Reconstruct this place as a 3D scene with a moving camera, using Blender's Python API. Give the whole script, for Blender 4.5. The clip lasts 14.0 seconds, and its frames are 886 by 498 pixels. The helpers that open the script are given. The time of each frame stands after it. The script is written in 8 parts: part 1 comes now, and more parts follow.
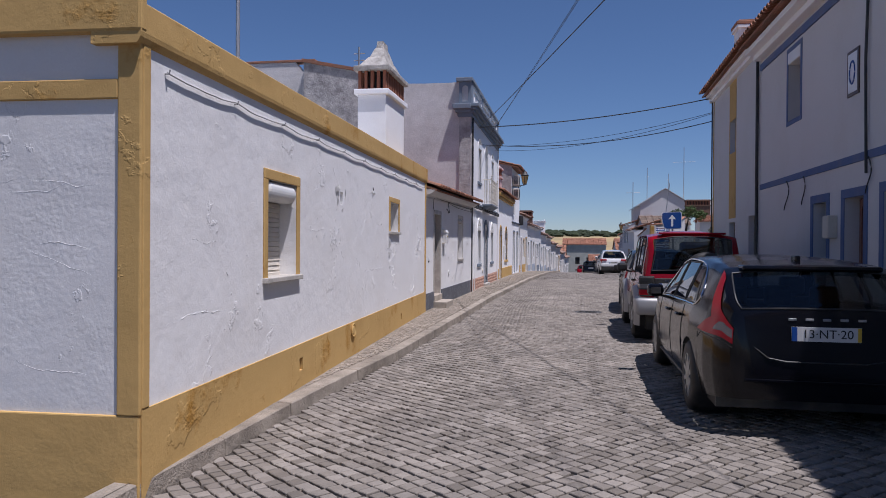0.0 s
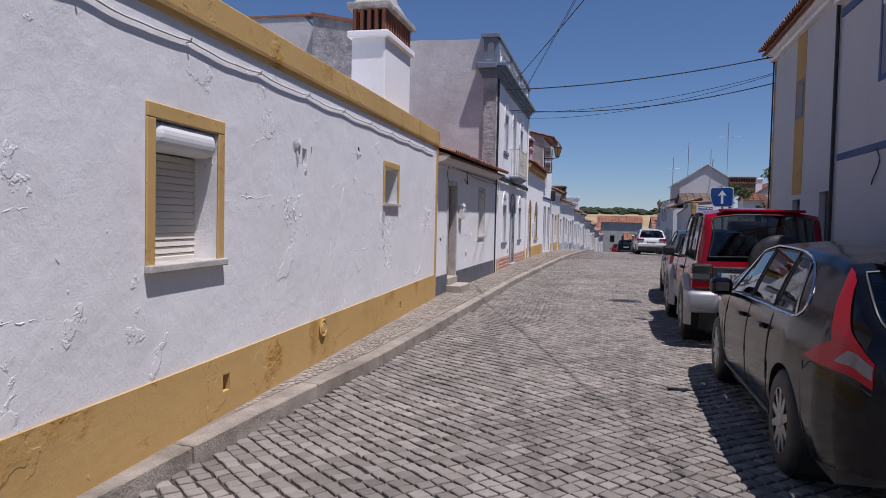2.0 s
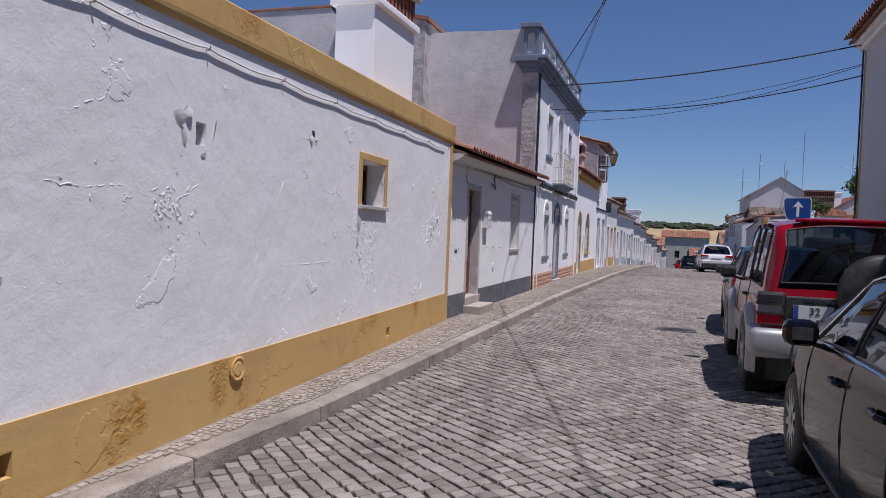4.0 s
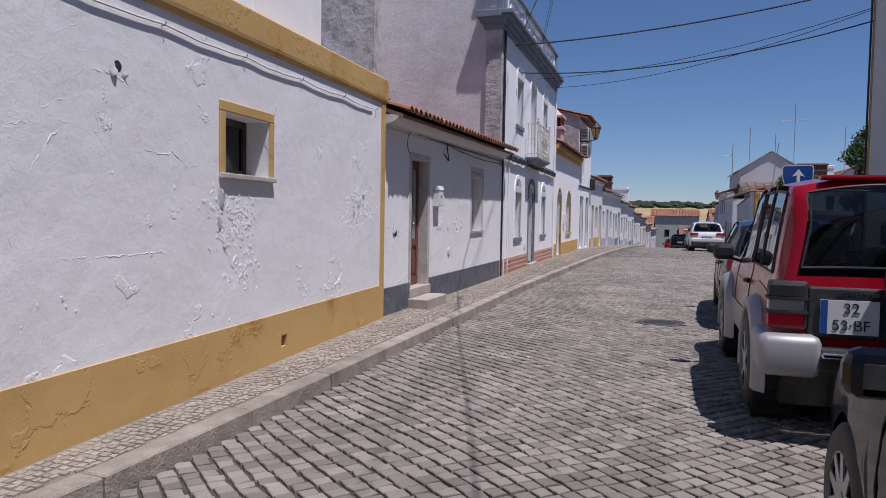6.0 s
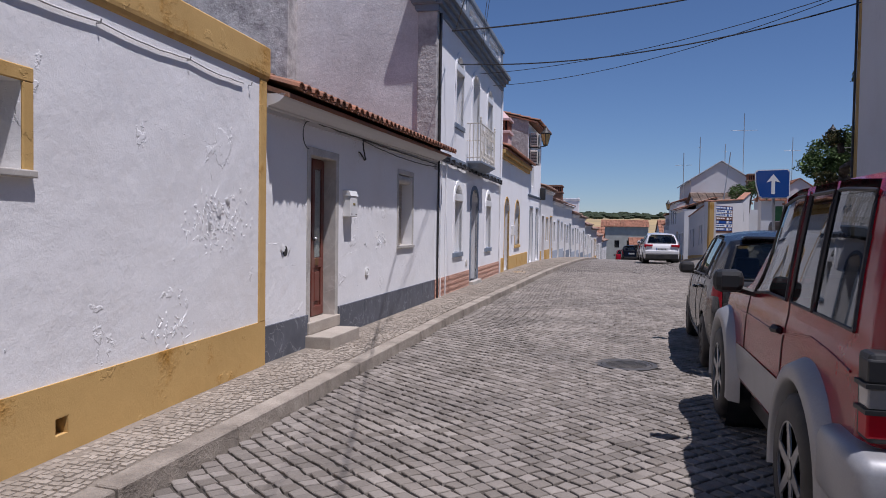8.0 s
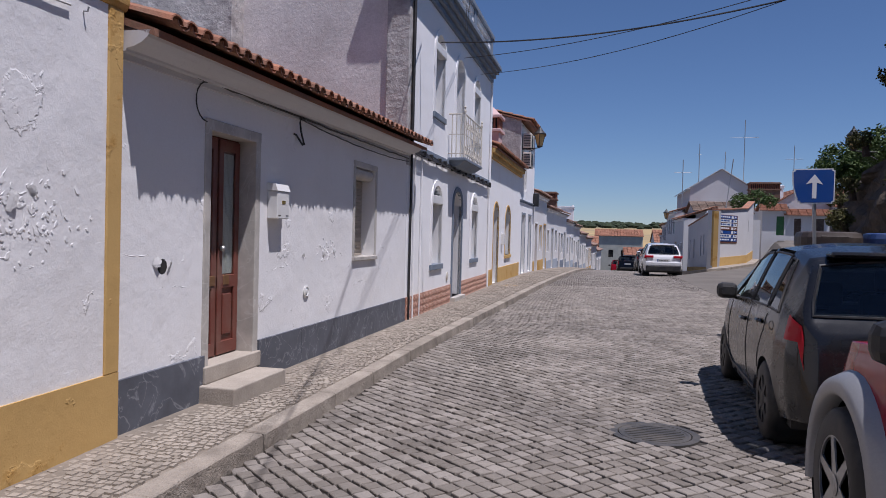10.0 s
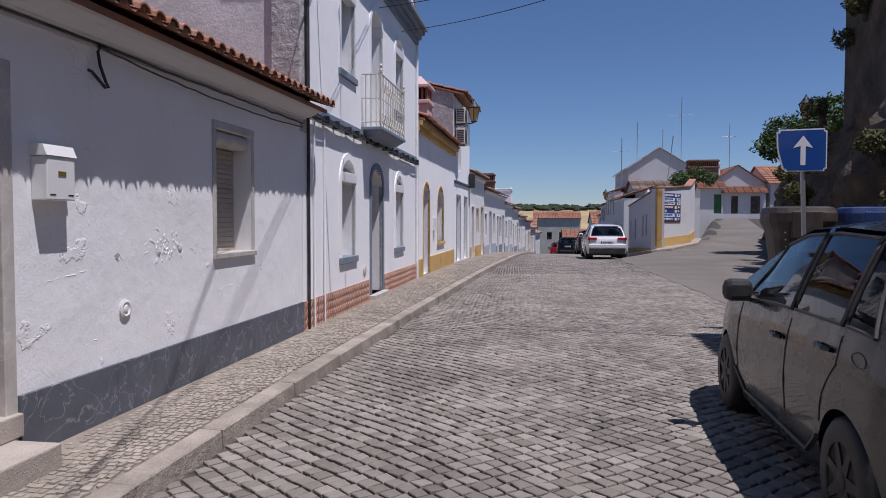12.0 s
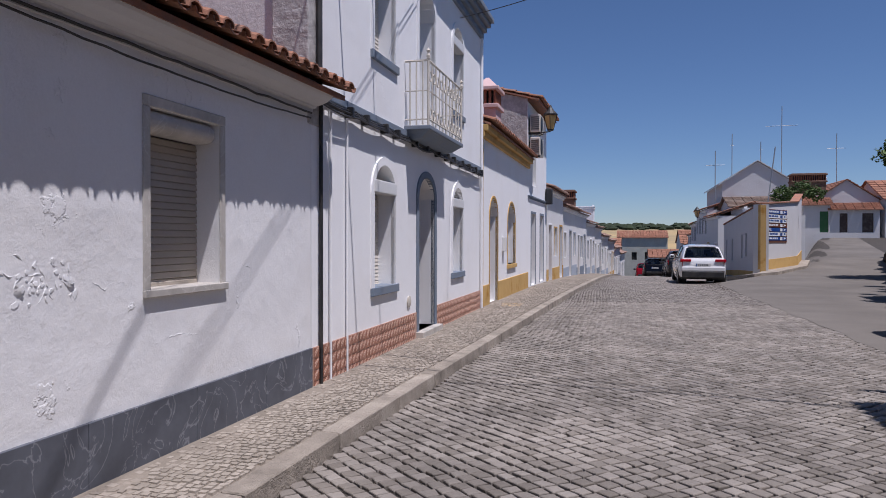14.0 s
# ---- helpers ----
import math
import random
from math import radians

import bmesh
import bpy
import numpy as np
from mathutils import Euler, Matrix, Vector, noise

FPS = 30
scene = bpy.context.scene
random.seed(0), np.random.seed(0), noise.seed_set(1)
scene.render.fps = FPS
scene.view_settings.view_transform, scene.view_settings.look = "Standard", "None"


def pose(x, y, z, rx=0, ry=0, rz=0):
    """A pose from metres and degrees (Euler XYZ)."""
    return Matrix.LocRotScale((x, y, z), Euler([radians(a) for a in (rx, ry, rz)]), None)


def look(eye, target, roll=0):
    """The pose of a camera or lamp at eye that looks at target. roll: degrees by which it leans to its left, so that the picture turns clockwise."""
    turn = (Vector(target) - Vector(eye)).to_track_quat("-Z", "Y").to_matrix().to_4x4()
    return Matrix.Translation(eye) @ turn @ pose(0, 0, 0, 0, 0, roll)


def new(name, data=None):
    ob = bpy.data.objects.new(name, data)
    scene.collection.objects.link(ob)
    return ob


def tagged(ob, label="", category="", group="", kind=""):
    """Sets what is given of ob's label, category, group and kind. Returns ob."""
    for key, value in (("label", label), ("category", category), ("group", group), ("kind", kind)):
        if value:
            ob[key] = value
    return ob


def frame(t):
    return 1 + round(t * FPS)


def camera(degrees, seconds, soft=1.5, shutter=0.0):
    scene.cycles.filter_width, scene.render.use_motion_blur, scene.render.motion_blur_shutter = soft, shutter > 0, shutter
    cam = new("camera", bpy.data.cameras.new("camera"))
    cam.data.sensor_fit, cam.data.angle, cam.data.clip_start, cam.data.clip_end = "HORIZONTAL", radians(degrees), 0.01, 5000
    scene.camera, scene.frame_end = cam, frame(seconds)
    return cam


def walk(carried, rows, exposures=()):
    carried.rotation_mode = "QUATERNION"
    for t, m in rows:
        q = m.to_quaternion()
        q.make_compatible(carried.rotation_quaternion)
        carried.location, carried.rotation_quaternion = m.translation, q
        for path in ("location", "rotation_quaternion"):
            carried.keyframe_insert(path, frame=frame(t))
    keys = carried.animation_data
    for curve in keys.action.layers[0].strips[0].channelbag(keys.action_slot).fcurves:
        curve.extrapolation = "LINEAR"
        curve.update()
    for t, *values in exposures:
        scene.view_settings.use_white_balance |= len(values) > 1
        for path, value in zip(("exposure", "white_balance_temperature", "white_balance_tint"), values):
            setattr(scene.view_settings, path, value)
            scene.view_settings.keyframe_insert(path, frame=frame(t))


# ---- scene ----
cam = camera(63.6, 14.0, soft=0.9)
PATH = [
    (0, (0.057, -0.04, 1.553), (-0.304, 1.927, 1.542), 0.4),
    (0.5, (0.032, 0.503, 1.482), (-0.386, 2.458, 1.467), -1.3),
    (1, (-0.113, 1.181, 1.57), (-0.621, 3.115, 1.587), -0.0),
    (1.5, (-0.069, 1.691, 1.537), (-0.545, 3.634, 1.52), -0.9),
    (2, (0.032, 2.21, 1.56), (-0.418, 4.156, 1.479), 1.3),
    (2.5, (0.03, 2.823, 1.537), (-0.332, 4.786, 1.413), 0.6),
    (3, (0.104, 3.401, 1.536), (-0.433, 5.327, 1.507), 0.3),
    (3.2, (0.142, 3.613, 1.566), (-0.419, 5.532, 1.513), 1.4),
    (5.3, (0.505, 5.841, 1.491), (-0.229, 7.701, 1.452), 1.4),
    (5.5, (0.498, 6.071, 1.5), (-0.279, 7.911, 1.391), 1.7),
    (6, (0.419, 6.668, 1.478), (-0.173, 8.576, 1.38), 1.0),
    (6.5, (0.374, 7.243, 1.474), (-0.28, 9.133, 1.471), -0.6),
    (7, (0.288, 7.828, 1.469), (-0.265, 9.75, 1.443), 0.7),
    (7.5, (0.247, 8.477, 1.486), (-0.225, 10.42, 1.479), -1.6),
    (8, (0.216, 9.064, 1.499), (-0.249, 11.008, 1.434), 0.9),
    (8.2, (0.184, 9.346, 1.476), (-0.239, 11.3, 1.461), 1.0),
    (10.3, (-0.132, 11.944, 1.498), (-0.58, 13.893, 1.453), 1.5),
    (10.5, (-0.2, 12.276, 1.493), (-0.622, 14.231, 1.514), 1.7),
    (11, (-0.212, 12.848, 1.458), (-0.572, 14.815, 1.437), 0.2),
    (11.5, (-0.18, 13.381, 1.486), (-0.545, 15.347, 1.446), 1.8),
    (12, (-0.166, 13.927, 1.482), (-0.447, 15.905, 1.401), 0.1),
    (12.5, (-0.172, 14.572, 1.438), (-0.558, 16.533, 1.391), -1.1),
    (13, (-0.148, 15.122, 1.509), (-0.469, 17.096, 1.464), 0.4),
    (13.5, (-0.219, 15.796, 1.444), (-0.626, 17.754, 1.452), -1.2),
    (14, (-0.245, 16.324, 1.49), (-0.748, 18.26, 1.463), 0.1),
]
walk(cam, [(t, look(eye, target, roll)) for t, eye, target, roll in PATH], exposures=[(0, 0.04, 5900, 19), (14, 0.04, 5900, 19)])

# ---- light ----
world = bpy.data.worlds.new("world")
scene.world = world
world.use_nodes = True
SUN_DIR = Vector((0.32, -0.18, 1.0)).normalized()
wn = world.node_tree
sky = wn.nodes.new("ShaderNodeTexSky")
sky.sky_type, sky.sun_disc = "NISHITA", False
sky.sun_elevation = math.asin(SUN_DIR.z)
sky.sun_rotation = math.atan2(SUN_DIR.x, SUN_DIR.y)
sky.altitude = 1200.0
sky.air_density, sky.dust_density, sky.ozone_density = 1.0, 0.0, 7.0
wn.links.new(sky.outputs[0], wn.nodes["Background"].inputs[0])
wn.nodes["Background"].inputs[1].default_value = 0.070
sun = new("sun", bpy.data.lights.new("sun", "SUN"))
sun.data.energy, sun.data.angle, sun.data.color = 4.7, radians(0.53), (1.0, 0.948, 0.885)
sun.matrix_world = look((0, 0, 60), Vector((0, 0, 60)) - SUN_DIR)
scene.view_settings.exposure = 0.0

# ---- materials ----


def nodes_of(name):
    m = bpy.data.materials.new(name)
    m.use_nodes = True
    nt = m.node_tree
    return m, nt, nt.nodes["Principled BSDF"], nt.links.new


def rgb(c):
    return (c[0], c[1], c[2], 1.0)


def noise_node(nt, coord, scale, detail=6.0, rough=0.6):
    n = nt.nodes.new("ShaderNodeTexNoise")
    n.inputs["Scale"].default_value, n.inputs["Detail"].default_value, n.inputs["Roughness"].default_value = scale, detail, rough
    nt.links.new(coord, n.inputs["Vector"])
    return n.outputs["Fac"]


def ramp(nt, fac, a, b, ca=(0, 0, 0), cb=(1, 1, 1)):
    r = nt.nodes.new("ShaderNodeValToRGB")
    r.color_ramp.elements[0].position, r.color_ramp.elements[1].position = a, b
    r.color_ramp.elements[0].color, r.color_ramp.elements[1].color = rgb(ca), rgb(cb)
    nt.links.new(fac, r.inputs[0])
    return r.outputs[0]


def mixc(nt, fac, a, b, mode="MIX"):
    m = nt.nodes.new("ShaderNodeMix")
    m.data_type, m.blend_type = "RGBA", mode
    for sock, val in ((m.inputs[0], fac), (m.inputs[6], a), (m.inputs[7], b)):
        if isinstance(val, (int, float)):
            sock.default_value = val
        elif isinstance(val, tuple):
            sock.default_value = rgb(val)
        else:
            nt.links.new(val, sock)
    return m.outputs[2]


def bumped(nt, bsdf, heights):
    """heights: (socket, distance) laid over one another."""
    last = None
    for h, dist in heights:
        b = nt.nodes.new("ShaderNodeBump")
        b.inputs["Strength"].default_value, b.inputs["Distance"].default_value = 1.0, dist
        nt.links.new(h, b.inputs["Height"])
        if last:
            nt.links.new(last, b.inputs["Normal"])
        last = b.outputs[0]
    nt.links.new(last, bsdf.inputs["Normal"])


def coords(nt, kind="Object"):
    return nt.nodes.new("ShaderNodeTexCoord").outputs[kind]


def rough_surface(name, a, b, scale=2.0, rough=0.85, fine=40.0, bump=0.003, metal=0.0, spread=(0.35, 0.68), island=0.0, objrand=0.0, spec=0.3):
    """Two colours blended by stains, with fine grain in colour and relief; island or objrand: how much single pieces differ."""
    m, nt, bs, link = nodes_of(name)
    co = coords(nt)
    col = mixc(nt, ramp(nt, noise_node(nt, co, scale), *spread), a, b)
    grain = noise_node(nt, co, fine, 4.0, 0.7)
    col = mixc(nt, 0.35, col, ramp(nt, grain, 0.25, 0.75, (0.35, 0.35, 0.35), (1, 1, 1)), "MULTIPLY")
    if island or objrand:
        if objrand:
            rnd = nt.nodes.new("ShaderNodeObjectInfo").outputs["Random"]
        else:
            rnd = nt.nodes.new("ShaderNodeNewGeometry").outputs["Random Per Island"]
        k = island or objrand
        col = mixc(nt, 1.0, col, ramp(nt, rnd, 0.0, 1.0, (1 - k, 1 - k * 1.03, 1 - k * 1.08), (1, 1, 1)), "MULTIPLY")
    link(col, bs.inputs["Base Color"])
    bs.inputs["Roughness"].default_value, bs.inputs["Metallic"].default_value = rough, metal
    bs.inputs["Specular IOR Level"].default_value = spec
    bumped(nt, bs, [(noise_node(nt, co, scale * 3), bump * 2), (grain, bump)])
    return m


def plaster(name, paint, under, flake=0.63, relief=1.0, stain=(0.62, 0.58, 0.52), rust=None, pebble=0.0):
    """Old limewash in layers: trowel waves, blisters with sharp rims, chipped spots that bare the mortar, faint stains."""
    m, nt, bs, link = nodes_of(name)
    co = coords(nt)
    waves = noise_node(nt, co, 1.6, 3.0, 0.5)
    mid = noise_node(nt, co, 7.0, 5.0, 0.6)
    grain = noise_node(nt, co, 55.0, 5.0, 0.75)
    blister = noise_node(nt, co, 1.7, 7.0, 0.6)
    rim = ramp(nt, blister, flake, flake + 0.018)
    chip = ramp(nt, noise_node(nt, co, 3.1, 9.0, 0.66), 0.745, 0.76)
    dirt = ramp(nt, noise_node(nt, co, 0.9, 7.0, 0.65), 0.48, 0.8)
    col = mixc(nt, ramp(nt, dirt, 0.0, 1.0, (0, 0, 0), (0.3, 0.3, 0.3)), paint, tuple(p * s for p, s in zip(paint, (stain[0] * 1.3, stain[1] * 1.3, stain[2] * 1.3))))
    col = mixc(nt, ramp(nt, grain, 0.2, 0.6, (0.14, 0.14, 0.14), (0, 0, 0)), col, tuple(p * 0.6 for p in paint))
    col = mixc(nt, chip, col, under)
    pebbles = noise_node(nt, co, 26.0, 2.0, 0.5)
    where = ramp(nt, noise_node(nt, co, 1.1, 4.0, 0.6), 0.42, 0.56)
    if rust:
        patch = ramp(nt, noise_node(nt, co, 1.25, 8.0, 0.68), 0.56, 0.66)
        col = mixc(nt, mixc(nt, 1.0, patch, ramp(nt, mid, 0.3, 0.6, (0.35, 0.35, 0.35), (0.9, 0.9, 0.9)), "MULTIPLY"), col, rust)
        where = patch
    link(col, bs.inputs["Base Color"])
    bs.inputs["Roughness"].default_value, bs.inputs["Specular IOR Level"].default_value = 0.9, 0.15
    bumped(nt, bs, [(mixc(nt, 1.0, where, ramp(nt, pebbles, 0.35, 0.65), "MULTIPLY"), 0.006 * pebble), (waves, 0.02 * relief), (mid, 0.006 * relief), (rim, 0.004 * relief), (chip, -0.004), (grain, 0.0020 * relief)])
    return m


def plain(name, c, rough=0.6, metal=0.0, coat=0.0, vary=0.12, bump=0.0006, fine=90.0, dust=1.5):
    m, nt, bs, link = nodes_of(name)
    co = coords(nt)
    n = noise_node(nt, co, fine, 4.0, 0.6)
    big = noise_node(nt, co, 3.0, 5.0, 0.6)
    col = mixc(nt, vary, c, ramp(nt, n, 0.2, 0.8, tuple(x * 0.35 for x in c), tuple(min(1, x * 1.5) for x in c)))
    col = mixc(nt, ramp(nt, big, 0.45, 0.8, (0, 0, 0), (vary * dust,) * 3), col, (0.30, 0.26, 0.21))
    link(col, bs.inputs["Base Color"])
    link(ramp(nt, big, 0.2, 0.8, (max(0.02, rough - 0.06),) * 3, (min(1, rough + 0.1),) * 3), bs.inputs["Roughness"])
    bs.inputs["Metallic"].default_value = metal
    bs.inputs["Coat Weight"].default_value, bs.inputs["Coat Roughness"].default_value = coat, 0.04
    if bump:
        bumped(nt, bs, [(n, bump)])
    return m


def glass_mat(name, tint=(0.25, 0.27, 0.27), ior=1.75):
    m, nt, bs, link = nodes_of(name)
    tr, gl, mx = nt.nodes.new("ShaderNodeBsdfTransparent"), nt.nodes.new("ShaderNodeBsdfGlossy"), nt.nodes.new("ShaderNodeMixShader")
    lw, pw, fr = nt.nodes.new("ShaderNodeLayerWeight"), nt.nodes.new("ShaderNodeMath"), nt.nodes.new("ShaderNodeMath")
    f0 = ((ior - 1) / (ior + 1)) ** 2
    lw.inputs["Blend"].default_value = 0.5
    pw.operation, fr.operation = "POWER", "MULTIPLY_ADD"
    link(lw.outputs["Facing"], pw.inputs[0])
    pw.inputs[1].default_value = 5.0
    link(pw.outputs[0], fr.inputs[0])
    fr.inputs[1].default_value, fr.inputs[2].default_value = 1 - f0, f0
    tr.inputs[0].default_value, gl.inputs[0].default_value, gl.inputs[1].default_value = rgb(tint), (0.95, 0.97, 1, 1), 0.015
    link(fr.outputs[0], mx.inputs[0]), link(tr.outputs[0], mx.inputs[1]), link(gl.outputs[0], mx.inputs[2])
    link(mx.outputs[0], nt.nodes["Material Output"].inputs[0])
    return m


def marble(name, base, vein):
    m, nt, bs, link = nodes_of(name)
    co = coords(nt)
    n = noise_node(nt, co, 3.5, 8.0, 0.65)
    w = nt.nodes.new("ShaderNodeTexNoise")
    w.inputs["Scale"].default_value, w.inputs["Detail"].default_value, w.inputs["Distortion"].default_value = 2.2, 8.0, 1.6
    link(co, w.inputs["Vector"])
    v = ramp(nt, w.outputs["Fac"], 0.497, 0.505)
    v2 = ramp(nt, w.outputs["Fac"], 0.508, 0.52)
    band = mixc(nt, 1.0, v, v2, "SUBTRACT")
    col = mixc(nt, ramp(nt, n, 0.3, 0.75), base, tuple(c * 1.7 for c in base))
    col = mixc(nt, mixc(nt, 1.0, band, (0.6, 0.6, 0.6), "MULTIPLY"), col, vein)
    link(col, bs.inputs["Base Color"])
    bs.inputs["Roughness"].default_value = 0.55
    bumped(nt, bs, [(n, 0.001)])
    return m


M_WHITE = plaster("white limewash", (0.82, 0.81, 0.80), (0.60, 0.58, 0.55), pebble=0.06)
M_WHITEROUGH = plaster("rough white limewash", (0.76, 0.75, 0.74), (0.55, 0.53, 0.50), flake=0.62, relief=0.75, pebble=0.16)
M_WHITE2 = plaster("white limewash smooth", (0.87, 0.865, 0.86), (0.55, 0.54, 0.52), flake=0.66, relief=0.45)
# Colour holds weathering plus the shade of sides the sun misses.
M_WHITEAGEDSHADE = plaster("weathered and shaded limewash", (0.60, 0.59, 0.59), (0.42, 0.40, 0.38), flake=0.60, relief=0.6)
M_WHITEROW = plaster("dusty limewash", (0.71, 0.70, 0.685), (0.48, 0.46, 0.43), flake=0.60, relief=0.6)
M_OLDROOF = rough_surface("lichened roof tile", (0.36, 0.26, 0.20), (0.22, 0.175, 0.14), 1.2, 0.95, 20, 0.004, island=0.25)
M_OCHRE = plaster("ochre limewash", (0.56, 0.365, 0.14), (0.36, 0.22, 0.08), flake=0.58, relief=0.7, stain=(0.42, 0.36, 0.26), rust=(0.40, 0.20, 0.035), pebble=0.8)
M_CEMENT = rough_surface("grey cement render", (0.80, 0.765, 0.74), (0.58, 0.55, 0.53), 0.9, 0.95, 30, 0.006)
M_OLDWALL = rough_surface("mottled old render", (0.62, 0.59, 0.56), (0.31, 0.29, 0.28), 3.0, 0.95, 14, 0.012)
M_SETT = rough_surface("granite setts", (0.37, 0.328, 0.284), (0.24, 0.213, 0.186), 0.9, 0.7, 55, 0.005, island=0.42)
M_SETT_OBJ = rough_surface("granite sett", (0.37, 0.328, 0.284), (0.24, 0.213, 0.186), 0.9, 0.7, 55, 0.005, objrand=0.42)
M_JOINT = rough_surface("sandy joint soil", (0.30, 0.255, 0.205), (0.20, 0.17, 0.135), 1.2, 0.95, 50, 0.004)
M_GRANITE = rough_surface("pale speckled granite", (0.50, 0.44, 0.37), (0.37, 0.325, 0.27), 2.2, 0.85, 70, 0.006)
M_KERB = rough_surface("granite kerb", (0.46, 0.40, 0.33), (0.27, 0.232, 0.19), 3.0, 0.85, 45, 0.012, objrand=0.18)
M_CALC = rough_surface("limestone paving", (0.46, 0.40, 0.33), (0.34, 0.295, 0.245), 1.1, 0.8, 60, 0.003, island=0.28)
M_SLATE = marble("grey marble", (0.075, 0.08, 0.095), (0.32, 0.33, 0.35))
M_MARBLE = marble("pale marble", (0.36, 0.335, 0.30), (0.62, 0.60, 0.56))
M_TERRA = rough_surface("terracotta", (0.40, 0.15, 0.085), (0.30, 0.13, 0.085), 5.0, 0.85, 40, 0.002, island=0.35)
M_ROOF = rough_surface("old roof tile", (0.50, 0.215, 0.125), (0.33, 0.20, 0.145), 3.0, 0.9, 30, 0.004, island=0.35)
M_ROOF_OBJ = rough_surface("old roof tile piece", (0.50, 0.215, 0.125), (0.33, 0.20, 0.145), 3.0, 0.9, 30, 0.004, objrand=0.35)
M_TILE = rough_surface("glazed brown tile", (0.44, 0.205, 0.135), (0.35, 0.155, 0.105), 3.0, 0.35, 60, 0.001, objrand=0.25)
M_TILE_LIGHT = plain("cream tile relief", (0.52, 0.33, 0.25), 0.4)
M_BLUEGREY = plain("blue grey paint", (0.175, 0.215, 0.27), 0.75, vary=0.2)
M_BLUE = plain("blue paint", (0.085, 0.13, 0.26), 0.8, vary=0.2)
M_BROWNWOOD = plain("brown painted wood", (0.165, 0.05, 0.035), 0.4, vary=0.25)
M_DARKWOOD = plain("dark wood", (0.05, 0.022, 0.014), 0.4, vary=0.25)
# Near-black colour for depths that only lack light: rooms, vents, flues, holes.
M_DARK = plain("black for unlit depths", (0.012, 0.012, 0.013), 0.9)
M_WHITEPL = plain("white plastic", (0.74, 0.73, 0.70), 0.35, vary=0.06)
M_CREAM = plain("cream slats", (0.66, 0.61, 0.53), 0.5, vary=0.08)
M_BEIGE = plain("beige slats", (0.44, 0.385, 0.315), 0.55, vary=0.12)
M_IRON = plain("pale iron paint", (0.62, 0.57, 0.49), 0.6, vary=0.25)
M_BLACK = plain("black rubber", (0.014, 0.014, 0.015), 0.55, vary=0.2)
M_CABLE = plain("black cable", (0.018, 0.018, 0.02), 0.5)
M_STEEL = plain("galvanised steel", (0.42, 0.42, 0.42), 0.45, metal=0.8, vary=0.2)
M_GLASS = glass_mat("window glass", (0.35, 0.37, 0.36))
M_CARGLASS = glass_mat("car glass", (0.38, 0.41, 0.40), 1.55)
M_CLEARGLASS = glass_mat("clear glass", (0.9, 0.92, 0.91), 1.45)
M_LAMPGLASS = plain("amber lantern glass", (0.62, 0.42, 0.17), 0.25, vary=0.08, bump=0, dust=0.2)
M_LACE = plain("white curtain", (0.60, 0.60, 0.58), 0.9)
M_SIGNBLUE = plain("sign blue", (0.012, 0.065, 0.27), 0.35, vary=0.08)
M_SIGNWHITE = plain("sign white", (0.78, 0.78, 0.78), 0.4, vary=0.06)
M_SIGNBROWN = plain("sign brown", (0.16, 0.055, 0.03), 0.45, vary=0.08)
M_ORANGEROOF = rough_surface("orange roof tile", (0.42, 0.195, 0.12), (0.29, 0.145, 0.095), 1.0, 0.9, 20, 0.004, island=0.25)

# ---- building blocks ----


def root_place(ob):
    while ob.parent:
        ob = ob.parent
    return ob.matrix_basis.translation.copy()


def part(name, bm, material, parent=None, label="", smooth=False, normals=True):
    """Links a bmesh, drawn in world metres, as one mesh under its parent."""
    if normals:
        bmesh.ops.recalc_face_normals(bm, faces=bm.faces[:])
    if parent is not None:
        off = root_place(parent)
        for v in bm.verts:
            v.co -= off
    if smooth:
        for f in bm.faces:
            f.smooth = True
    me = bpy.data.meshes.new(name)
    bm.to_mesh(me)
    bm.free()
    me.materials.append(material)
    ob = new(name, me)
    ob.parent = parent
    if label:
        tagged(ob, label)
    return ob


def thing(name, place, label, category, group="", kind=""):
    e = new(name)
    e.location = place
    return tagged(e, label, category, group, kind)


class Face:
    """A wall's street side: u along it, d out of it, z up."""

    def __init__(self, p0, p1):
        self.o = Vector((p0[0], p0[1], 0))
        d = Vector((p1[0] - p0[0], p1[1] - p0[1], 0))
        self.length = d.length
        self.u = d.normalized()
        self.n = Vector((self.u.y, -self.u.x, 0))

    def __call__(self, u, d, z):
        return self.o + self.u * u + self.n * d + Vector((0, 0, z))


def hexa(bm, p):
    """A box from eight corners: bottom ring, then top ring."""
    v = [bm.verts.new(c) for c in p]
    for f in ((0, 1, 2, 3), (4, 5, 6, 7), (0, 1, 5, 4), (1, 2, 6, 5), (2, 3, 7, 6), (3, 0, 4, 7)):
        bm.faces.new([v[i] for i in f])
    return v


def block(bm, F, u0, u1, d0, d1, z0, z1):
    return hexa(bm, [F(u, d, z) for z in (z0, z1) for u, d in ((u0, d0), (u1, d0), (u1, d1), (u0, d1))])


def soft_block(bm, F, u0, u1, d0, d1, z0, z1, r=0.01, seg=2):
    vs = block(bm, F, u0, u1, d0, d1, z0, z1)
    es = list({e for v in vs for e in v.link_edges})
    bmesh.ops.bevel(bm, geom=es, offset=r, segments=seg, affect="EDGES", profile=0.5)


AX = Face((0, 0), (1, 0))  # u is x, d is -y


def xyz_block(bm, x0, x1, y0, y1, z0, z1, r=0.0):
    if r:
        soft_block(bm, AX, x0, x1, -y1, -y0, z0, z1, r)
    else:
        block(bm, AX, x0, x1, -y1, -y0, z0, z1)


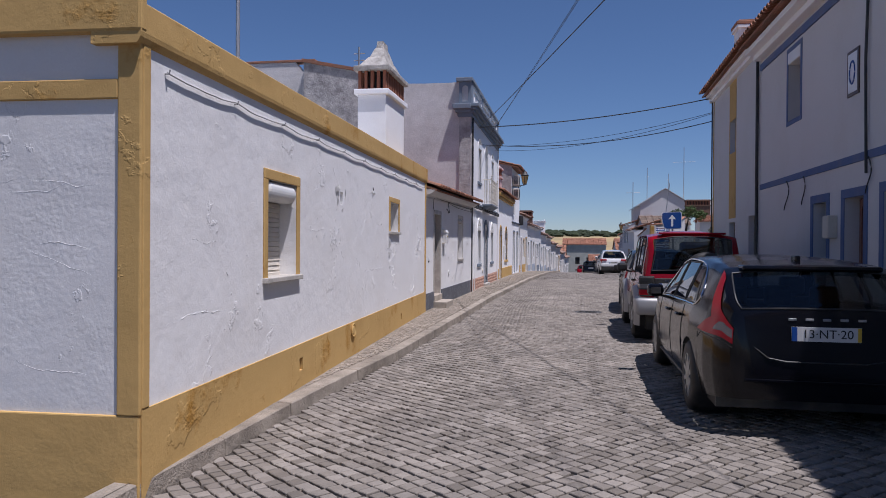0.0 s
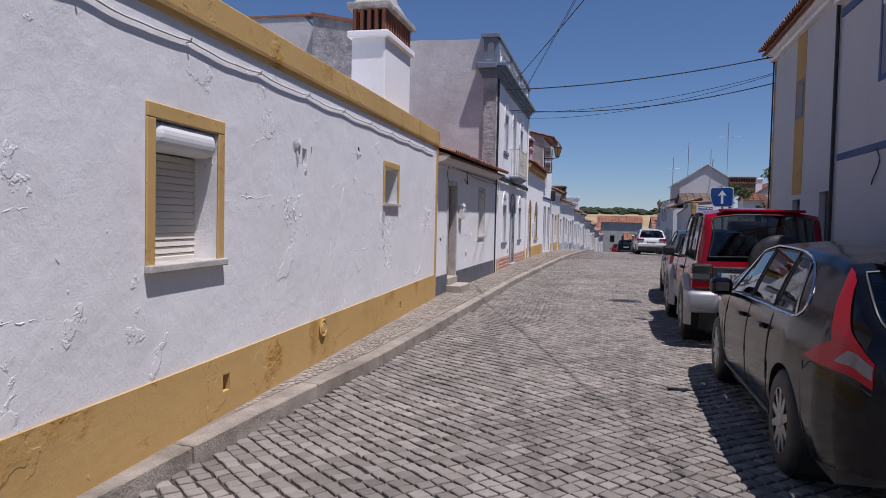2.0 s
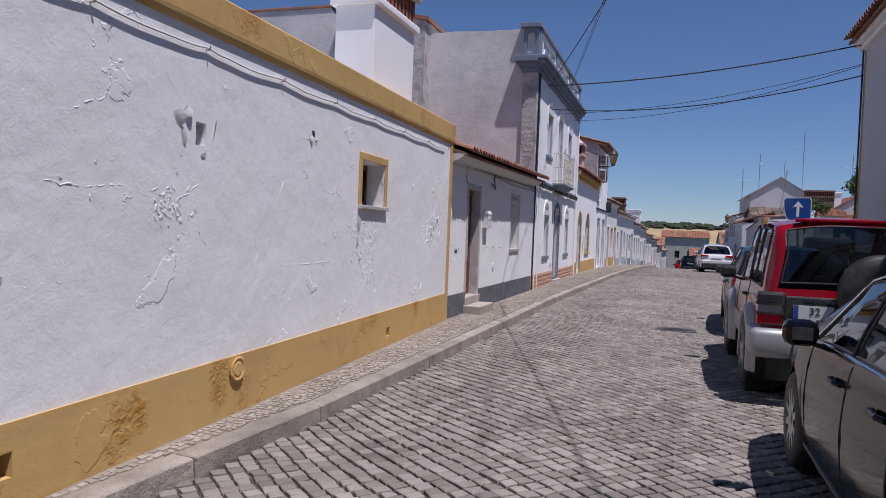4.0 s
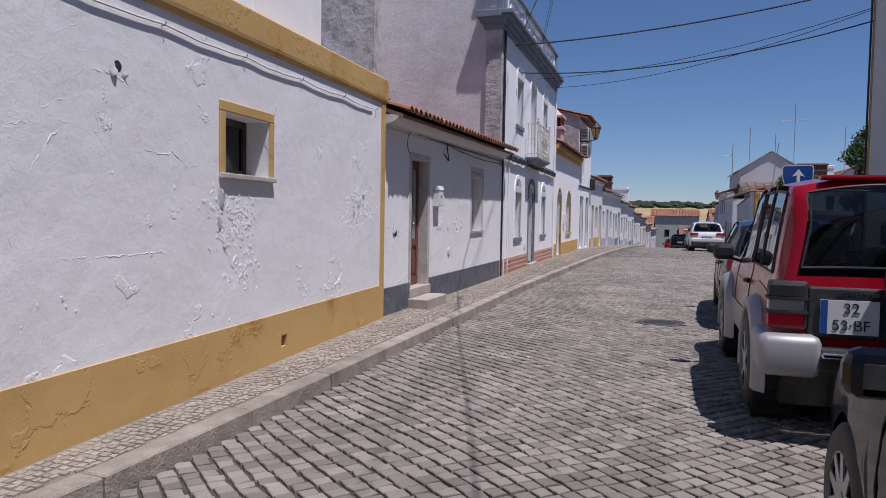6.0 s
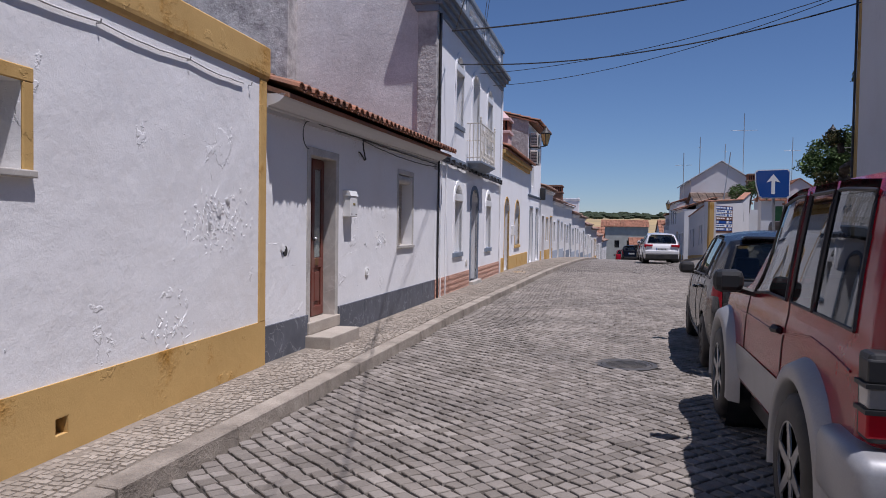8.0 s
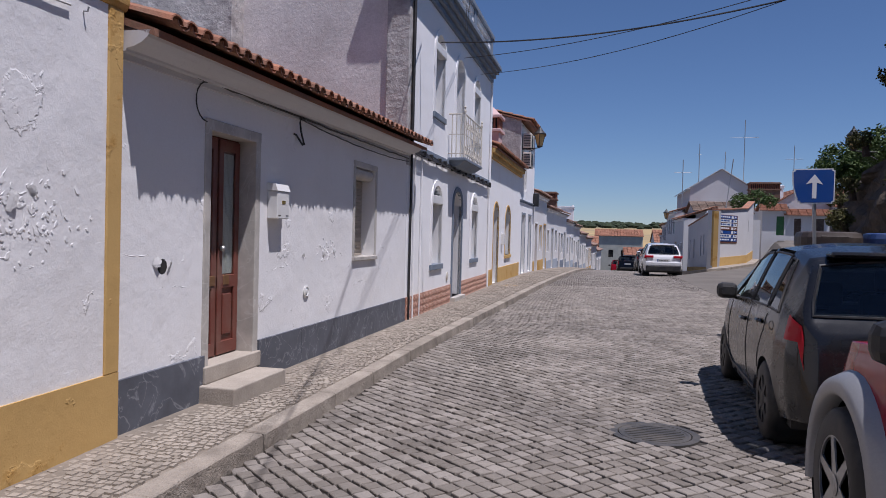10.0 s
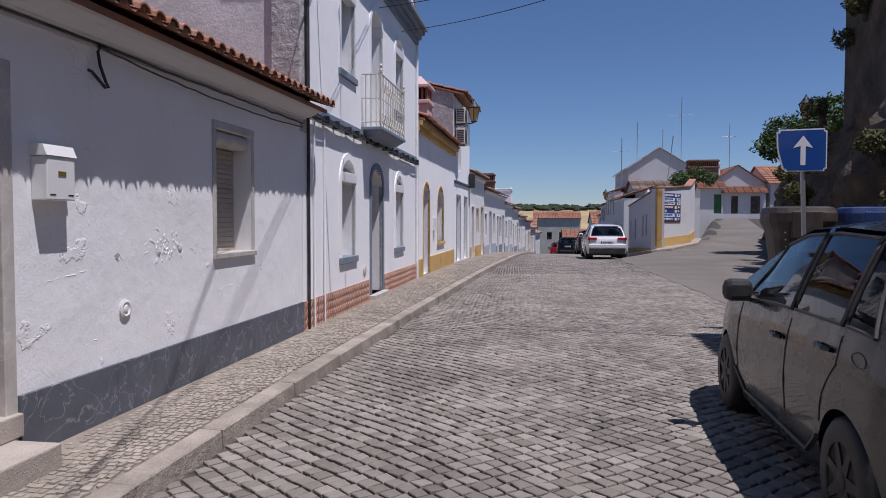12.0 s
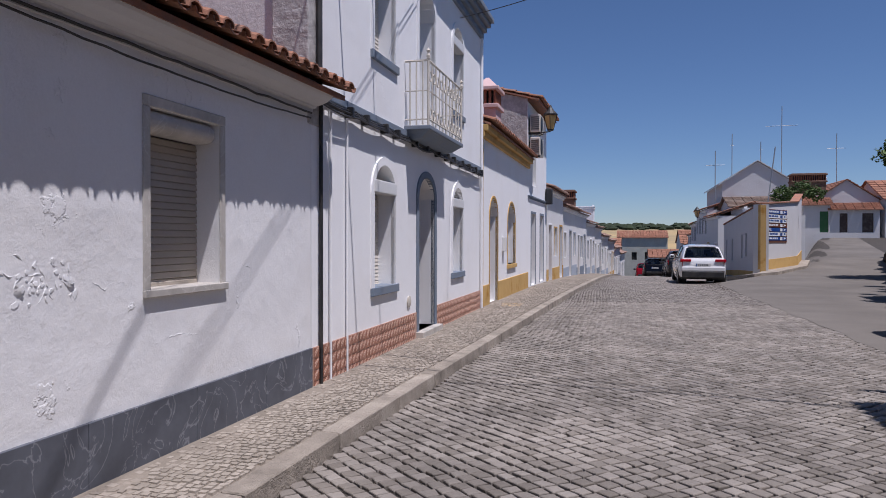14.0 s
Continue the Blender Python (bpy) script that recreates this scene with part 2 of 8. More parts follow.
def arch_z(o, u):
    """The soffit's height of an arched opening at u."""
    u0, u1, z0, z1 = o[:4]
    rise = o[4] if len(o) > 4 else 0.0
    if not rise:
        return z1
    s = (2 * (u - u0) / (u1 - u0) - 1)
    return z1 - rise + rise * math.sqrt(max(0.0, 1 - s * s))


def wall_mesh(F, u0, u1, z0, z1, thick, openings=(), top=None):
    """A wall with openings (u0, u1, z0, z1, rise of the arch) cut through; top(u) bends its upper edge."""
    bm = bmesh.new()
    us = sorted({u0, u1, *[o[0] for o in openings], *[o[1] for o in openings]})
    zs = sorted({z0, z1, *[o[2] for o in openings], *[o[3] for o in openings]})
    step = lambda a: [x for i in range(len(a) - 1) for x in [a[i] + (a[i + 1] - a[i]) * k / max(1, math.ceil((a[i + 1] - a[i]) / 0.8)) for k in range(max(1, math.ceil((a[i + 1] - a[i]) / 0.8)))]] + [a[-1]]
    us, zs = step(us), step(zs)
    nu, nz = len(us) - 1, len(zs) - 1
    void = lambda i, j: any(o[0] - 1e-6 <= us[i] and us[i + 1] <= o[1] + 1e-6 and o[2] - 1e-6 <= zs[j] and zs[j + 1] <= o[3] + 1e-6 for o in openings)
    solid = [[not void(i, j) for j in range(nz)] for i in range(nu)]
    cache = {}

    def V(i, j, d):
        k = (i, j, d)
        if k not in cache:
            z = zs[j]
            if top and j == nz:
                z = top(us[i])
            cache[k] = bm.verts.new(F(us[i], -thick if d else 0, z))
        return cache[k]
    for i in range(nu):
        for j in range(nz):
            if not solid[i][j]:
                continue
            bm.faces.new([V(i, j, 0), V(i + 1, j, 0), V(i + 1, j + 1, 0), V(i, j + 1, 0)])
            bm.faces.new([V(i, j, 1), V(i, j + 1, 1), V(i + 1, j + 1, 1), V(i + 1, j, 1)])
            for di, dj, a, b in ((-1, 0, (0, 0), (0, 1)), (1, 0, (1, 1), (1, 0)), (0, -1, (1, 0), (0, 0)), (0, 1, (0, 1), (1, 1))):
                x, y = i + di, j + dj
                if 0 <= x < nu and 0 <= y < nz and solid[x][y]:
                    continue
                bm.faces.new([V(i + a[0], j + a[1], 0), V(i + b[0], j + b[1], 0), V(i + b[0], j + b[1], 1), V(i + a[0], j + a[1], 1)])
    for o in openings:
        if len(o) > 4 and o[4]:
            n = 14
            cols = []
            for k in range(n + 1):
                u = o[0] + (o[1] - o[0]) * k / n
                z = arch_z(o, u)
                cols.append([bm.verts.new(F(u, d, h)) for d, h in ((0, z), (0, o[3]), (-thick, o[3]), (-thick, z))])
            for p, q in zip(cols, cols[1:]):
                for i in (0, 2, 3):
                    bm.faces.new([p[i], q[i], q[(i + 1) % 4], p[(i + 1) % 4]])
    return bm


def surround(F, o, w, proud, sides="LRT", deep=0.05):
    """A flat band round an opening, following its arch."""
    bm = bmesh.new()
    u0, u1, z0, z1 = o[:4]
    rise = o[4] if len(o) > 4 else 0.0
    if rise:
        path = [(u0, z0)] + [(u0 + (u1 - u0) * (0.5 - 0.5 * math.cos(math.pi * k / 16)), arch_z(o, u0 + (u1 - u0) * (0.5 - 0.5 * math.cos(math.pi * k / 16)))) for k in range(17)] + [(u1, z0)]
        cu, cz = (u0 + u1) / 2, z1 - rise
        out = []
        for k, (u, z) in enumerate(path):
            if k in (0, len(path) - 1):
                out.append((u + (-w if k == 0 else w), z))
            else:
                d = Vector(((u - cu) / max(0.01, (u1 - u0) / 2), (z - cz) / max(0.01, rise)))
                d = d.normalized() if d.length > 1e-6 else Vector((0, 1))
                out.append((u + d.x * w, z + d.y * w))
        for k in range(len(path) - 1):
            a, b, c, d = path[k], path[k + 1], out[k + 1], out[k]
            hexa(bm, [F(p[0], -deep, p[1]) for p in (a, b, c, d)] + [F(p[0], proud, p[1]) for p in (a, b, c, d)])
        return bm
    if "L" in sides:
        soft_block(bm, F, u0 - w, u0, -0.002, proud, z0, z1, 0.006, 1)
    if "R" in sides:
        soft_block(bm, F, u1, u1 + w, -0.002, proud, z0, z1, 0.006, 1)
    if "T" in sides:
        soft_block(bm, F, u0 - w, u1 + w, -0.002, proud + 0.001, z1, z1 + w, 0.006, 1)
    if "B" in sides:
        soft_block(bm, F, u0 - w, u1 + w, -0.002, proud, z0 - w, z0, 0.006, 1)
    return bm


def tube(path, r, sides=6, closed_ends=True):
    """A round bar or cable along a list of points."""
    bm = bmesh.new()
    rings = []
    pts = [Vector(p) for p in path]
    for i, p in enumerate(pts):
        d = (pts[min(i + 1, len(pts) - 1)] - pts[max(i - 1, 0)]).normalized()
        a = d.cross(Vector((0.13, 0.27, 1))).normalized()
        b = d.cross(a)
        rr = r[i] if isinstance(r, (list, tuple)) else r
        rings.append([bm.verts.new(p + (a * math.cos(2 * math.pi * k / sides) + b * math.sin(2 * math.pi * k / sides)) * rr) for k in range(sides)])
    for i in range(len(rings) - 1):
        for k in range(sides):
            bm.faces.new([rings[i][k], rings[i][(k + 1) % sides], rings[i + 1][(k + 1) % sides], rings[i + 1][k]])
    if closed_ends:
        bm.faces.new(rings[0]), bm.faces.new(rings[-1])
    return bm


def sag(a, b, drop, n=20, wob=0.0):
    a, b = Vector(a), Vector(b)
    rnd = random.Random(int(abs(a.x * 77 + a.y * 31 + b.z * 13)))
    return [a.lerp(b, k / n) - Vector((0, 0, drop * 4 * (k / n) * (1 - k / n))) + Vector((0, 0, rnd.uniform(-wob, wob))) for k in range(n + 1)]


def merge(bm, other):
    me = bpy.data.meshes.new("tmp")
    other.to_mesh(me)
    other.free()
    bm.from_mesh(me)
    bpy.data.meshes.remove(me)
    return bm


def lathe(profile, seg=24, axis="z", at=(0, 0, 0), caps=True):
    """Turns (radius, height) pairs about an axis."""
    bm = bmesh.new()
    at = Vector(at)

    def P(r, h, k):
        c, s = math.cos(2 * math.pi * k / seg) * r, math.sin(2 * math.pi * k / seg) * r
        return at + Vector({"z": (c, s, h), "x": (h, c, s), "y": (c, h, s)}[axis])
    rings = [[bm.verts.new(P(max(r, 1e-4), h, k)) for k in range(seg)] for r, h in profile]
    for a, b in zip(rings, rings[1:]):
        for k in range(seg):
            bm.faces.new([a[k], a[(k + 1) % seg], b[(k + 1) % seg], b[k]])
    if caps:
        bm.faces.new(rings[0]), bm.faces.new(rings[-1])
    return bm


def smooth01(x):
    x = max(0.0, min(1.0, x))
    return x * x * (3 - 2 * x)


def lerp_table(table, y):
    for (a, va), (b, vb) in zip(table, table[1:]):
        if y <= b:
            return va + (vb - va) * max(0.0, (y - a)) / (b - a)
    return table[-1][1]


# ---- ground ----
KERB = [(-8, -2.55), (3.2, -2.62), (6.4, -2.56), (7.5, -2.53), (9.9, -2.38), (13, -2.36), (18.5, -2.33), (20.6, -2.33), (25, -2.2), (31.6, -1.97), (42.8, -1.57), (70, -0.9), (110, 1.0)]


def kerb_x(y):
    return lerp_table(KERB, y)


def left_x(y):
    """The line of the house fronts on the kerb side."""
    if y < 15.9:
        return -2.72 - 0.053 * (y - 6.07)
    return lerp_table([(15.9, -3.21), (22.7, -3.21), (31, -3.25), (38, -3.22), (50, -2.95), (70, -2.15), (110, -0.2)], y)


def street_z(y):
    if y < 30:
        return 0.0
    if y < 98:
        return -0.00073 * (y - 30) ** 2
    return max(-13.5, -3.375 - 0.0993 * (y - 98))


def fork_edge(y):
    return lerp_table([(30, 4.2), (44, 3.6), (47.5, 4.9), (51, 7.0), (60, 9.6), (75, 13.0), (140, 26)], y)


def ground_z(x, y):
    z = street_z(y)
    z -= 0.07 * smooth01((-x - 0.6) / 1.7) * (1 if y < 60 else 0)
    if y > 34:
        up = 2.1 * smooth01((y - 34) / 80.0) * 1.55
        w = smooth01((x - fork_edge(y) + 1.6) / 2.4)
        z += (up - street_z(y) * min(1, (y - 30) / 30)) * w
    r = math.hypot(x, y)
    if r > 170:
        w = smooth01((r - 170) / 120)
        hill = -13.5 + 20 * smooth01((r - 350) / 700) + 26 * smooth01((r - 1000) / 900) + 5 * noise.noise((x / 400, y / 400, 3.0))
        z = z * (1 - w) + hill * w
    return z


def grid_lines(lo, hi, fine_lo, fine_hi, fine, coarse=1.35):
    a = [fine_lo + fine * k for k in range(int((fine_hi - fine_lo) / fine) + 1)]
    s, x = fine, a[-1]
    while x < hi:
        s *= coarse
        x += s
        a.append(x)
    s, x = fine, a[0]
    while x > lo:
        s *= coarse
        x -= s
        a.insert(0, x)
    return a


def build_ground():
    xs, ys = grid_lines(-2600, 2600, -6, 18, 0.3), grid_lines(-2600, 2900, -6, 110, 1.0)
    bm = bmesh.new()
    V = [[bm.verts.new((x, y, ground_z(x, y) - 0.021)) for y in ys] for x in xs]
    for i in range(len(xs) - 1):
        for j in range(len(ys) - 1):
            bm.faces.new([V[i][j], V[i + 1][j], V[i + 1][j + 1], V[i][j + 1]])
    m, nt, bs, link = nodes_of("ground")
    co = coords(nt)
    sep = nt.nodes.new("ShaderNodeSeparateXYZ")
    link(co, sep.inputs[0])
    dist = nt.nodes.new("ShaderNodeVectorMath")
    dist.operation = "LENGTH"
    link(co, dist.inputs[0])

    def far(a, b):
        mp = nt.nodes.new("ShaderNodeMapRange")
        mp.inputs[1].default_value, mp.inputs[2].default_value = a, b
        link(dist.outputs["Value"], mp.inputs[0])
        return mp.outputs[0]
    n = noise_node(nt, co, 0.8)
    cobble = nt.nodes.new("ShaderNodeTexVoronoi")
    cobble.inputs["Scale"].default_value = 8.0
    link(co, cobble.inputs["Vector"])
    soil = mixc(nt, ramp(nt, n, 0.35, 0.7), (0.085, 0.071, 0.057), (0.06, 0.051, 0.041))
    soil = mixc(nt, ramp(nt, cobble.outputs["Distance"], 0.25, 0.6), soil, (0.045, 0.038, 0.031))
    field = mixc(nt, ramp(nt, noise_node(nt, co, 0.008, 4.0), 0.42, 0.58), (0.42, 0.30, 0.14), (0.30, 0.23, 0.12))
    trees = mixc(nt, ramp(nt, noise_node(nt, co, 0.012, 8.0), 0.4, 0.6), (0.07, 0.08, 0.045), (0.16, 0.14, 0.08))
    col = mixc(nt, far(170, 240), soil, field)
    col = mixc(nt, far(1450, 1600), col, trees)
    link(col, bs.inputs["Base Color"])
    bs.inputs["Roughness"].default_value = 0.95
    bumped(nt, bs, [(n, 0.004)])
    g = part("ground", bm, m, smooth=True)
    return tagged(g, "cobbled street ground falling away to dry fields and hills", "ground", kind="structure")


ground = build_ground()

# ---- parts of houses ----


def roof_tiles(parent, F, u0, u1, z, d_front, depth, slope, material, name="roof", label="", pitch=0.19, base_material=None, singles=0):
    """Half-round clay tiles in rows from the eave upwards, over a sloping slab."""
    slab = bmesh.new()
    zb = z + (depth) * slope
    hexa(slab, [F(u0, d_front - 0.10, z - 0.05), F(u1, d_front - 0.10, z - 0.05), F(u1, d_front - depth, zb - 0.05), F(u0, d_front - depth, zb - 0.05),
                F(u0, d_front - 0.10, z), F(u1, d_front - 0.10, z), F(u1, d_front - depth, zb), F(u0, d_front - depth, zb)])
    roof = part(name, slab, base_material or material, parent, label)
    bm = bmesh.new()
    rnd = random.Random(int(u0 * 7 + z * 100 + F.o.y * 13))
    n = int((u1 - u0) / pitch)
    rows = max(1, int(depth / 0.40))
    for r in range(rows):
        for k in range(n):
            uc = u0 + (k + 0.5) * (u1 - u0) / n + rnd.uniform(-0.012, 0.012)
            for conv in (1, -1):
                cu = uc + (0 if conv == 1 else (u1 - u0) / n / 2)
                d0 = d_front + (rnd.uniform(0.0, 0.010) if r == 0 else 0) - r * 0.40 + (0 if conv == 1 else -0.02)
                d1 = d0 - 0.46
                rest, bm = bm, (bmesh.new() if r < singles else bm)
                lift = 0.035 if conv == 1 else 0.012
                R = 0.078
                vs = []
                for d, rr, zz in ((d0, R, z + (d_front - d0) * slope + 0.02), (d1, R * 0.78, z + (d_front - d1) * slope)):
                    row = []
                    for j in range(6):
                        a = math.pi * j / 5
                        row.append(bm.verts.new(F(cu + math.cos(a) * rr, d, zz + lift + conv * (math.sin(a) * rr * 0.8) + (0.05 if conv == -1 else 0))))
                    vs.append(row)
                for j in range(5):
                    bm.faces.new([vs[0][j], vs[0][j + 1], vs[1][j + 1], vs[1][j]])
                if r < singles or r == 0:
                    th = []
                    for j in range(6):
                        a = math.pi * j / 5
                        th.append(bm.verts.new(F(cu + math.cos(a) * R * 0.82, d0, z + (d_front - d0) * slope + 0.02 + lift + conv * (math.sin(a) * R * 0.64) + (0.05 if conv == -1 else 0))))
                    for j in range(5):
                        bm.faces.new([vs[0][j], th[j], th[j + 1], vs[0][j + 1]])
                if r < singles:
                    part("roof_tile", bm, M_ROOF_OBJ, roof, normals=False)
                    bm = rest
    t = part("roof_tiles", bm, material, roof, normals=False)
    t["kind"] = "stuff"
    return roof


def slatted_blind(parent, F, o, d, material, box_h=0.0, box_mat=None, name="roller_blind", box_out=-0.004):
    """A roller blind of narrow slats in an opening, and its box above."""
    u0, u1, z0, z1 = o[:4]
    zt = z1 - box_h
    bm = bmesh.new()
    soft_block(bm, F, u0 + 0.005, u1 - 0.005, d - 0.03, d + 0.006, z0, z0 + 0.035, 0.006, 1)
    blind = part(name, bm, material, parent, "pale closed roller blind")
    n = max(4, int((zt - z0) / 0.048))
    for k in range(n):
        a, b = z0 + (zt - z0) * k / n, z0 + (zt - z0) * (k + 1) / n
        bm = bmesh.new()
        hexa(bm, [F(u0, d - 0.02, a), F(u1, d - 0.02, a), F(u1, d, a + 0.006), F(u0, d, a + 0.006), F(u0, d - 0.02, b), F(u1, d - 0.02, b), F(u1, d - 0.008, b - 0.002), F(u0, d - 0.008, b - 0.002)])
        part("slat", bm, material, blind)
    if box_h:
        bm = bmesh.new()
        soft_block(bm, F, u0 + 0.002, u1 - 0.002, d - 0.03, box_out, zt, z1 - 0.005, min(0.08, box_h * 0.45), 5)
        part("blind_box", bm, box_mat or material, blind, "white rounded blind box")
    return blind


def pane_window(parent, F, o, d, wood, glass=None, mullion=True, name="window"):
    """A wooden casement: frame, sashes and panes."""
    u0, u1, z0, z1 = o[:4]
    bm = bmesh.new()
    w = 0.06
    soft_block(bm, F, u0, u0 + w, d - 0.05, d, z0, z1, 0.006, 1)
    soft_block(bm, F, u1 - w, u1, d - 0.05, d, z0, z1, 0.006, 1)
    soft_block(bm, F, u0 + w, u1 - w, d - 0.05, d, z0, z0 + w, 0.006, 1)
    soft_block(bm, F, u0 + w, u1 - w, d - 0.05, d, z1 - w, z1, 0.006, 1)
    if mullion:
        soft_block(bm, F, (u0 + u1) / 2 - 0.03, (u0 + u1) / 2 + 0.03, d - 0.05, d + 0.005, z0 + w, z1 - w, 0.006, 1)
    win = part(name, bm, wood, parent)
    g = bmesh.new()
    block(g, F, u0 + w, u1 - w, d - 0.03, d - 0.024, z0 + w, z1 - w)
    part("pane", g, glass or M_GLASS, win)
    # Black sheet behind the pane stands for the unlit room.
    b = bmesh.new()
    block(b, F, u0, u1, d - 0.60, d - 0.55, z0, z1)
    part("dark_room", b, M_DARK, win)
    return win


def panel_door(parent, F, o, d, wood, name="door", glazed=False, leaves=2):
    u0, u1, z0, z1 = o[:4]
    bm = bmesh.new()
    block(bm, F, u0, u1, d - 0.05, d, z0, z1)
    door = part(name, bm, wood, parent)
    for k in range(leaves):
        a, b = u0 + (u1 - u0) * k / leaves + 0.015, u0 + (u1 - u0) * (k + 1) / leaves - 0.015
        bm = bmesh.new()
        for za, zb in ((z0 + 0.02, z0 + 0.14), (z0 + 0.62, z0 + 0.74), (z1 - 0.12, z1 - 0.02)):
            soft_block(bm, F, a, b, d, d + 0.022, za, zb, 0.006, 1)
        for ua, ub in ((a, a + 0.075), (b - 0.075, b)):
            soft_block(bm, F, ua, ub, d, d + 0.021, z0 + 0.02, z1 - 0.02, 0.006, 1)
        leaf = part("door_leaf", bm, wood, door)
        bm = bmesh.new()
        soft_block(bm, F, a + 0.10, b - 0.10, d, d + 0.016, z0 + 0.19, z0 + 0.57, 0.012, 2)
        part("door_panel", bm, wood, leaf)
        if glazed:
            bm = bmesh.new()
            block(bm, F, a + 0.08, b - 0.08, d + 0.007, d + 0.011, z0 + 0.745, z1 - 0.125)
            part("glazing", bm, M_CLEARGLASS, leaf, "glass pane with white curtain behind")
            bm = bmesh.new()
            n = 17
            for j in range(n):
                ua, ub = a + 0.085 + (b - a - 0.17) * j / n, a + 0.085 + (b - a - 0.17) * (j + 1) / n
                block(bm, F, ua, ub, d - 0.001, d + 0.0012 + 0.003 * (j % 2), z0 + 0.75, z1 - 0.14)
            part("curtain", bm, M_LACE, leaf, "white gathered lace curtain")
    bm = lathe([(0.0, 0), (0.022, 0.005), (0.028, 0.03), (0.018, 0.045), (0.0, 0.05)], 12, "x", F((u0 + u1) / 2 + 0.05, d + 0.022, z0 + 0.98))
    part("door_knob", bm, M_STEEL, door, "worn brass door knob")
    return door


def plain_house_body(parent, F, u0, u1, z0, z1, depth, openings, wall_mat, thick=0.35, top=None, wall_label=""):
    """Front wall with openings, back and side walls and a flat slab on top."""
    w = part("wall", wall_mesh(F, u0, u1, z0, z1, thick, openings, top), wall_mat, parent, wall_label)
    bm = bmesh.new()
    block(bm, F, u0, u0 + 0.25, -depth, -thick - 0.002, z0, z1 - 0.004)
    block(bm, F, u1 - 0.25, u1, -depth, -thick - 0.002, z0, z1 - 0.004)
    block(bm, F, u0 + 0.252, u1 - 0.252, -depth, -depth + 0.25, z0, z1 - 0.004)
    block(bm, F, u0 + 0.252, u1 - 0.252, -depth + 0.252, -thick - 0.002, z1 - 0.16, z1 - 0.01)
    part("back_wall", bm, wall_mat, parent)
    return w


def chimney(place, w, l, h, label, slotted=True, wall_mat=None, cap="pyramid", group="", slot_mat=None, cap_mat=None):
    """A white country chimney: shaft, collar, brick slots and a stepped cap."""
    x, y, z = place
    wall_mat = wall_mat or M_WHITE2
    e = thing("chimney", place, label, "chimney", group)
    bm = bmesh.new()
    xyz_block(bm, x - w / 2, x + w / 2, y - l / 2, y + l / 2, z, z + h, 0.012)
    part("shaft", bm, wall_mat, e)
    bm = bmesh.new()
    xyz_block(bm, x - w / 2 - 0.06, x + w / 2 + 0.06, y - l / 2 - 0.06, y + l / 2 + 0.06, z + h, z + h + 0.10, 0.015)
    part("collar", bm, wall_mat, e)
    t = z + h + 0.10
    hs = 0.34 if slotted else 0.0
    if slotted:
        # Black core stands for the unlit flue behind the slots.
        core = bmesh.new()
        xyz_block(core, x - w / 2 + 0.09, x + w / 2 - 0.09, y - l / 2 + 0.09, y + l / 2 - 0.09, t, t + hs)
        part("core", core, M_DARK, e)
        nx, ny = max(3, int(w / 0.13)), max(3, int(l / 0.13))
        me = None
        spots = [(x - w / 2 + 0.035 + (w - 0.07) * k / nx, s) for k in range(nx + 1) for s in (y - l / 2 + 0.035, y + l / 2 - 0.035)]
        spots += [(s, y - l / 2 + 0.035 + (l - 0.07) * k / ny) for k in range(1, ny) for s in (x - w / 2 + 0.035, x + w / 2 - 0.035)]
        for px, py in spots:
            if me is None:
                bm = bmesh.new()
                xyz_block(bm, -0.03, 0.03, -0.03, 0.03, 0, hs, 0.004)
                o = part("brick", bm, slot_mat or M_TERRA, None)
                me = o.data
                o.parent = e
            else:
                o = new("brick", me)
                o.parent = e
            o.location = Vector((px, py, t)) - Vector(place)
    t += hs
    bm = bmesh.new()
    xyz_block(bm, x - w / 2 - 0.07, x + w / 2 + 0.07, y - l / 2 - 0.07, y + l / 2 + 0.07, t, t + 0.09, 0.015)
    part("cap_slab", bm, cap_mat or wall_mat, e)
    t += 0.09
    bm = bmesh.new()
    if cap == "pyramid":
        for a, b, za, zb in ((1.0, 0.58, 0, 0.24), (0.54, 0.30, 0.24, 0.46), (0.26, 0.22, 0.46, 0.60)):
            ring = lambda f, zz: [Vector((x + sx * w / 2 * f, y + sy * l / 2 * f, zz)) for sx, sy in ((-1, -1), (1, -1), (1, 1), (-1, 1))]
            hexa(bm, ring(a, t + za) + ring(b, t + zb))
    elif cap == "hip":
        ring = lambda f, zz: [Vector((x + sx * w / 2 * f, y + sy * l / 2 * f, zz)) for sx, sy in ((-1, -1), (1, -1), (1, 1), (-1, 1))]
        hexa(bm, ring(1.1, t) + ring(0.12, t + 0.28))
    elif cap == "crenel":
        n = max(3, int(l / 0.2))
        for k in range(n):
            for sx in (-1, 1):
                xyz_block(bm, x + sx * (w / 2 - 0.05) - 0.04, x + sx * (w / 2 - 0.05) + 0.04, y - l / 2 + l * (k + 0.2) / n, y - l / 2 + l * (k + 0.8) / n, t, t + 0.12)
    else:
        xyz_block(bm, x - w / 2, x + w / 2, y - l / 2, y + l / 2, t, t + 0.05, 0.01)
    part("cap", bm, cap_mat or wall_mat, e)
    return e


def aerial(place, h, label="thin metal television aerial on a roof", tilt=0.0, bars=(0.75, 0.95), width=0.9):
    e = thing("aerial", place, label, "antenna", "roof aerials")
    x, y, z = place
    part("mast", tube([(x, y, z), (x + tilt, y, z + h)], 0.03, 6), M_STEEL, e)
    for f in bars:
        part("crossbar", tube([(x + tilt * f - width / 2, y, z + h * f), (x + tilt * f + width / 2, y + 0.1, z + h * f + 0.03)], 0.016, 5), M_STEEL, e)
    return e


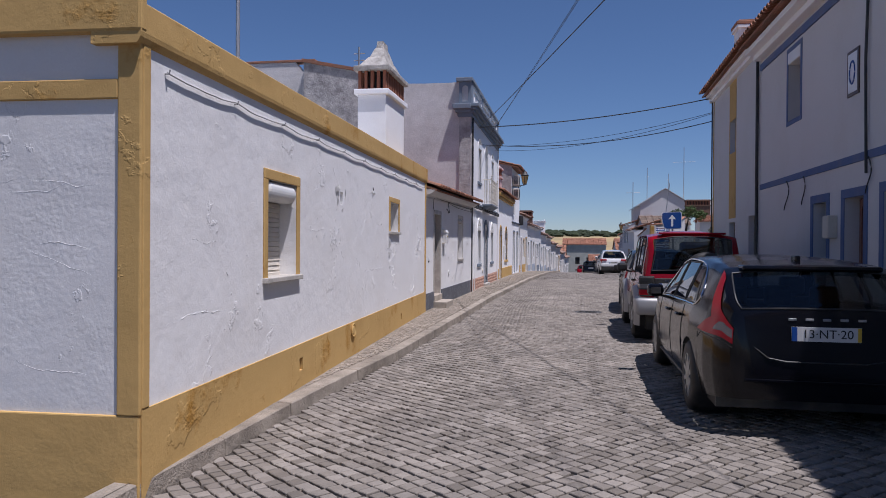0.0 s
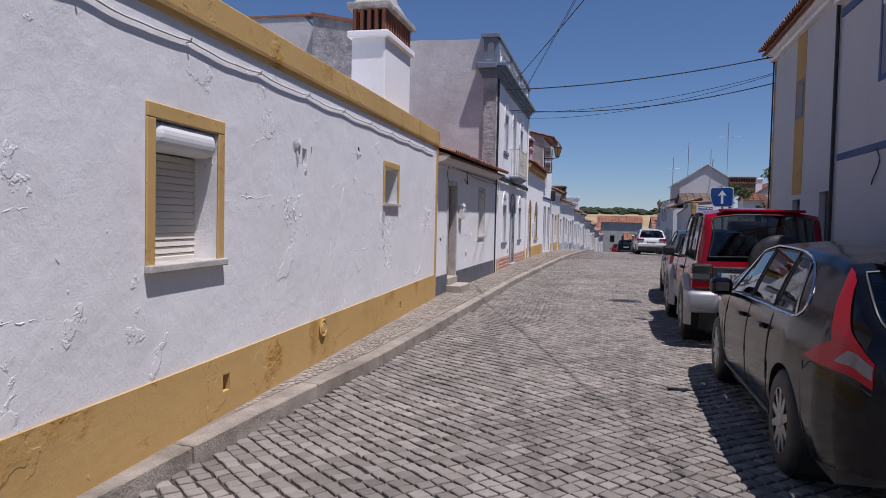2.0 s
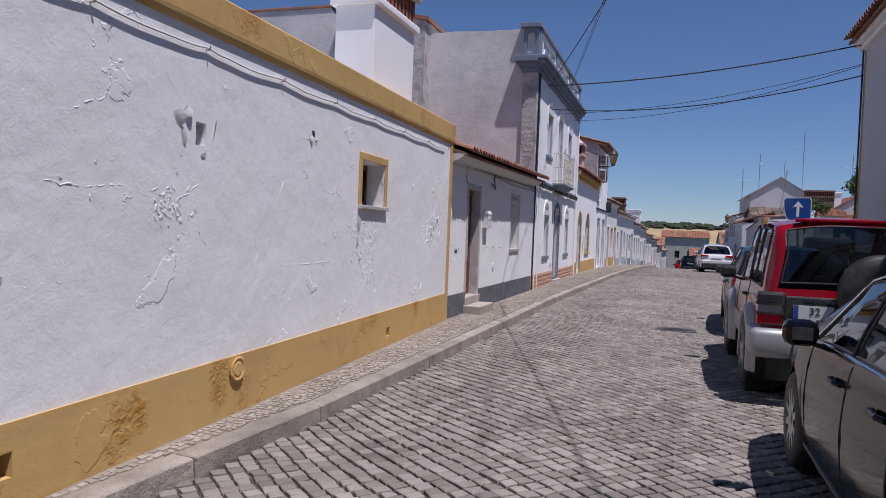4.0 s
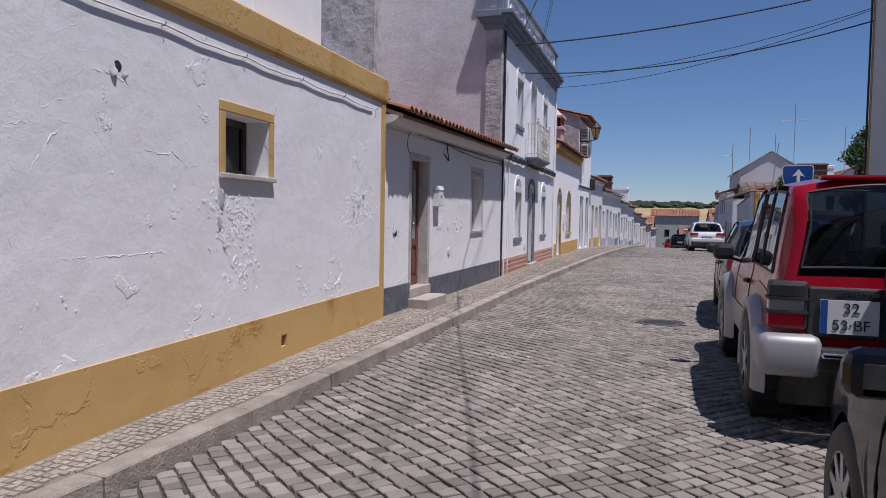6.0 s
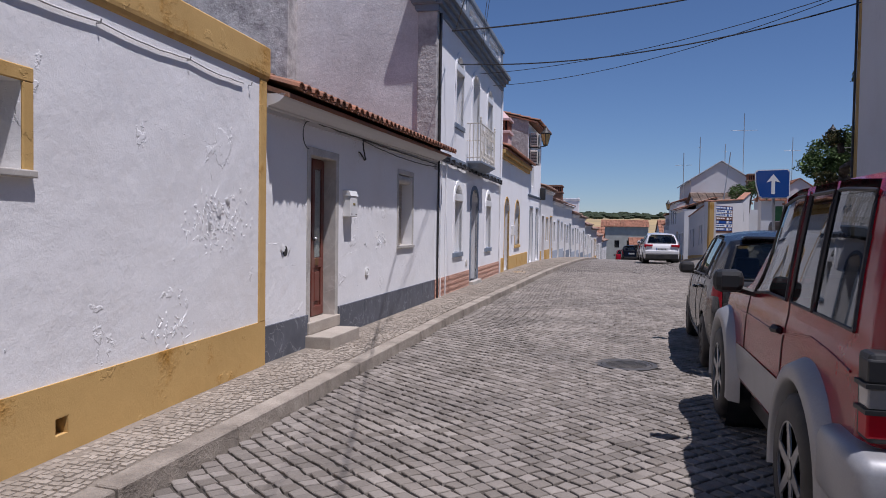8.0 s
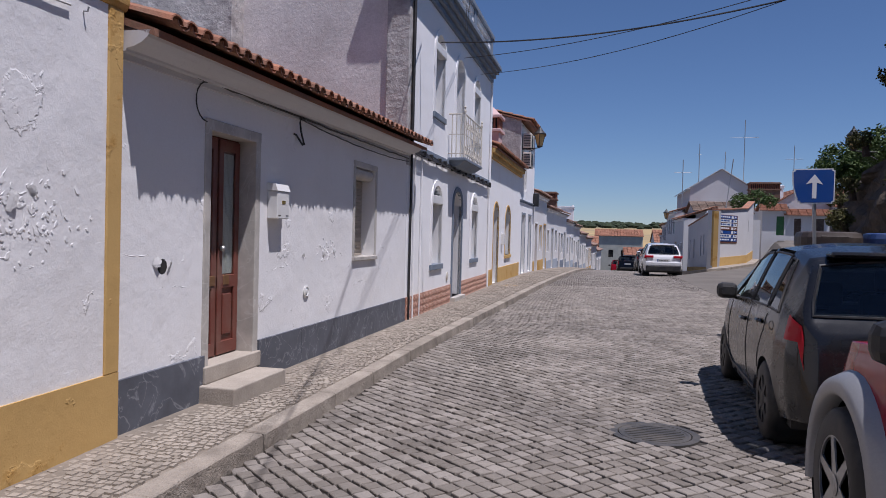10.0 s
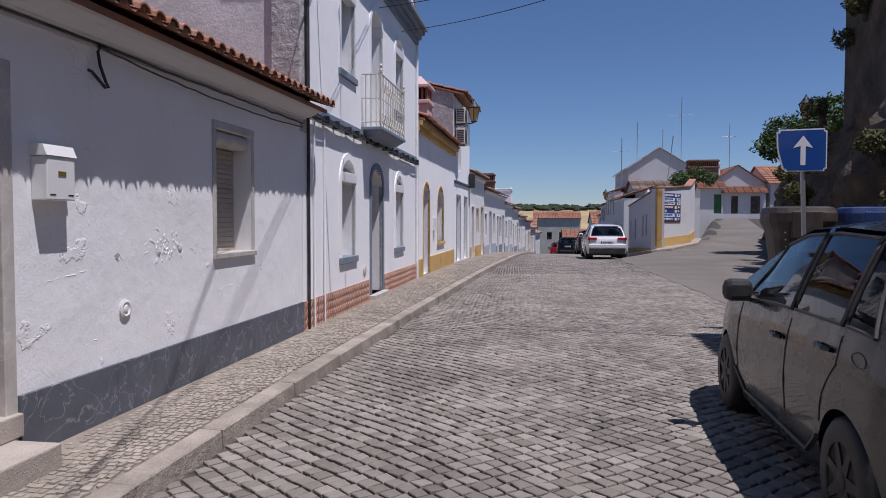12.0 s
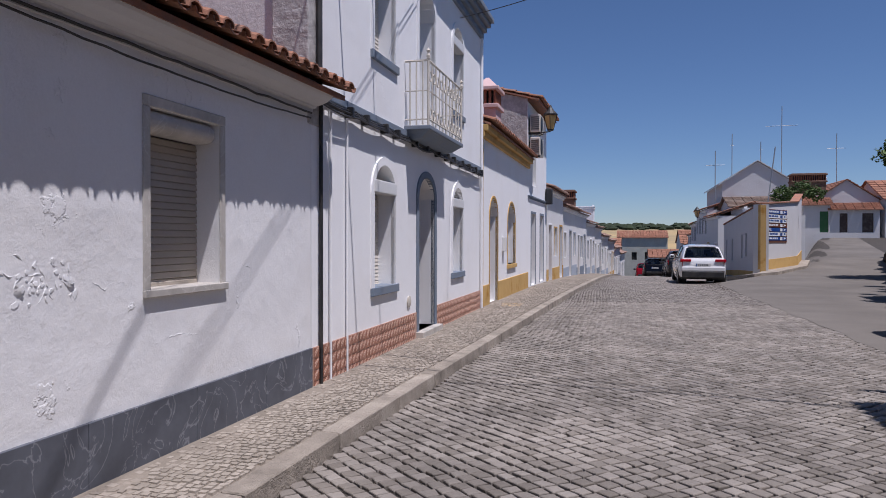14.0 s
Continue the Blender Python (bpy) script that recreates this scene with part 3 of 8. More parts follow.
# ---- the white house with ochre trim ----
H1 = Face((left_x(4.02), 4.02), (left_x(15.69), 15.69))
h1 = thing("house", H1(0, 0, 0), "low white limewashed house with ochre plinth, cornice and corner band", "house")
U1 = lambda y: (y - 4.02) * 1.0014
W1 = (U1(6.13), U1(6.93), 1.235, 2.15)
W2 = (U1(11.71), U1(12.45), 1.775, 2.28)
V1 = (U1(7.03), U1(7.15), 0.22, 0.36)
V2 = (U1(12.70), U1(12.82), 0.17, 0.29)
V3 = (U1(9.62), U1(9.70), 0.40, 0.50)
HOLE = (U1(8.61), U1(8.73), 2.06, 2.22)
L1 = H1.length
ctop = lambda u: 2.79 + 0.012 * u
plain_house_body(h1, H1, 0, L1, -0.15, 2.80, 5.0, [W1, W2, V1, V2, HOLE], M_WHITE, top=lambda u: 2.80 + 0.012 * u, wall_label="white limewash in peeling layers")
bm = bmesh.new()
for k in range(24):
    a, b = L1 * k / 24 - (0.07 if k == 0 else 0), L1 * (k + 1) / 24 + (0.03 if k == 23 else 0)
    za, zb = ctop(a), ctop(b)
    rise = lambda u: 0.25 + 0.006 * u
    prof = lambda u, z: [(0.004, z), (0.016, z + 0.012), (0.032, z + 0.04), (0.036, z + 0.07), (0.034, z + rise(u)), (-0.02, z + rise(u) + 0.035), (-0.30, z + rise(u) + 0.03), (-0.30, z)]
    pa, pb = prof(a, za), prof(b, zb)
    va, vb = [bm.verts.new(H1(a, d, z)) for d, z in pa], [bm.verts.new(H1(b, d, z)) for d, z in pb]
    for j in range(8):
        bm.faces.new([va[j], va[(j + 1) % 8], vb[(j + 1) % 8], vb[j]])
    if k == 0:
        bm.faces.new(va)
    if k == 23:
        bm.faces.new(vb)
bmesh.ops.remove_doubles(bm, verts=bm.verts[:], dist=0.0005)
part("cornice", bm, M_OCHRE, h1, "weathered ochre plaster cornice")
part("plinth", wall_mesh(Face(H1(0, 0.013, 0), H1(L1, 0.013, 0)), 0, L1, -0.12, 0.505, 0.014, [V1, V2]), M_OCHRE, h1, "ochre plinth with rust stains and two vent holes")
bm = bmesh.new()
soft_block(bm, H1, -0.006, 0.085, -0.3, 0.018, 0.505, 2.80, 0.012, 2)
part("corner_band", bm, M_OCHRE, h1)
bm = bmesh.new()
soft_block(bm, H1, L1 - 0.15, L1 + 0.002, -0.1, 0.014, 0.505, 2.93, 0.008, 2)
part("corner_band", bm, M_OCHRE, h1)
# end wall on the side lane
E1 = Face(H1(-0.008, -8.0, 0), H1(-0.008, 0, 0))
bm = wall_mesh(E1, 0, 7.99, -0.15, 3.05, 0.25, [])
part("side_wall", bm, M_WHITEROUGH, h1, "rough white side wall in peeling layers")
bm = bmesh.new()
soft_block(bm, E1, 0, 8.005, -0.01, 0.018, -0.12, 0.47, 0.01)
soft_block(bm, E1, 7.855, 8.012, -0.01, 0.022, 0.47, 3.0, 0.01)
soft_block(bm, E1, 0, 7.855, -0.01, 0.020, 2.455, 2.58, 0.008)
soft_block(bm, E1, 0, 8.04, -0.01, 0.07, 2.86, 3.12, 0.02)
part("side_trim", bm, M_OCHRE, h1, "ochre bands on the side wall")
# large window with a white roller blind
part("window_surround", merge(surround(H1, (W1[0], W1[1], 1.235, W1[3]), 0.095, 0.016), bmesh.new()), M_OCHRE, h1)
slatted_blind(h1, H1, W1, -0.17, M_CREAM, 0.19, M_WHITEPL, box_out=0.022)
bm = bmesh.new()
soft_block(bm, H1, W1[0] - 0.10, W1[1] + 0.10, -0.30, 0.05, 1.19, 1.240, 0.008)
part("window_sill", bm, M_MARBLE, h1, "pale stone sill")
part("window_surround", surround(H1, W2, 0.085, 0.016), M_OCHRE, h1)
pane_window(h1, H1, W2, -0.22, M_DARKWOOD, mullion=False)
bm = bmesh.new()
soft_block(bm, H1, W2[0] - 0.085, W2[1] + 0.085, -0.25, 0.045, 1.735, 1.780, 0.008)
part("window_sill", bm, M_MARBLE, h1, "pale stone sill")
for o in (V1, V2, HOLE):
    # Black block gives the opening its shade by colour.
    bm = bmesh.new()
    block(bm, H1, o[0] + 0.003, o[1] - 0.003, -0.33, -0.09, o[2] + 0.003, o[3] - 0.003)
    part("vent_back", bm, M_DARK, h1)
    if o is not HOLE:
        bm = bmesh.new()
        for a, b, za, zb in ((o[0] + 0.001, o[0] + 0.006, o[2] + 0.001, o[3] - 0.001), (o[1] - 0.006, o[1] - 0.001, o[2] + 0.001, o[3] - 0.001), (o[0] + 0.006, o[1] - 0.006, o[2] + 0.001, o[2] + 0.006), (o[0] + 0.006, o[1] - 0.006, o[3] - 0.006, o[3] - 0.001)):
            block(bm, H1, a, b, -0.088, 0.012, za, zb)
        part("vent_lining", bm, M_OCHRE, h1)
bm = lathe([(0.0, 0), (0.085, 0.004), (0.10, 0.022), (0.085, 0.03), (0.06, 0.02), (0.05, 0.028), (0.02, 0.028), (0, 0.03)], 20, "x", H1(U1(9.2), 0.012, 0.40))
tagged(part("drain_cover", bm, M_OCHRE), "round ochre-painted pipe cover set in the plinth", "cover")
# cable hung on hooks under the cornice
hooks = [U1(y) for y in (4.3, 5.4, 6.5, 7.6, 8.7, 9.8, 10.9, 12.0, 13.1, 14.2, 15.3)]
pts = []
for a, b in zip(hooks, hooks[1:]):
    pts += sag(H1(a, 0.018, ctop(a) - 0.105), H1(b, 0.018, ctop(b) - 0.105), 0.024, 8, 0.004)[:-1]
M_FLAKECABLE = plain("limewashed cable", (0.58, 0.57, 0.56), 0.9, vary=0.2)
wire = thing("wall_cable", H1(1, 0.04, 2.75), "thin sagging cable on hooks under the ochre cornice", "cable")
part("cable", tube(pts, 0.008, 5), M_FLAKECABLE, wire)
for u in hooks:
    part("hook", tube([H1(u, 0.0, ctop(u) - 0.117), H1(u, 0.030, ctop(u) - 0.117), H1(u, 0.038, ctop(u) - 0.09)], 0.006, 5), M_STEEL, wire)

# ---- the low white house with grey marble plinth ----
H2 = Face((-3.268, 15.70), (-3.226, 22.70))
U2 = lambda y: y - 15.70
h2 = thing("house", H2(0, 0, 0), "low white house with grey marble plinth and clay tile eave", "house")
D2 = (U2(16.86), U2(17.63), 0.33, 2.31)
W3 = (U2(20.32), U2(21.12), 1.155, 2.345)
plain_house_body(h2, H2, 0, 7.0, -0.15, 2.78, 6.0, [D2, W3], M_WHITE, wall_label="white limewash with peeling patches")
for k, (a, b) in enumerate(((0, 1.10), (2.03, 3.0), (3.0, 4.05), (4.05, 5.1), (5.1, 6.1), (6.1, 7.0))):
    bm = bmesh.new()
    soft_block(bm, H2, a + 0.002, b - 0.002, -0.01, 0.022, -0.12, 0.435, 0.003, 1)
    part("marble_slab", bm, M_SLATE, h2)
bm = bmesh.new()
soft_block(bm, H2, D2[0] - 0.09, D2[0] + 0.004, -0.25, 0.012, 0.33, 2.31, 0.006)
soft_block(bm, H2, D2[1] - 0.004, D2[1] + 0.09, -0.25, 0.012, 0.33, 2.31, 0.006)
soft_block(bm, H2, D2[0] - 0.09, D2[1] + 0.09, -0.25, 0.014, 2.306, 2.40, 0.006)
part("door_surround", bm, M_MARBLE, h2, "pale veined marble door surround")
d2 = panel_door(h2, H2, D2, -0.17, M_BROWNWOOD, glazed=True)
for du in (-0.14, 0.10):
    bm = bmesh.new()
    c = (D2[0] + D2[1]) / 2 + du
    soft_block(bm, H2, c, c + 0.10, -0.15, -0.14, 0.98, 1.07, 0.004, 1)
    part("letter_plate", bm, plain("worn brass", (0.28, 0.15, 0.07), 0.45, 0.6), d2, "worn brass letter plate")
bm = bmesh.new()
soft_block(bm, H2, D2[0] - 0.09, D2[1] + 0.10, -0.22, 0.045, 0.195, 0.338, 0.01)
part("threshold", bm, M_GRANITE, h2, "granite threshold")
bm = bmesh.new()
soft_block(bm, H2, U2(16.72), U2(17.66), 0.0, 0.34, -0.06, 0.195, 0.012)
tagged(part("door_step", bm, M_GRANITE), "worn granite step before the brown door", "step")
part("window_surround", surround(H2, (W3[0], W3[1], 1.155, 2.345), 0.075, 0.010), M_MARBLE, h2, "grey stone window surround")
slatted_blind(h2, H2, W3, -0.19, M_BEIGE, 0.15, M_MARBLE)
bm = bmesh.new()
soft_block(bm, H2, W3[0] - 0.075, W3[1] + 0.075, -0.2, 0.035, 1.11, 1.160, 0.006)
part("window_sill", bm, M_MARBLE, h2)
# eave: moulded strip and clay tiles
bm = bmesh.new()
prof = [(-0.1, 2.705), (0.022, 2.705), (0.026, 2.745), (0.06, 2.752), (0.065, 2.768), (0.12, 2.78), (0.18, 2.805), (0.225, 2.84), (0.25, 2.885), (-0.1, 2.885)]
ends = [[bm.verts.new(H2(u, d, z)) for d, z in prof] for u in (0.0, 7.0)]
for k in range(len(prof)):
    bm.faces.new([ends[0][k], ends[0][(k + 1) % len(prof)], ends[1][(k + 1) % len(prof)], ends[1][k]])
bm.faces.new(ends[0]), bm.faces.new(ends[1])
# Greyed limewash puts the eave's shade into the moulding's colour.
mould = part("eave_moulding", bm, M_WHITEAGEDSHADE, h2, "aged plaster eave moulding, greyed for the eave's shade")
roof2 = roof_tiles(h2, H2, 0.0, 7.2, 2.895, 0.375, 3.6, 0.33, M_ROOF, label="old clay tile roof with lichen and white mortar", singles=3)
bm = bmesh.new()
rnd = random.Random(71)
for k in range(60):
    u, d = rnd.uniform(0.1, 7.0), rnd.choice((0.0, 0.0, -0.4, -0.8)) - rnd.uniform(0.02, 0.2)
    z = 2.895 + (0.375 - d) * 0.33 + 0.055
    lump = lathe([(0.0, -0.02), (rnd.uniform(0.04, 0.075), 0.0), (0.03, rnd.uniform(0.02, 0.045)), (0.0, 0.045)], 7, "z", H2(u, d, z))
    merge(bm, lump)
mortar = part("mortar_lumps", bm, M_WHITEAGEDSHADE, roof2, "white limewashed mortar between the tiles")
mortar["kind"] = "stuff"
# the eave falls slightly towards its near end
fall = 0.0115
for ob in (mould, roof2, *roof2.children):
    m = Matrix.Identity(4)
    m[2][1], m[2][3] = fall, -7.0 * fall
    ob.data.transform(m)

# ---- the tall house with the balcony ----
H3 = Face((-3.228, 22.72), (-3.25, 31.0))
U3 = lambda y: y - 22.72
h3 = thing("house", H3(0, 0, 0), "two-storey white house with blue-grey trim and brown tiled plinth", "house")
O3 = [(U3(24.47), U3(25.28), 0.90, 2.42, 0.36), (U3(26.38), U3(27.28), 0.14, 2.42, 0.30), (U3(28.5), U3(29.3), 0.90, 2.42, 0.36),
      (U3(24.47), U3(25.28), 3.76, 5.28, 0.36), (U3(26.38), U3(27.28), 3.02, 5.28, 0.36), (U3(28.5), U3(29.3), 3.76, 5.28, 0.36)]
plain_house_body(h3, H3, 0, 8.28, -0.15, 6.06, 9.5, O3, M_WHITE2, wall_label="smooth white limewash")
for k, o in enumerate(O3):
    part("window_surround", surround(H3, o, 0.10, 0.022), M_WHITE2 if k != 1 else M_BLUEGREY, h3)
    if k == 1 or k == 4:
        panel_door(h3, H3, (o[0], o[1], o[2], o[3]), -0.30, M_DARKWOOD if k == 1 else M_WHITEPL, glazed=(k == 4))
    else:
        slatted_blind(h3, H3, (o[0], o[1], o[2], o[3] - 0.36), -0.22, M_CREAM)
        bm = bmesh.new()
        soft_block(bm, H3, o[0] - 0.02, o[1] + 0.02, -0.12, 0.03, o[3] - 0.36, o[3] - 0.20, 0.012)
        part("blind_box", bm, M_WHITEPL, h3, "pale blind box")
        bm = bmesh.new()
        # Black sheet stands for the shade in the arch above the blind.
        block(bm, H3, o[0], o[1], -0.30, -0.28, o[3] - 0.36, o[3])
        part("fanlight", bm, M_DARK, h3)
        bm = bmesh.new()
        soft_block(bm, H3, o[0] - 0.10, o[1] + 0.10, -0.2, 0.04, o[2] - 0.10, o[2] + 0.005, 0.008)
        part("window_sill", bm, M_BLUEGREY, h3, "blue-grey painted sill")
bm = bmesh.new()
soft_block(bm, H3, 0.0, 8.28, -0.01, 0.035, 2.90, 2.99, 0.01)
part("string_course", bm, M_BLUEGREY, h3)
for za, zb, d in ((5.66, 5.78, 0.06), (5.782, 5.88, 0.13), (5.882, 5.97, 0.21), (5.972, 6.07, 0.28)):
    bm = bmesh.new()
    soft_block(bm, H3, -0.10 - d * 0.6, 8.30, -0.4, d, za, zb, 0.012)
    part("cornice", bm, M_BLUEGREY, h3, "blue-grey moulded cornice")
PANELS = ((0.62, 2.55), (2.95, 5.3), (5.7, 7.65))
bm = wall_mesh(H3, 0.02, 8.26, 6.07, 6.80, 0.3, [(a, b, 6.18, 6.70) for a, b in PANELS])
part("parapet", bm, M_WHITE2, h3, "white parapet with curved plaster ornament")
for a, b in PANELS:
    bm = bmesh.new()
    block(bm, H3, a - 0.05, b + 0.05, -0.22, -0.08, 6.14, 6.74)
    part("parapet_panel", bm, M_WHITE2, h3)
    for k in range(6):
        c = a + (b - a) * (k + 0.5) / 6
        up = 1 if k % 2 else -1
        pts = [H3(c + (b - a) / 12 * math.cos(w), -0.05, 6.44 + up * (0.22 * math.sin(w) - 0.08)) for w in [math.pi * q / 10 for q in range(11)]]
        part("scroll", tube(pts, 0.03, 6), M_WHITE2, h3)
bm = bmesh.new()
soft_block(bm, H3, -0.06, 8.30, -0.34, 0.07, 6.80, 6.92, 0.015)
for u in (0.0, 2.66, 5.42, 7.95):
    soft_block(bm, H3, u, u + 0.28, -0.32, 0.035, 6.07, 6.80, 0.01)
part("parapet_trim", bm, M_BLUEGREY, h3, "blue-grey parapet coping and piers")
# gable wall over the low roof
S3 = Face((-12.2, 22.70), (-3.235, 22.70))
bm = wall_mesh(S3, 0, 8.95, 2.2, 6.7, 0.3, [], top=lambda u: 6.80 + (0.87 if u < 3.7 else 0.02 * math.sin(u * 3)))
part("gable_wall", bm, M_CEMENT, h3, "bare weathered grey cement side wall")
bm = bmesh.new()
soft_block(bm, S3, 8.60, 8.985, -0.2, 0.07, 2.6, 5.70, 0.012)
part("corner_pier", bm, M_OLDWALL, h3, "peeling grey corner pier")
for za, zb, d in ((5.70, 5.80, 0.06), (5.802, 5.90, 0.14), (5.902, 6.06, 0.24)):
    bm = bmesh.new()
    soft_block(bm, S3, 8.58 - d * 0.7, 8.99, -0.2, 0.06 + d, za, zb, 0.015)
    part("pier_cap", bm, M_BLUEGREY, h3)
bm = wall_mesh(Face(S3(0, 0.09, 0), S3(9, 0.09, 0)), 8.58, 8.985, 6.062, 6.80, 0.12, [(8.68, 8.88, 6.16, 6.68, 0.10)])
part("parapet_pier", bm, M_BLUEGREY, h3)
bm = bmesh.new()
block(bm, S3, 8.60, 8.96, 0.02, 0.05, 6.10, 6.75)
part("pier_panel", bm, M_CEMENT, h3)
bm = bmesh.new()
soft_block(bm, S3, 8.50, 9.03, -0.2, 0.16, 6.80, 6.92, 0.012)
part("pier_coping", bm, M_BLUEGREY, h3)
bm = bmesh.new()
soft_block(bm, S3, 0.0, 3.7, -0.35, 0.03, 7.66, 7.74, 0.01)
part("gable_coping", bm, M_ROOF, h3)
# balcony
B0, B1, BD = U3(25.72), U3(27.72), 0.34
balc = thing("balcony", H3((B0 + B1) / 2, 0, 2.9), "small balcony with pale scrolled iron railing and blue-grey slab", "balcony")
bm = bmesh.new()
hexa(bm, [H3(B0 + 0.1, 0.0, 2.86), H3(B1 - 0.1, 0.0, 2.86), H3(B1 - 0.1, BD - 0.12, 2.90), H3(B0 + 0.1, BD - 0.12, 2.90), H3(B0, 0.0, 2.99), H3(B1, 0.0, 2.99), H3(B1, BD, 2.99), H3(B0, BD, 2.99)])
soft_block(bm, H3, B0 - 0.02, B1 + 0.02, -0.05, BD + 0.03, 2.992, 3.05, 0.01)
part("slab", bm, M_BLUEGREY, balc)
for z, r in ((3.13, 0.012), (3.52, 0.009), (3.93, 0.016)):
    part("rail", tube([H3(B0, 0.01, z), H3(B0, BD, z), H3(B1, BD, z), H3(B1, 0.01, z)], r, 6), M_IRON, balc)
for k in range(11):
    u = B0 + (B1 - B0) * k / 10
    part("bar", tube([H3(u, BD, 3.05), H3(u, BD, 3.93)], 0.010 if k % 5 else 0.018, 6), M_IRON, balc)
    if k < 10:
        for zc in (3.22, 3.73):
            c = u + (B1 - B0) / 20
            part("scroll", tube([H3(c + math.cos(a) * 0.06, BD, zc + math.sin(a) * 0.07) for a in [2 * math.pi * j / 10 for j in range(11)]], 0.009, 5), M_IRON, balc)
for d in (0.08, 0.17, 0.26):
    for u in (B0, B1):
        part("bar", tube([H3(u, d, 3.05), H3(u, d, 3.93)], 0.011, 6), M_IRON, balc)
for u in (B0, B1):
    part("finial", lathe([(0.0, 0), (0.025, 0.01), (0.03, 0.05), (0.012, 0.09), (0.03, 0.12), (0.0, 0.16)], 10, "z", H3(u, BD, 3.94)), M_IRON, balc)
# cables under the string course and pipes at the corner
run = thing("cable_bundle", H3(0, 0.05, 2.85), "bundle of black cables and clamps along the white facade", "cable")
rnd = random.Random(5)
for j in range(4):
    pts = []
    for k in range(8):
        pts += sag(H3(8.3 * k / 8, 0.05 + 0.012 * j, 2.90 - 0.025 * j), H3(8.3 * (k + 1) / 8, 0.05 + 0.012 * j, 2.90 - 0.025 * j), rnd.uniform(0.01, 0.05), 6)[:-1]
    part("cable", tube(pts, 0.012, 5), M_CABLE, run)
for k in range(14):
    bm = bmesh.new()
    u = 0.1 + 8.1 * k / 13 + rnd.uniform(-0.15, 0.15)
    soft_block(bm, H3, u - 0.03, u + 0.03, 0.0, 0.10, 2.80, 2.92, 0.01)
    part("clamp", bm, M_CABLE, run)
for j, u in enumerate((0.16, 0.40, 0.85)):
    pipe = tube([H3(u, 0.03, 0.0 if j else -0.05), H3(u, 0.03, 2.86)], (0.02, 0.014, 0.012)[j], 8)
    tagged(part("wall_pipe", pipe, M_CABLE if j == 0 else M_WHITE2), "thin conduit running up the white facade", "pipe")
tagged(part("corner_conduit", tube([H3(0.08, 0.05, 2.9), H3(0.08, 0.05, 5.66)], 0.03, 6), M_CABLE), "black conduit up the house corner", "pipe")
tagged(part("wall_pipe", tube([H3(8.2, 0.04, 0.0), H3(8.2, 0.04, 5.65)], 0.03, 8), M_WHITE2), "white downpipe between two houses", "pipe")

# ---- chimneys over the first house ----
M_LICHEN = rough_surface("lichened plaster", (0.56, 0.53, 0.49), (0.30, 0.28, 0.25), 5.0, 0.95, 25, 0.01)
chimney((-3.62, 13.35, 3.05), 0.54, 1.4, 1.26, "tall white chimney with brick slots and stepped cap", cap="pyramid", cap_mat=M_LICHEN)
h4 = thing("house", (-12, 26, 0), "old mottled house end with red coping behind the roofs", "house")
bm = bmesh.new()
xyz_block(bm, -8.75, -6.2, 22.3, 24.5, 2.5, 7.0)
part("wall", bm, M_OLDWALL, h4)
bm = bmesh.new()
hexa(bm, [Vector(p) for p in ((-8.8, 22.25, 7.55), (-6.1, 22.25, 7.02), (-6.1, 24.55, 7.02), (-8.8, 24.55, 7.55), (-8.8, 22.25, 7.66), (-6.1, 22.25, 7.12), (-6.1, 24.55, 7.12), (-8.8, 24.55, 7.66))])
part("coping", bm, M_ROOF, h4)
bm = bmesh.new()
hexa(bm, [Vector(p) for p in ((-8.75, 22.3, 7.0), (-6.2, 22.3, 7.0), (-6.2, 24.5, 7.0), (-8.75, 24.5, 7.0), (-8.75, 22.3, 7.54), (-6.2, 22.3, 7.03), (-6.2, 24.5, 7.03), (-8.75, 24.5, 7.54))])
part("upper_wall", bm, M_OLDWALL, h4)
aerial((-6.95, 22.6, 7.15), 0.9, bars=(0.5, 0.75), width=0.35)
aerial((-4.9, 9.9, 2.9), 2.6, "thin bare pole behind the ochre cornice", bars=())


def cornice_strip(parent, F, u0, u1, z0, z1, d, mat, name="cornice"):
    bm = bmesh.new()
    soft_block(bm, F, u0, u1, -0.15, d * 0.5, z0, (z0 + z1) / 2, 0.01)
    part(name, bm, mat, parent)
    bm = bmesh.new()
    soft_block(bm, F, u0, u1, -0.15, d, (z0 + z1) / 2 + 0.002, z1, 0.01)
    return part(name, bm, mat, parent)


def lantern(F, u, z, label, reach=0.65):
    """A street lantern on a wall bracket."""
    e = thing("street_lantern", F(u, 0, z), label, "lantern", "street lanterns")
    part("bracket", tube([F(u, 0.0, z), F(u, reach * 0.5, z + 0.02), F(u, reach, z + 0.06)], 0.018, 6), M_CABLE, e)
    part("brace", tube([F(u, 0.0, z - 0.25), F(u, reach * 0.3, z - 0.12), F(u, reach * 0.7, z)], 0.012, 6), M_CABLE, e)
    c = F(u, reach, z + 0.06)
    part("base", lathe([(0.02, 0), (0.10, 0.03), (0.11, 0.06), (0.0, 0.07)], 8, "z", c), M_CABLE, e)
    part("glass", lathe([(0.09, 0.07), (0.19, 0.48)], 4, "z", c), M_LAMPGLASS, e, "amber lantern glass")
    for k in range(4):
        a = math.pi / 2 * k
        part("rib", tube([c + Vector((math.cos(a) * 0.095, math.sin(a) * 0.095, 0.07)), c + Vector((math.cos(a) * 0.195, math.sin(a) * 0.195, 0.49))], 0.012, 5), M_CABLE, e)
    part("cap", lathe([(0.22, 0.49), (0.22, 0.52), (0.12, 0.62), (0.10, 0.66), (0.05, 0.72), (0.02, 0.80), (0.0, 0.81)], 12, "z", c), M_CABLE, e)
    return e


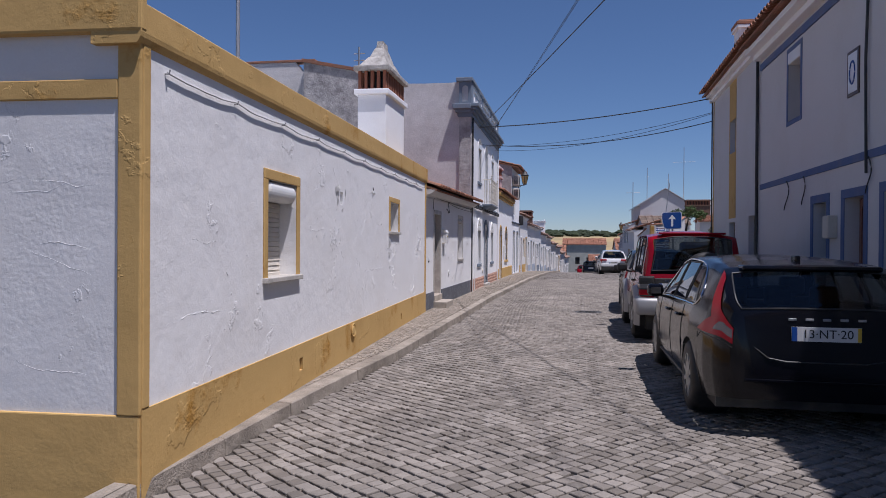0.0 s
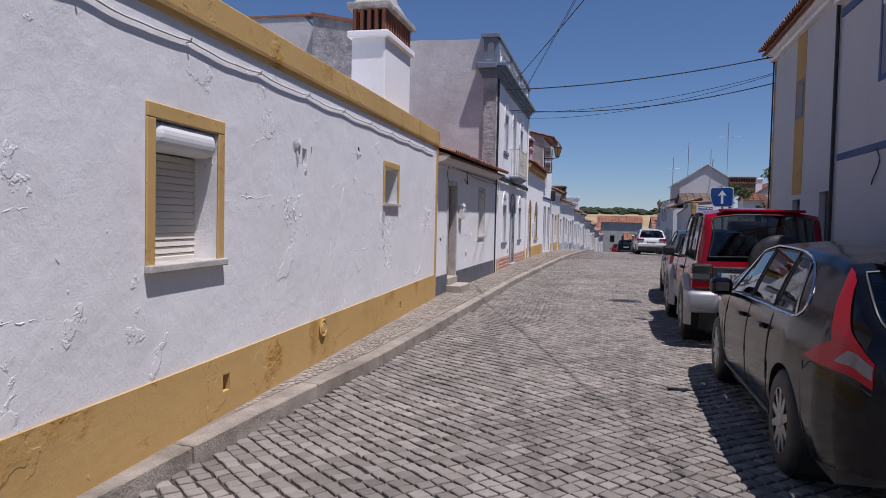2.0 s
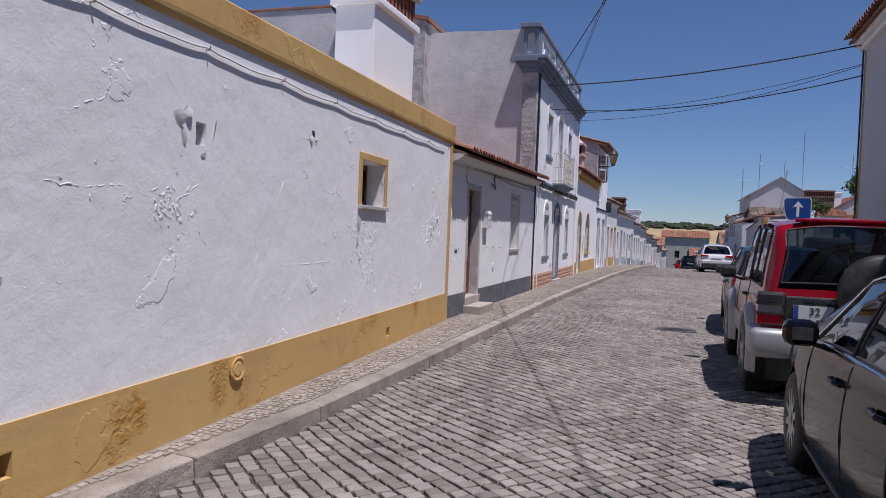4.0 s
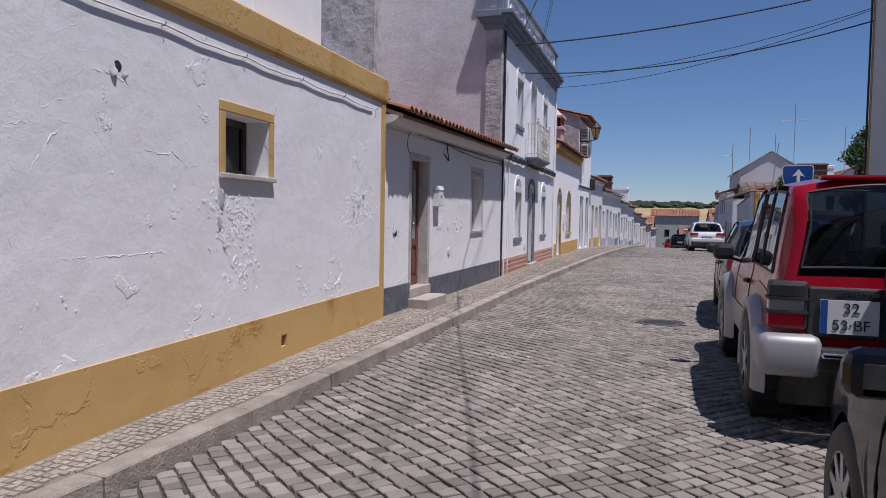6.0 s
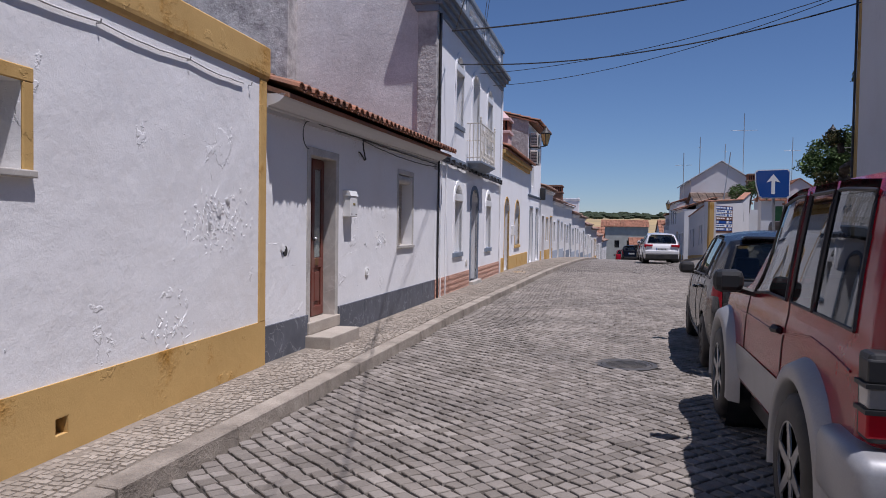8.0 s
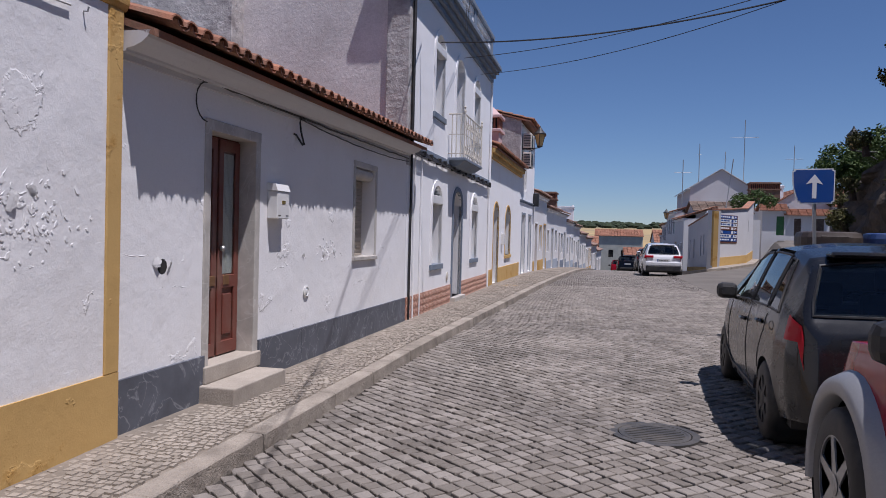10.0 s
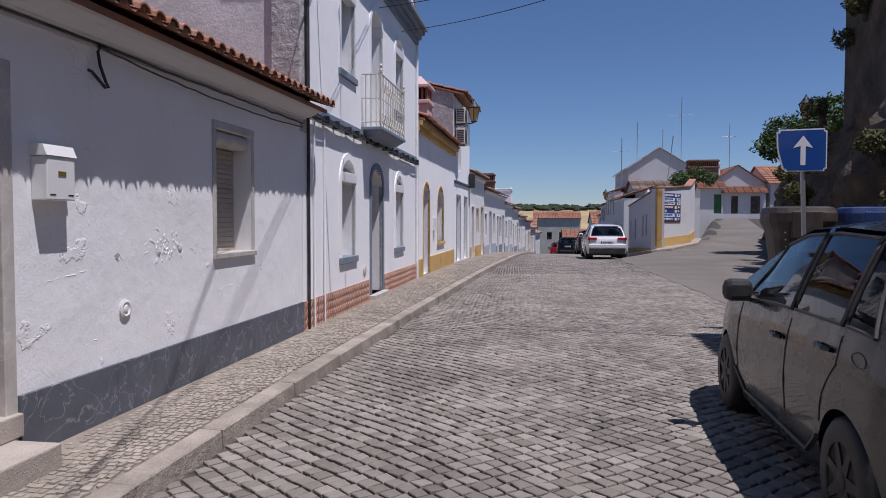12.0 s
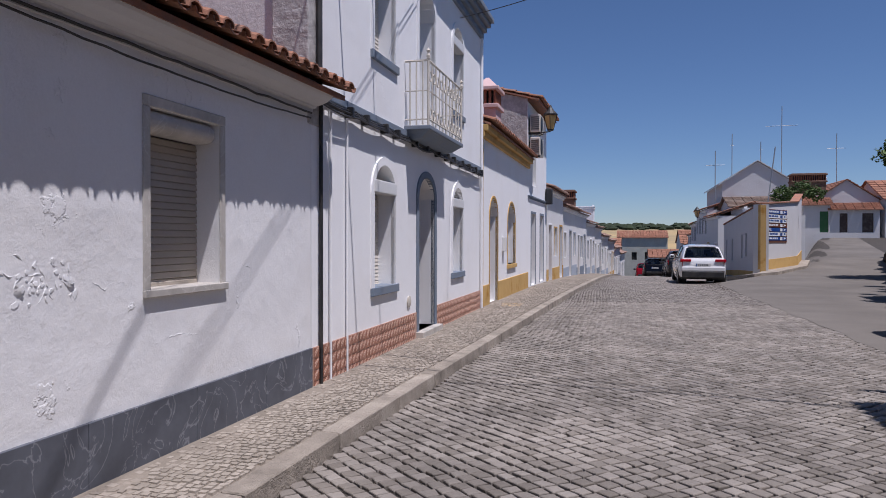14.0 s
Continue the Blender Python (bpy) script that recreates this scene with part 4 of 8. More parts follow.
# brown tiled plinth of the tall house: each tile a piece of its own
plinth3 = part("tile_backing", wall_mesh(Face(H3(0, 0.010, 0), H3(8.28, 0.010, 0)), 0.02, 8.26, -0.12, 0.43, 0.012, [(O3[1][0] - 0.1, O3[1][1] + 0.1, -0.12, 0.43)]), M_TILE_LIGHT, h3)
bm = bmesh.new()
soft_block(bm, H3, O3[1][0] - 0.12, O3[1][1] + 0.12, -0.25, 0.12, -0.12, 0.14, 0.01)
part("threshold", bm, M_MARBLE, h3, "pale stone threshold")
tag = lathe([(0.0, 0), (0.07, 0.004), (0.08, 0.02), (0.03, 0.03), (0.0, 0.03)], 14, "x", H3(U3(25.9), 0.0, 0.62))
tagged(part("wall_plaque", tag, M_IRON), "small round metal plaque on the white wall", "plaque")
tag = lathe([(0.0, 0), (0.062, 0.004), (0.07, 0.016), (0.052, 0.022), (0.038, 0.012), (0.022, 0.022), (0.0, 0.024)], 18, "x", H2(U2(18.82), 0.0, 0.82))
tagged(part("wall_plaque", tag, M_WHITEPL), "round white drain cover on the white wall", "plaque")
# letter box and its meter beside the brown door
mb = thing("letter_box", H2(U2(18.02), 0.0, 1.62), "white metal letter box with a small brass label", "letter box")
bm = bmesh.new()
soft_block(bm, H2, U2(17.88), U2(18.14), 0.0, 0.11, 1.60, 1.87, 0.008)
part("box", bm, M_WHITEPL, mb)
bm = bmesh.new()
hexa(bm, [H2(u, d, z) for u, d, z in ((U2(17.87), 0, 1.872), (U2(18.15), 0, 1.872), (U2(18.15), 0.118, 1.872), (U2(17.87), 0.118, 1.872), (U2(17.87), 0, 1.95), (U2(18.15), 0, 1.95), (U2(18.15), 0.09, 1.94), (U2(17.87), 0.09, 1.94))])
part("flap", bm, M_WHITEPL, mb)
bm = bmesh.new()
block(bm, H2, U2(17.98), U2(18.05), 0.11, 0.114, 1.75, 1.78)
part("label_plate", bm, plain("brass", (0.45, 0.32, 0.08), 0.35, 0.8), mb, "small brass plate")
bm = bmesh.new()
for u, w in ((17.905, 0.05), (18.07, 0.05)):
    block(bm, H2, U2(u), U2(u + w), 0.11, 0.1125, 1.63, 1.637)
part("lettering", bm, M_CABLE, mb)

# cables along the low house
run2 = thing("eave_cable", H2(0.1, 0.05, 2.62), "black cable with loose loops under the tile eave", "cable")
part("cable", tube(sag(H2(0.05, 0.036, 2.695), H2(6.95, 0.036, 2.69), 0.012, 40, 0.008), 0.010, 5), M_CABLE, run2)
part("cable", tube(sag(H2(U2(18.50), 0.04, 2.665), H2(6.9, 0.05, 2.64), 0.055, 24, 0.004), 0.008, 5), M_CABLE, run2)
part("loop", tube([H2(U2(y), d, z) for y, d, z in ((18.62, 0.04, 2.672), (18.52, 0.045, 2.668), (18.485, 0.05, 2.63), (18.50, 0.055, 2.54),
                                                   (18.56, 0.055, 2.44), (18.60, 0.05, 2.405), (18.57, 0.045, 2.40), (18.50, 0.035, 2.45),
                                                   (18.46, 0.02, 2.49), (18.44, 0.0, 2.50))], 0.011, 6), M_CABLE, run2)
part("loop", tube([H2(U2(16.75) - 0.16 * math.sin(a), 0.03, 2.52 + 0.16 * math.cos(a)) for a in [k * 0.35 for k in range(10)]], 0.006, 5), M_CABLE, run2)

# ---- the yellow-trimmed house and the row beyond ----
H5 = Face((-3.25, 31.02), (-3.22, 38.0))
h5 = thing("house", H5(0, 0, 0), "low white house with ochre cornice, plinth and arched openings", "house")
O5 = [(0.95, 1.95, 0.05, 2.45, 0.42), (3.35, 4.55, 0.85, 2.45, 0.50)]
plain_house_body(h5, H5, 0, 6.98, -0.3, 3.80, 6.0, O5, M_WHITE2)
for o in O5:
    part("window_surround", surround(H5, o, 0.04, 0.015), M_OCHRE, h5)
panel_door(h5, H5, O5[0], -0.28, M_DARKWOOD)
pane_window(h5, H5, O5[1], -0.2, M_WHITEPL)
bm = bmesh.new()
soft_block(bm, H5, O5[1][0] - 0.1, O5[1][1] + 0.1, -0.2, 0.05, 0.75, 0.85, 0.008)
part("window_sill", bm, M_OCHRE, h5)
for a, b in ((0, 0.85), (2.05, 6.98)):
    bm = bmesh.new()
    soft_block(bm, H5, a + 0.002, b, -0.01, 0.025, -0.25, 0.50, 0.006)
    part("plinth", bm, M_OCHRE, h5)
bm = bmesh.new()
soft_block(bm, H5, 0.0, 0.16, -0.1, 0.028, 0.5, 3.64, 0.006)
part("corner_band", bm, M_OCHRE, h5)
cornice_strip(h5, H5, 0, 6.98, 3.64, 3.90, 0.16, M_OCHRE)
roof_tiles(h5, H5, 0, 7.0, 3.93, 0.30, 3.2, 0.36, M_ROOF, pitch=0.22, label="clay tile roof")
bm = bmesh.new()
soft_block(bm, H5, 0.0, 0.22, -3.4, 0.02, 3.91, 4.3, 0.02)
part("party_wall", bm, M_WHITE2, h5)
M_PINK = plaster("pink limewash", (0.62, 0.44, 0.42), (0.5, 0.42, 0.38), relief=0.5)
chimney((-3.66, 33.9, 3.95), 0.55, 0.75, 0.75, "pink chimney with white pyramid cap", cap="hip", wall_mat=M_PINK)
bm = bmesh.new()
soft_block(bm, H5, 0.5, 1.3, 0.12, 0.75, -0.02, 0.055, 0.01)
tagged(part("door_mat", bm, M_OCHRE), "ochre slab before the arched door", "slab")
letter = bmesh.new()
soft_block(letter, H5, 2.55, 2.75, 0.0, 0.1, 1.2, 1.55, 0.01)
tagged(part("letter_box", letter, M_WHITEPL), "white letter box on the white wall", "letter box")

H6 = Face((-3.22, 38.0), (-3.14, 42.3))
h6 = thing("house", H6(0, 0, 0), "two-storey white house with dark bare side wall and tile roof", "house")
O6 = [(0.7, 1.6, 0.05, 2.3), (2.7, 3.5, 0.05, 2.3), (0.9, 1.7, 3.2, 4.6)]
plain_house_body(h6, H6, 0, 4.3, -0.4, 5.68, 6.0, O6, M_WHITE2)
for o in O6:
    pane_window(h6, H6, o, -0.2, M_DARKWOOD, mullion=False, name="window" if o[2] > 1 else "door")
    part("window_surround", surround(H6, o, 0.08, 0.015), M_BLUEGREY if o[2] < 1 else M_WHITE2, h6)
S6 = Face((-9.2, 37.99), (-3.23, 37.99))
part("gable_wall", wall_mesh(S6, 0, 5.96, 3.4, 5.69, 0.15, [], top=lambda u: 5.78 + 0.22 * max(0, 5.96 - u) * (1 if u > 2.9 else 0) + (0.65 if u <= 2.9 else 0)), M_OLDWALL, h6, "blackened old side wall")
roof_tiles(h6, H6, -0.1, 4.4, 5.73, 0.45, 3.2, 0.25, M_ROOF, pitch=0.22, label="clay tile roof")
for z in (4.05, 4.75):
    ac = thing("air_conditioner", H6(0.45, 0, z), "white air conditioner unit on the upper facade", "air conditioner", "air conditioners")
    bm = bmesh.new()
    soft_block(bm, H6, 0.05, 0.85, 0.06, 0.36, z, z + 0.55, 0.02)
    part("casing", bm, M_IRON, ac)
    part("fan_grille", lathe([(0.0, 0), (0.22, 0.0), (0.24, 0.015), (0.0, 0.02)], 20, "x", H6(0.38, 0.36, z + 0.28)), M_CABLE, ac)
    bm = bmesh.new()
    for k in range(7):
        block(bm, H6, 0.043, 0.05, 0.09, 0.33, z + 0.08 + k * 0.06, z + 0.11 + k * 0.06)
    part("side_louvre", bm, M_CABLE, ac)
    bm = bmesh.new()
    block(bm, H6, 0.1, 0.15, 0.0, 0.36, z - 0.05, z)
    part("bracket", bm, M_CABLE, ac)
lantern(H6, 0.25, 4.72, "black street lantern with amber glass on a bracket")
cornice_strip(h6, H6, 0, 4.3, 2.75, 2.85, 0.06, M_BLUEGREY, "string_course")
meter = bmesh.new()
soft_block(meter, H6, 3.9, 4.2, 0.02, 0.25, 2.75, 3.3, 0.03)
tagged(part("junction_box", meter, M_CABLE), "black cable junction box on the facade", "box")

M_ROWROOF = rough_surface("faded roof tile", (0.44, 0.29, 0.23), (0.30, 0.205, 0.165), 1.5, 0.95, 20, 0.004, island=0.3)
M_BLUEPL = plain("pale blue paint", (0.36, 0.41, 0.48), 0.8, vary=0.2)
row = [(42.3, 47.6, 3.45, M_OCHRE), (47.6, 53.2, 3.15, M_BLUEPL), (53.2, 58.4, 3.3, M_BLUEGREY), (58.4, 63.8, 3.1, M_BLUEPL), (63.8, 69.5, 3.2, M_BLUEGREY),
       (69.5, 76, 3.0, M_BLUEPL), (76, 83, 3.1, M_OCHRE), (83, 91, 3.0, M_BLUEGREY), (91, 100, 3.1, M_BLUEPL)]
rnd = random.Random(11)


def row_house(F, z, h, plinth_mat, seed, upper=False, roof_mat=None, group="row houses", label="low white row house with tile eave and painted plinth", depth=5.0):
    r = random.Random(seed)
    e = thing("house", F(F.length / 2, -1, z), label, "house", group)
    n = max(2, int(F.length / 1.7))
    ops = []
    for k in range(n):
        c = F.length * (k + 0.5) / n + r.uniform(-0.15, 0.15)
        if k % 2 == seed % 2:
            ops.append((c - 0.48, c + 0.48, z + 0.05, z + 2.15))
        else:
            ops.append((c - 0.45, c + 0.45, z + 0.95, z + 2.05))
        if upper:
            ops.append((c - 0.36, c + 0.36, z + 3.2, z + 4.3))
    plain_house_body(e, F, 0.01, F.length - 0.01, z - 1.4, z + h, depth, ops, M_WHITEROW, thick=0.3)
    for o in ops:
        if o[2] < z + 0.5:
            bm = bmesh.new()
            block(bm, F, o[0], o[1], -0.29, -0.24, o[2], o[3])
            part("door", bm, r.choice((M_DARKWOOD, M_BROWNWOOD, M_BLUEGREY, M_DARKWOOD)), e)
        else:
            pane_window(e, F, o, -0.22, M_DARKWOOD if r.random() < 0.6 else M_WHITEPL, mullion=False)
        part("window_surround", surround(F, o, 0.07, 0.012), M_WHITE2 if r.random() < 0.5 else plinth_mat, e)
    doors = [o for o in ops if o[2] < z + 0.5]
    edges = [0.012] + [x for o in doors for x in (o[0] - 0.07, o[1] + 0.07)] + [F.length - 0.012]
    for a, b in zip(edges[::2], edges[1::2]):
        bm = bmesh.new()
        block(bm, F, a, b, -0.01, 0.02, z - 1.3, z + 0.5)
        part("plinth", bm, plinth_mat, e)
    cornice_strip(e, F, 0.01, F.length - 0.01, z + h - 0.16, z + h, 0.12, M_WHITE2)
    roof_tiles(e, F, 0.0, F.length, z + h + 0.02, 0.28, 2.6, 0.33, roof_mat or M_ROOF, pitch=0.30)
    return e


for k, (a, b, h, pm) in enumerate(row):
    F = Face((left_x(a), a), (left_x(b), b))
    row_house(F, street_z((a + b) / 2) + 0.05, h, pm, 20 + k, roof_mat=M_ROWROOF)
M_BRICKW = rough_surface("brown brick", (0.26, 0.15, 0.10), (0.17, 0.10, 0.075), 3.0, 0.9, 20, 0.01)
chimney((-3.95, 61.0, 2.6), 1.0, 1.2, 1.35, "brown brick chimney with open slots", wall_mat=M_BRICKW, cap="flat")
chimney((-3.75, 75.0, 1.4), 1.6, 1.6, 2.55, "wide white chimney with crenellated top", cap="crenel", slotted=False)
chimney((-3.6, 68.0, 2.0), 0.8, 1.2, 0.8, "white chimney over the row", cap="flat", slotted=False)

# ---- the shaded house across the street ----
R1 = Face((4.13, 22.45), (4.06, 16.62))
R2 = Face((4.06, 16.62), (4.22, -7.0))
UR = lambda y: (16.62 - y)
hr = thing("house", (4.1, 10, 0), "two-storey white house with blue bands and tile eave, in shade", "house")
OR = [(UR(13.14), UR(12.5), 0.10, 2.30), (UR(11.73), UR(11.01), 0.10, 2.30), (UR(10.35), UR(9.4), 0.10, 2.30), (UR(14.64), UR(13.9), 3.96, 5.26), (UR(8.4), UR(7.6), 4.02, 5.25), (UR(7.2), UR(6.3), 0.9, 2.3), (UR(3.5), UR(2.6), 0.1, 2.36)]
# Part of this side's shade is set in the darker wall colour.
plain_house_body(hr, R2, 0.01, R2.length, -0.2, 5.62, 8.0, OR, M_WHITEAGEDSHADE, wall_label="white limewash coloured darker for its shaded side")
for o in OR:
    if o[2] < 0.5:
        part("window_surround", surround(R2, (o[0], o[1], 1.25, o[3]), 0.14, 0.012), M_BLUE, hr, "blue painted band")
        panel_door(hr, R2, o, -0.22, M_BROWNWOOD if o is OR[1] else M_BLUEGREY)
    else:
        part("window_surround", surround(R2, o, 0.09, 0.012, "LRTB" if o[2] > 3 else "LRT"), M_BLUE, hr)
        pane_window(hr, R2, o, -0.22, M_DARKWOOD)
        bm = bmesh.new()
        soft_block(bm, R2, o[0], o[1], -0.18, 0.02, o[3] - 0.22, o[3], 0.02)
        part("blind_box", bm, M_WHITEPL, hr)
bm = bmesh.new()
soft_block(bm, R2, 0.01, R2.length, -0.01, 0.02, 2.80, 2.92, 0.006)
soft_block(bm, R2, 0.01, R2.length, -0.01, 0.03, 5.40, 5.55, 0.006)
part("blue_band", bm, M_BLUE, hr, "blue painted bands under the eave and between storeys")
cornice_strip(hr, R2, 0, R2.length, 5.62, 5.86, 0.34, M_WHITE2, "eave_moulding")
roof_tiles(hr, R2, -0.05, R2.length, 5.92, 0.57, 4.0, 0.30, M_ROOF, pitch=0.2, label="red clay tile roof")
# tiled picture
pic = thing("tile_picture", R2(UR(11.42), 0, 4.1), "framed blue and white tile panel on the wall", "tile panel")
bm = bmesh.new()
soft_block(bm, R2, UR(11.64), UR(11.20), -0.01, 0.02, 3.80, 4.48, 0.006)
part("frame", bm, M_DARKWOOD, pic)
bm = bmesh.new()
block(bm, R2, UR(11.59), UR(11.25), 0.02, 0.024, 3.85, 4.43)
part("tiles", bm, M_SIGNWHITE, pic)
bm = bmesh.new()
for k in range(9):
    a = 2 * math.pi * k / 9
    merge(bm, tube([R2(UR(11.42) + 0.10 * math.cos(a), 0.026, 4.14 + 0.17 * math.sin(a)), R2(UR(11.42) + 0.10 * math.cos(a + 0.6), 0.026, 4.14 + 0.17 * math.sin(a + 0.6))], 0.014, 5))
part("ornament", bm, M_SIGNBLUE, pic)
lb = bmesh.new()
soft_block(lb, R2, UR(12.28), UR(12.02), 0.0, 0.14, 1.70, 2.06, 0.015)
tagged(part("letter_box", lb, M_IRON), "grey metal letter box between two blue doors", "letter box")
# second half of the shaded house, with an ochre strip
hs = thing("house", (4.1, 19.5, 0), "white house end with ochre strip and overhanging tile eave", "house")
OS = [(4.72, 5.5, 0.1, 2.28), (2.48, 3.2, 4.0, 4.85), (2.48, 3.2, 0.1, 2.2)]
# Same darkened limewash: shade of the street side kept in its colour.
plain_house_body(hs, R1, 0.0, 5.82, -0.2, 6.02, 8.0, OS, M_WHITEAGEDSHADE)
bm = wall_mesh(Face(R1(0, 0.008, 0), R1(5.8, 0.008, 0)), 2.42, 3.26, 2.3, 5.85, 0.010, [(2.48, 3.2, 4.0, 4.85)])
part("ochre_strip", bm, M_OCHRE, hs)
for o in OS:
    bm = bmesh.new()
    block(bm, R1, o[0], o[1], -0.16, -0.12, o[2], o[3])
    part("shutter", bm, M_BLUEGREY if o[2] > 1 else M_DARKWOOD, hs)
cornice_strip(hs, R1, -0.1, 5.85, 5.86, 6.06, 0.22, M_WHITE2, "eave_moulding")
roof_tiles(hs, R1, -0.12, 5.85, 6.08, 0.42, 4.0, 0.30, M_ROOF, pitch=0.2, label="red clay tile roof")
bm = bmesh.new()
soft_block(bm, R1, -0.004, 0.14, -0.2, 0.012, -0.2, 5.9, 0.01)
part("corner_edge", bm, M_OCHRE, hs)
chimney((4.8, 21.0, 6.1), 0.7, 0.6, 1.45, "white chimney with red brick cap", cap="flat", slotted=False, cap_mat=M_ROOF)
for u, z1 in ((5.70, 5.9), (0.06, 6.0)):
    tagged(part("downpipe", tube([R1(u, 0.05, 0), R1(u, 0.05, z1)], 0.035 if u > 1 else 0.02, 8), M_CABLE), "dark downpipe on the white wall", "pipe")
tagged(part("downpipe", tube([R2(UR(10.85), 0.04, 2.6), R2(UR(10.9), 0.04, 4.2), R2(UR(10.8), 0.04, 5.6)], 0.02, 6), M_CABLE), "black cable down the white wall", "cable")
for u0, du, dz in ((UR(14.6), 0.15, 0.55), (UR(13.6), 0.1, 0.5), (UR(10.8), 0.1, 0.5)):
    tagged(part("loose_cable", tube([R2(u0 + du * math.sin(k * 0.5), 0.03, 2.82 - dz * k / 9) for k in range(10)], 0.010, 5), M_CABLE), "loose black cable end hanging on the wall", "cable")

# ---- overhead cables ----
cab = [((4.08, 22.3, 5.98), (-3.05, 23.2, 5.42), 0.16, 0.016), ((4.08, 22.3, 5.55), (-3.1, 26.5, 5.25), 0.25, 0.007), ((4.08, 22.3, 5.52), (-3.1, 28.5, 5.35), 0.32, 0.007),
       ((4.08, 22.2, 5.28), (-3.1, 24.3, 5.0), 0.30, 0.013), ((-3.0, 23.3, 5.45), (4.05, 0.3, 5.85), 0.10, 0.010), ((-3.0, 26.0, 5.6), (4.1, -6.6, 5.8), 0.10, 0.005), ((-3.0, 26.2, 5.65), (4.1, -6.2, 5.85), 0.10, 0.005)]
for a, b, d, r in cab:
    tagged(part("overhead_cable", tube(sag(a, b, d, 30), r, 5), M_CABLE), "black cable hung across the street", "cable", "overhead cables")

# ---- junction: white wall with the direction board ----
A, B, C, D0 = (4.9, 47.4), (7.0, 51.0), (8.15, 55.6), (5.4, 63.0)
hw = thing("house", (6.5, 52, 0), "white wedge-shaped corner house with ochre base and strip", "house")
FL, FM, FN = Face(D0, A), Face(A, B), Face(B, C)
zl = lambda u: 2.40 + 0.52 * u / FL.length
OL = [(4.5, 5.2, 0.35, 1.55), (9.0, 9.6, 0.6, 1.75), (10.6, 11.2, 0.7, 1.8), (1.5, 2.1, 0.2, 1.5)]
# Wedge walls share that limewash, shade included in the colour.
part("wall", wall_mesh(FL, 0, FL.length, -2.0, 2.4, 0.3, OL, top=zl), M_WHITEAGEDSHADE, hw)
for o in OL:
    bm = bmesh.new()
    block(bm, FL, o[0], o[1], -0.2, -0.15, o[2], o[3])
    part("shutter", bm, M_BLUEGREY, hw)
part("wall", wall_mesh(FM, 0, FM.length, -1.0, 2.9, 0.3, [], top=lambda u: 2.92 + 0.24 * u / FM.length), M_WHITEAGEDSHADE, hw)
part("wall", wall_mesh(FN, 0, FN.length, -1.0, 3.1, 0.3, [(1.0, 1.25, 2.0, 2.6)], top=lambda u: 3.16 + 0.12 * u), M_WHITEAGEDSHADE, hw)
bm = bmesh.new()
soft_block(bm, FL, FL.length - 0.06, FL.length + 0.02, -0.2, 0.02, -0.2, 2.90, 0.005)
soft_block(bm, FM, -0.02, 0.42, -0.1, 0.022, 0.3, 2.91, 0.005)
part("ochre_strip", bm, M_OCHRE, hw)
for F, a, b in ((FL, 0, FL.length), (FM, 0.0, FM.length), (FN, 0, FN.length)):
    n = 8
    bm = bmesh.new()
    cols = []
    for k in range(n + 1):
        u = a + (b - a) * k / n
        g = ground_z(*F(u, 0.6, 0).xy)
        cols.append([bm.verts.new(F(u, d, g + h)) for d, h in ((0.024, -0.6), (0.024, 0.52 if F is not FL else 0.42), (-0.01, 0.52 if F is not FL else 0.42), (-0.01, -0.6))])
    for p, q in zip(cols, cols[1:]):
        for i in range(4):
            bm.faces.new([p[i], q[i], q[(i + 1) % 4], p[(i + 1) % 4]])
    bm.faces.new(cols[0]), bm.faces.new(cols[-1])
    part("plinth", bm, M_OCHRE, hw)
bm = bmesh.new()
for F, za, zb in ((FL, 2.41, 2.93), (FM, 2.93, 3.17), (FN, 3.17, 3.76)):
    hexa(bm, [F(0, -0.3, za), F(F.length, -0.3, zb), F(F.length, 0.06, zb), F(0, 0.06, za), F(0, -0.3, za + 0.06), F(F.length, -0.3, zb + 0.06), F(F.length, 0.06, zb + 0.05), F(0, 0.06, za + 0.05)])
part("coping", bm, M_ROOF, hw, "clay coping tiles")
bm = bmesh.new()
hexa(bm, [Vector((*p, -1)) for p in ((5.6, 49.2), (6.6, 51.6), (7.7, 55.5), (5.8, 62.4))] + [Vector((*p, 2.4)) for p in ((5.6, 49.2), (6.6, 51.6), (7.7, 55.5), (5.8, 62.4))])
part("yard_fill", bm, M_WHITEAGEDSHADE, hw)
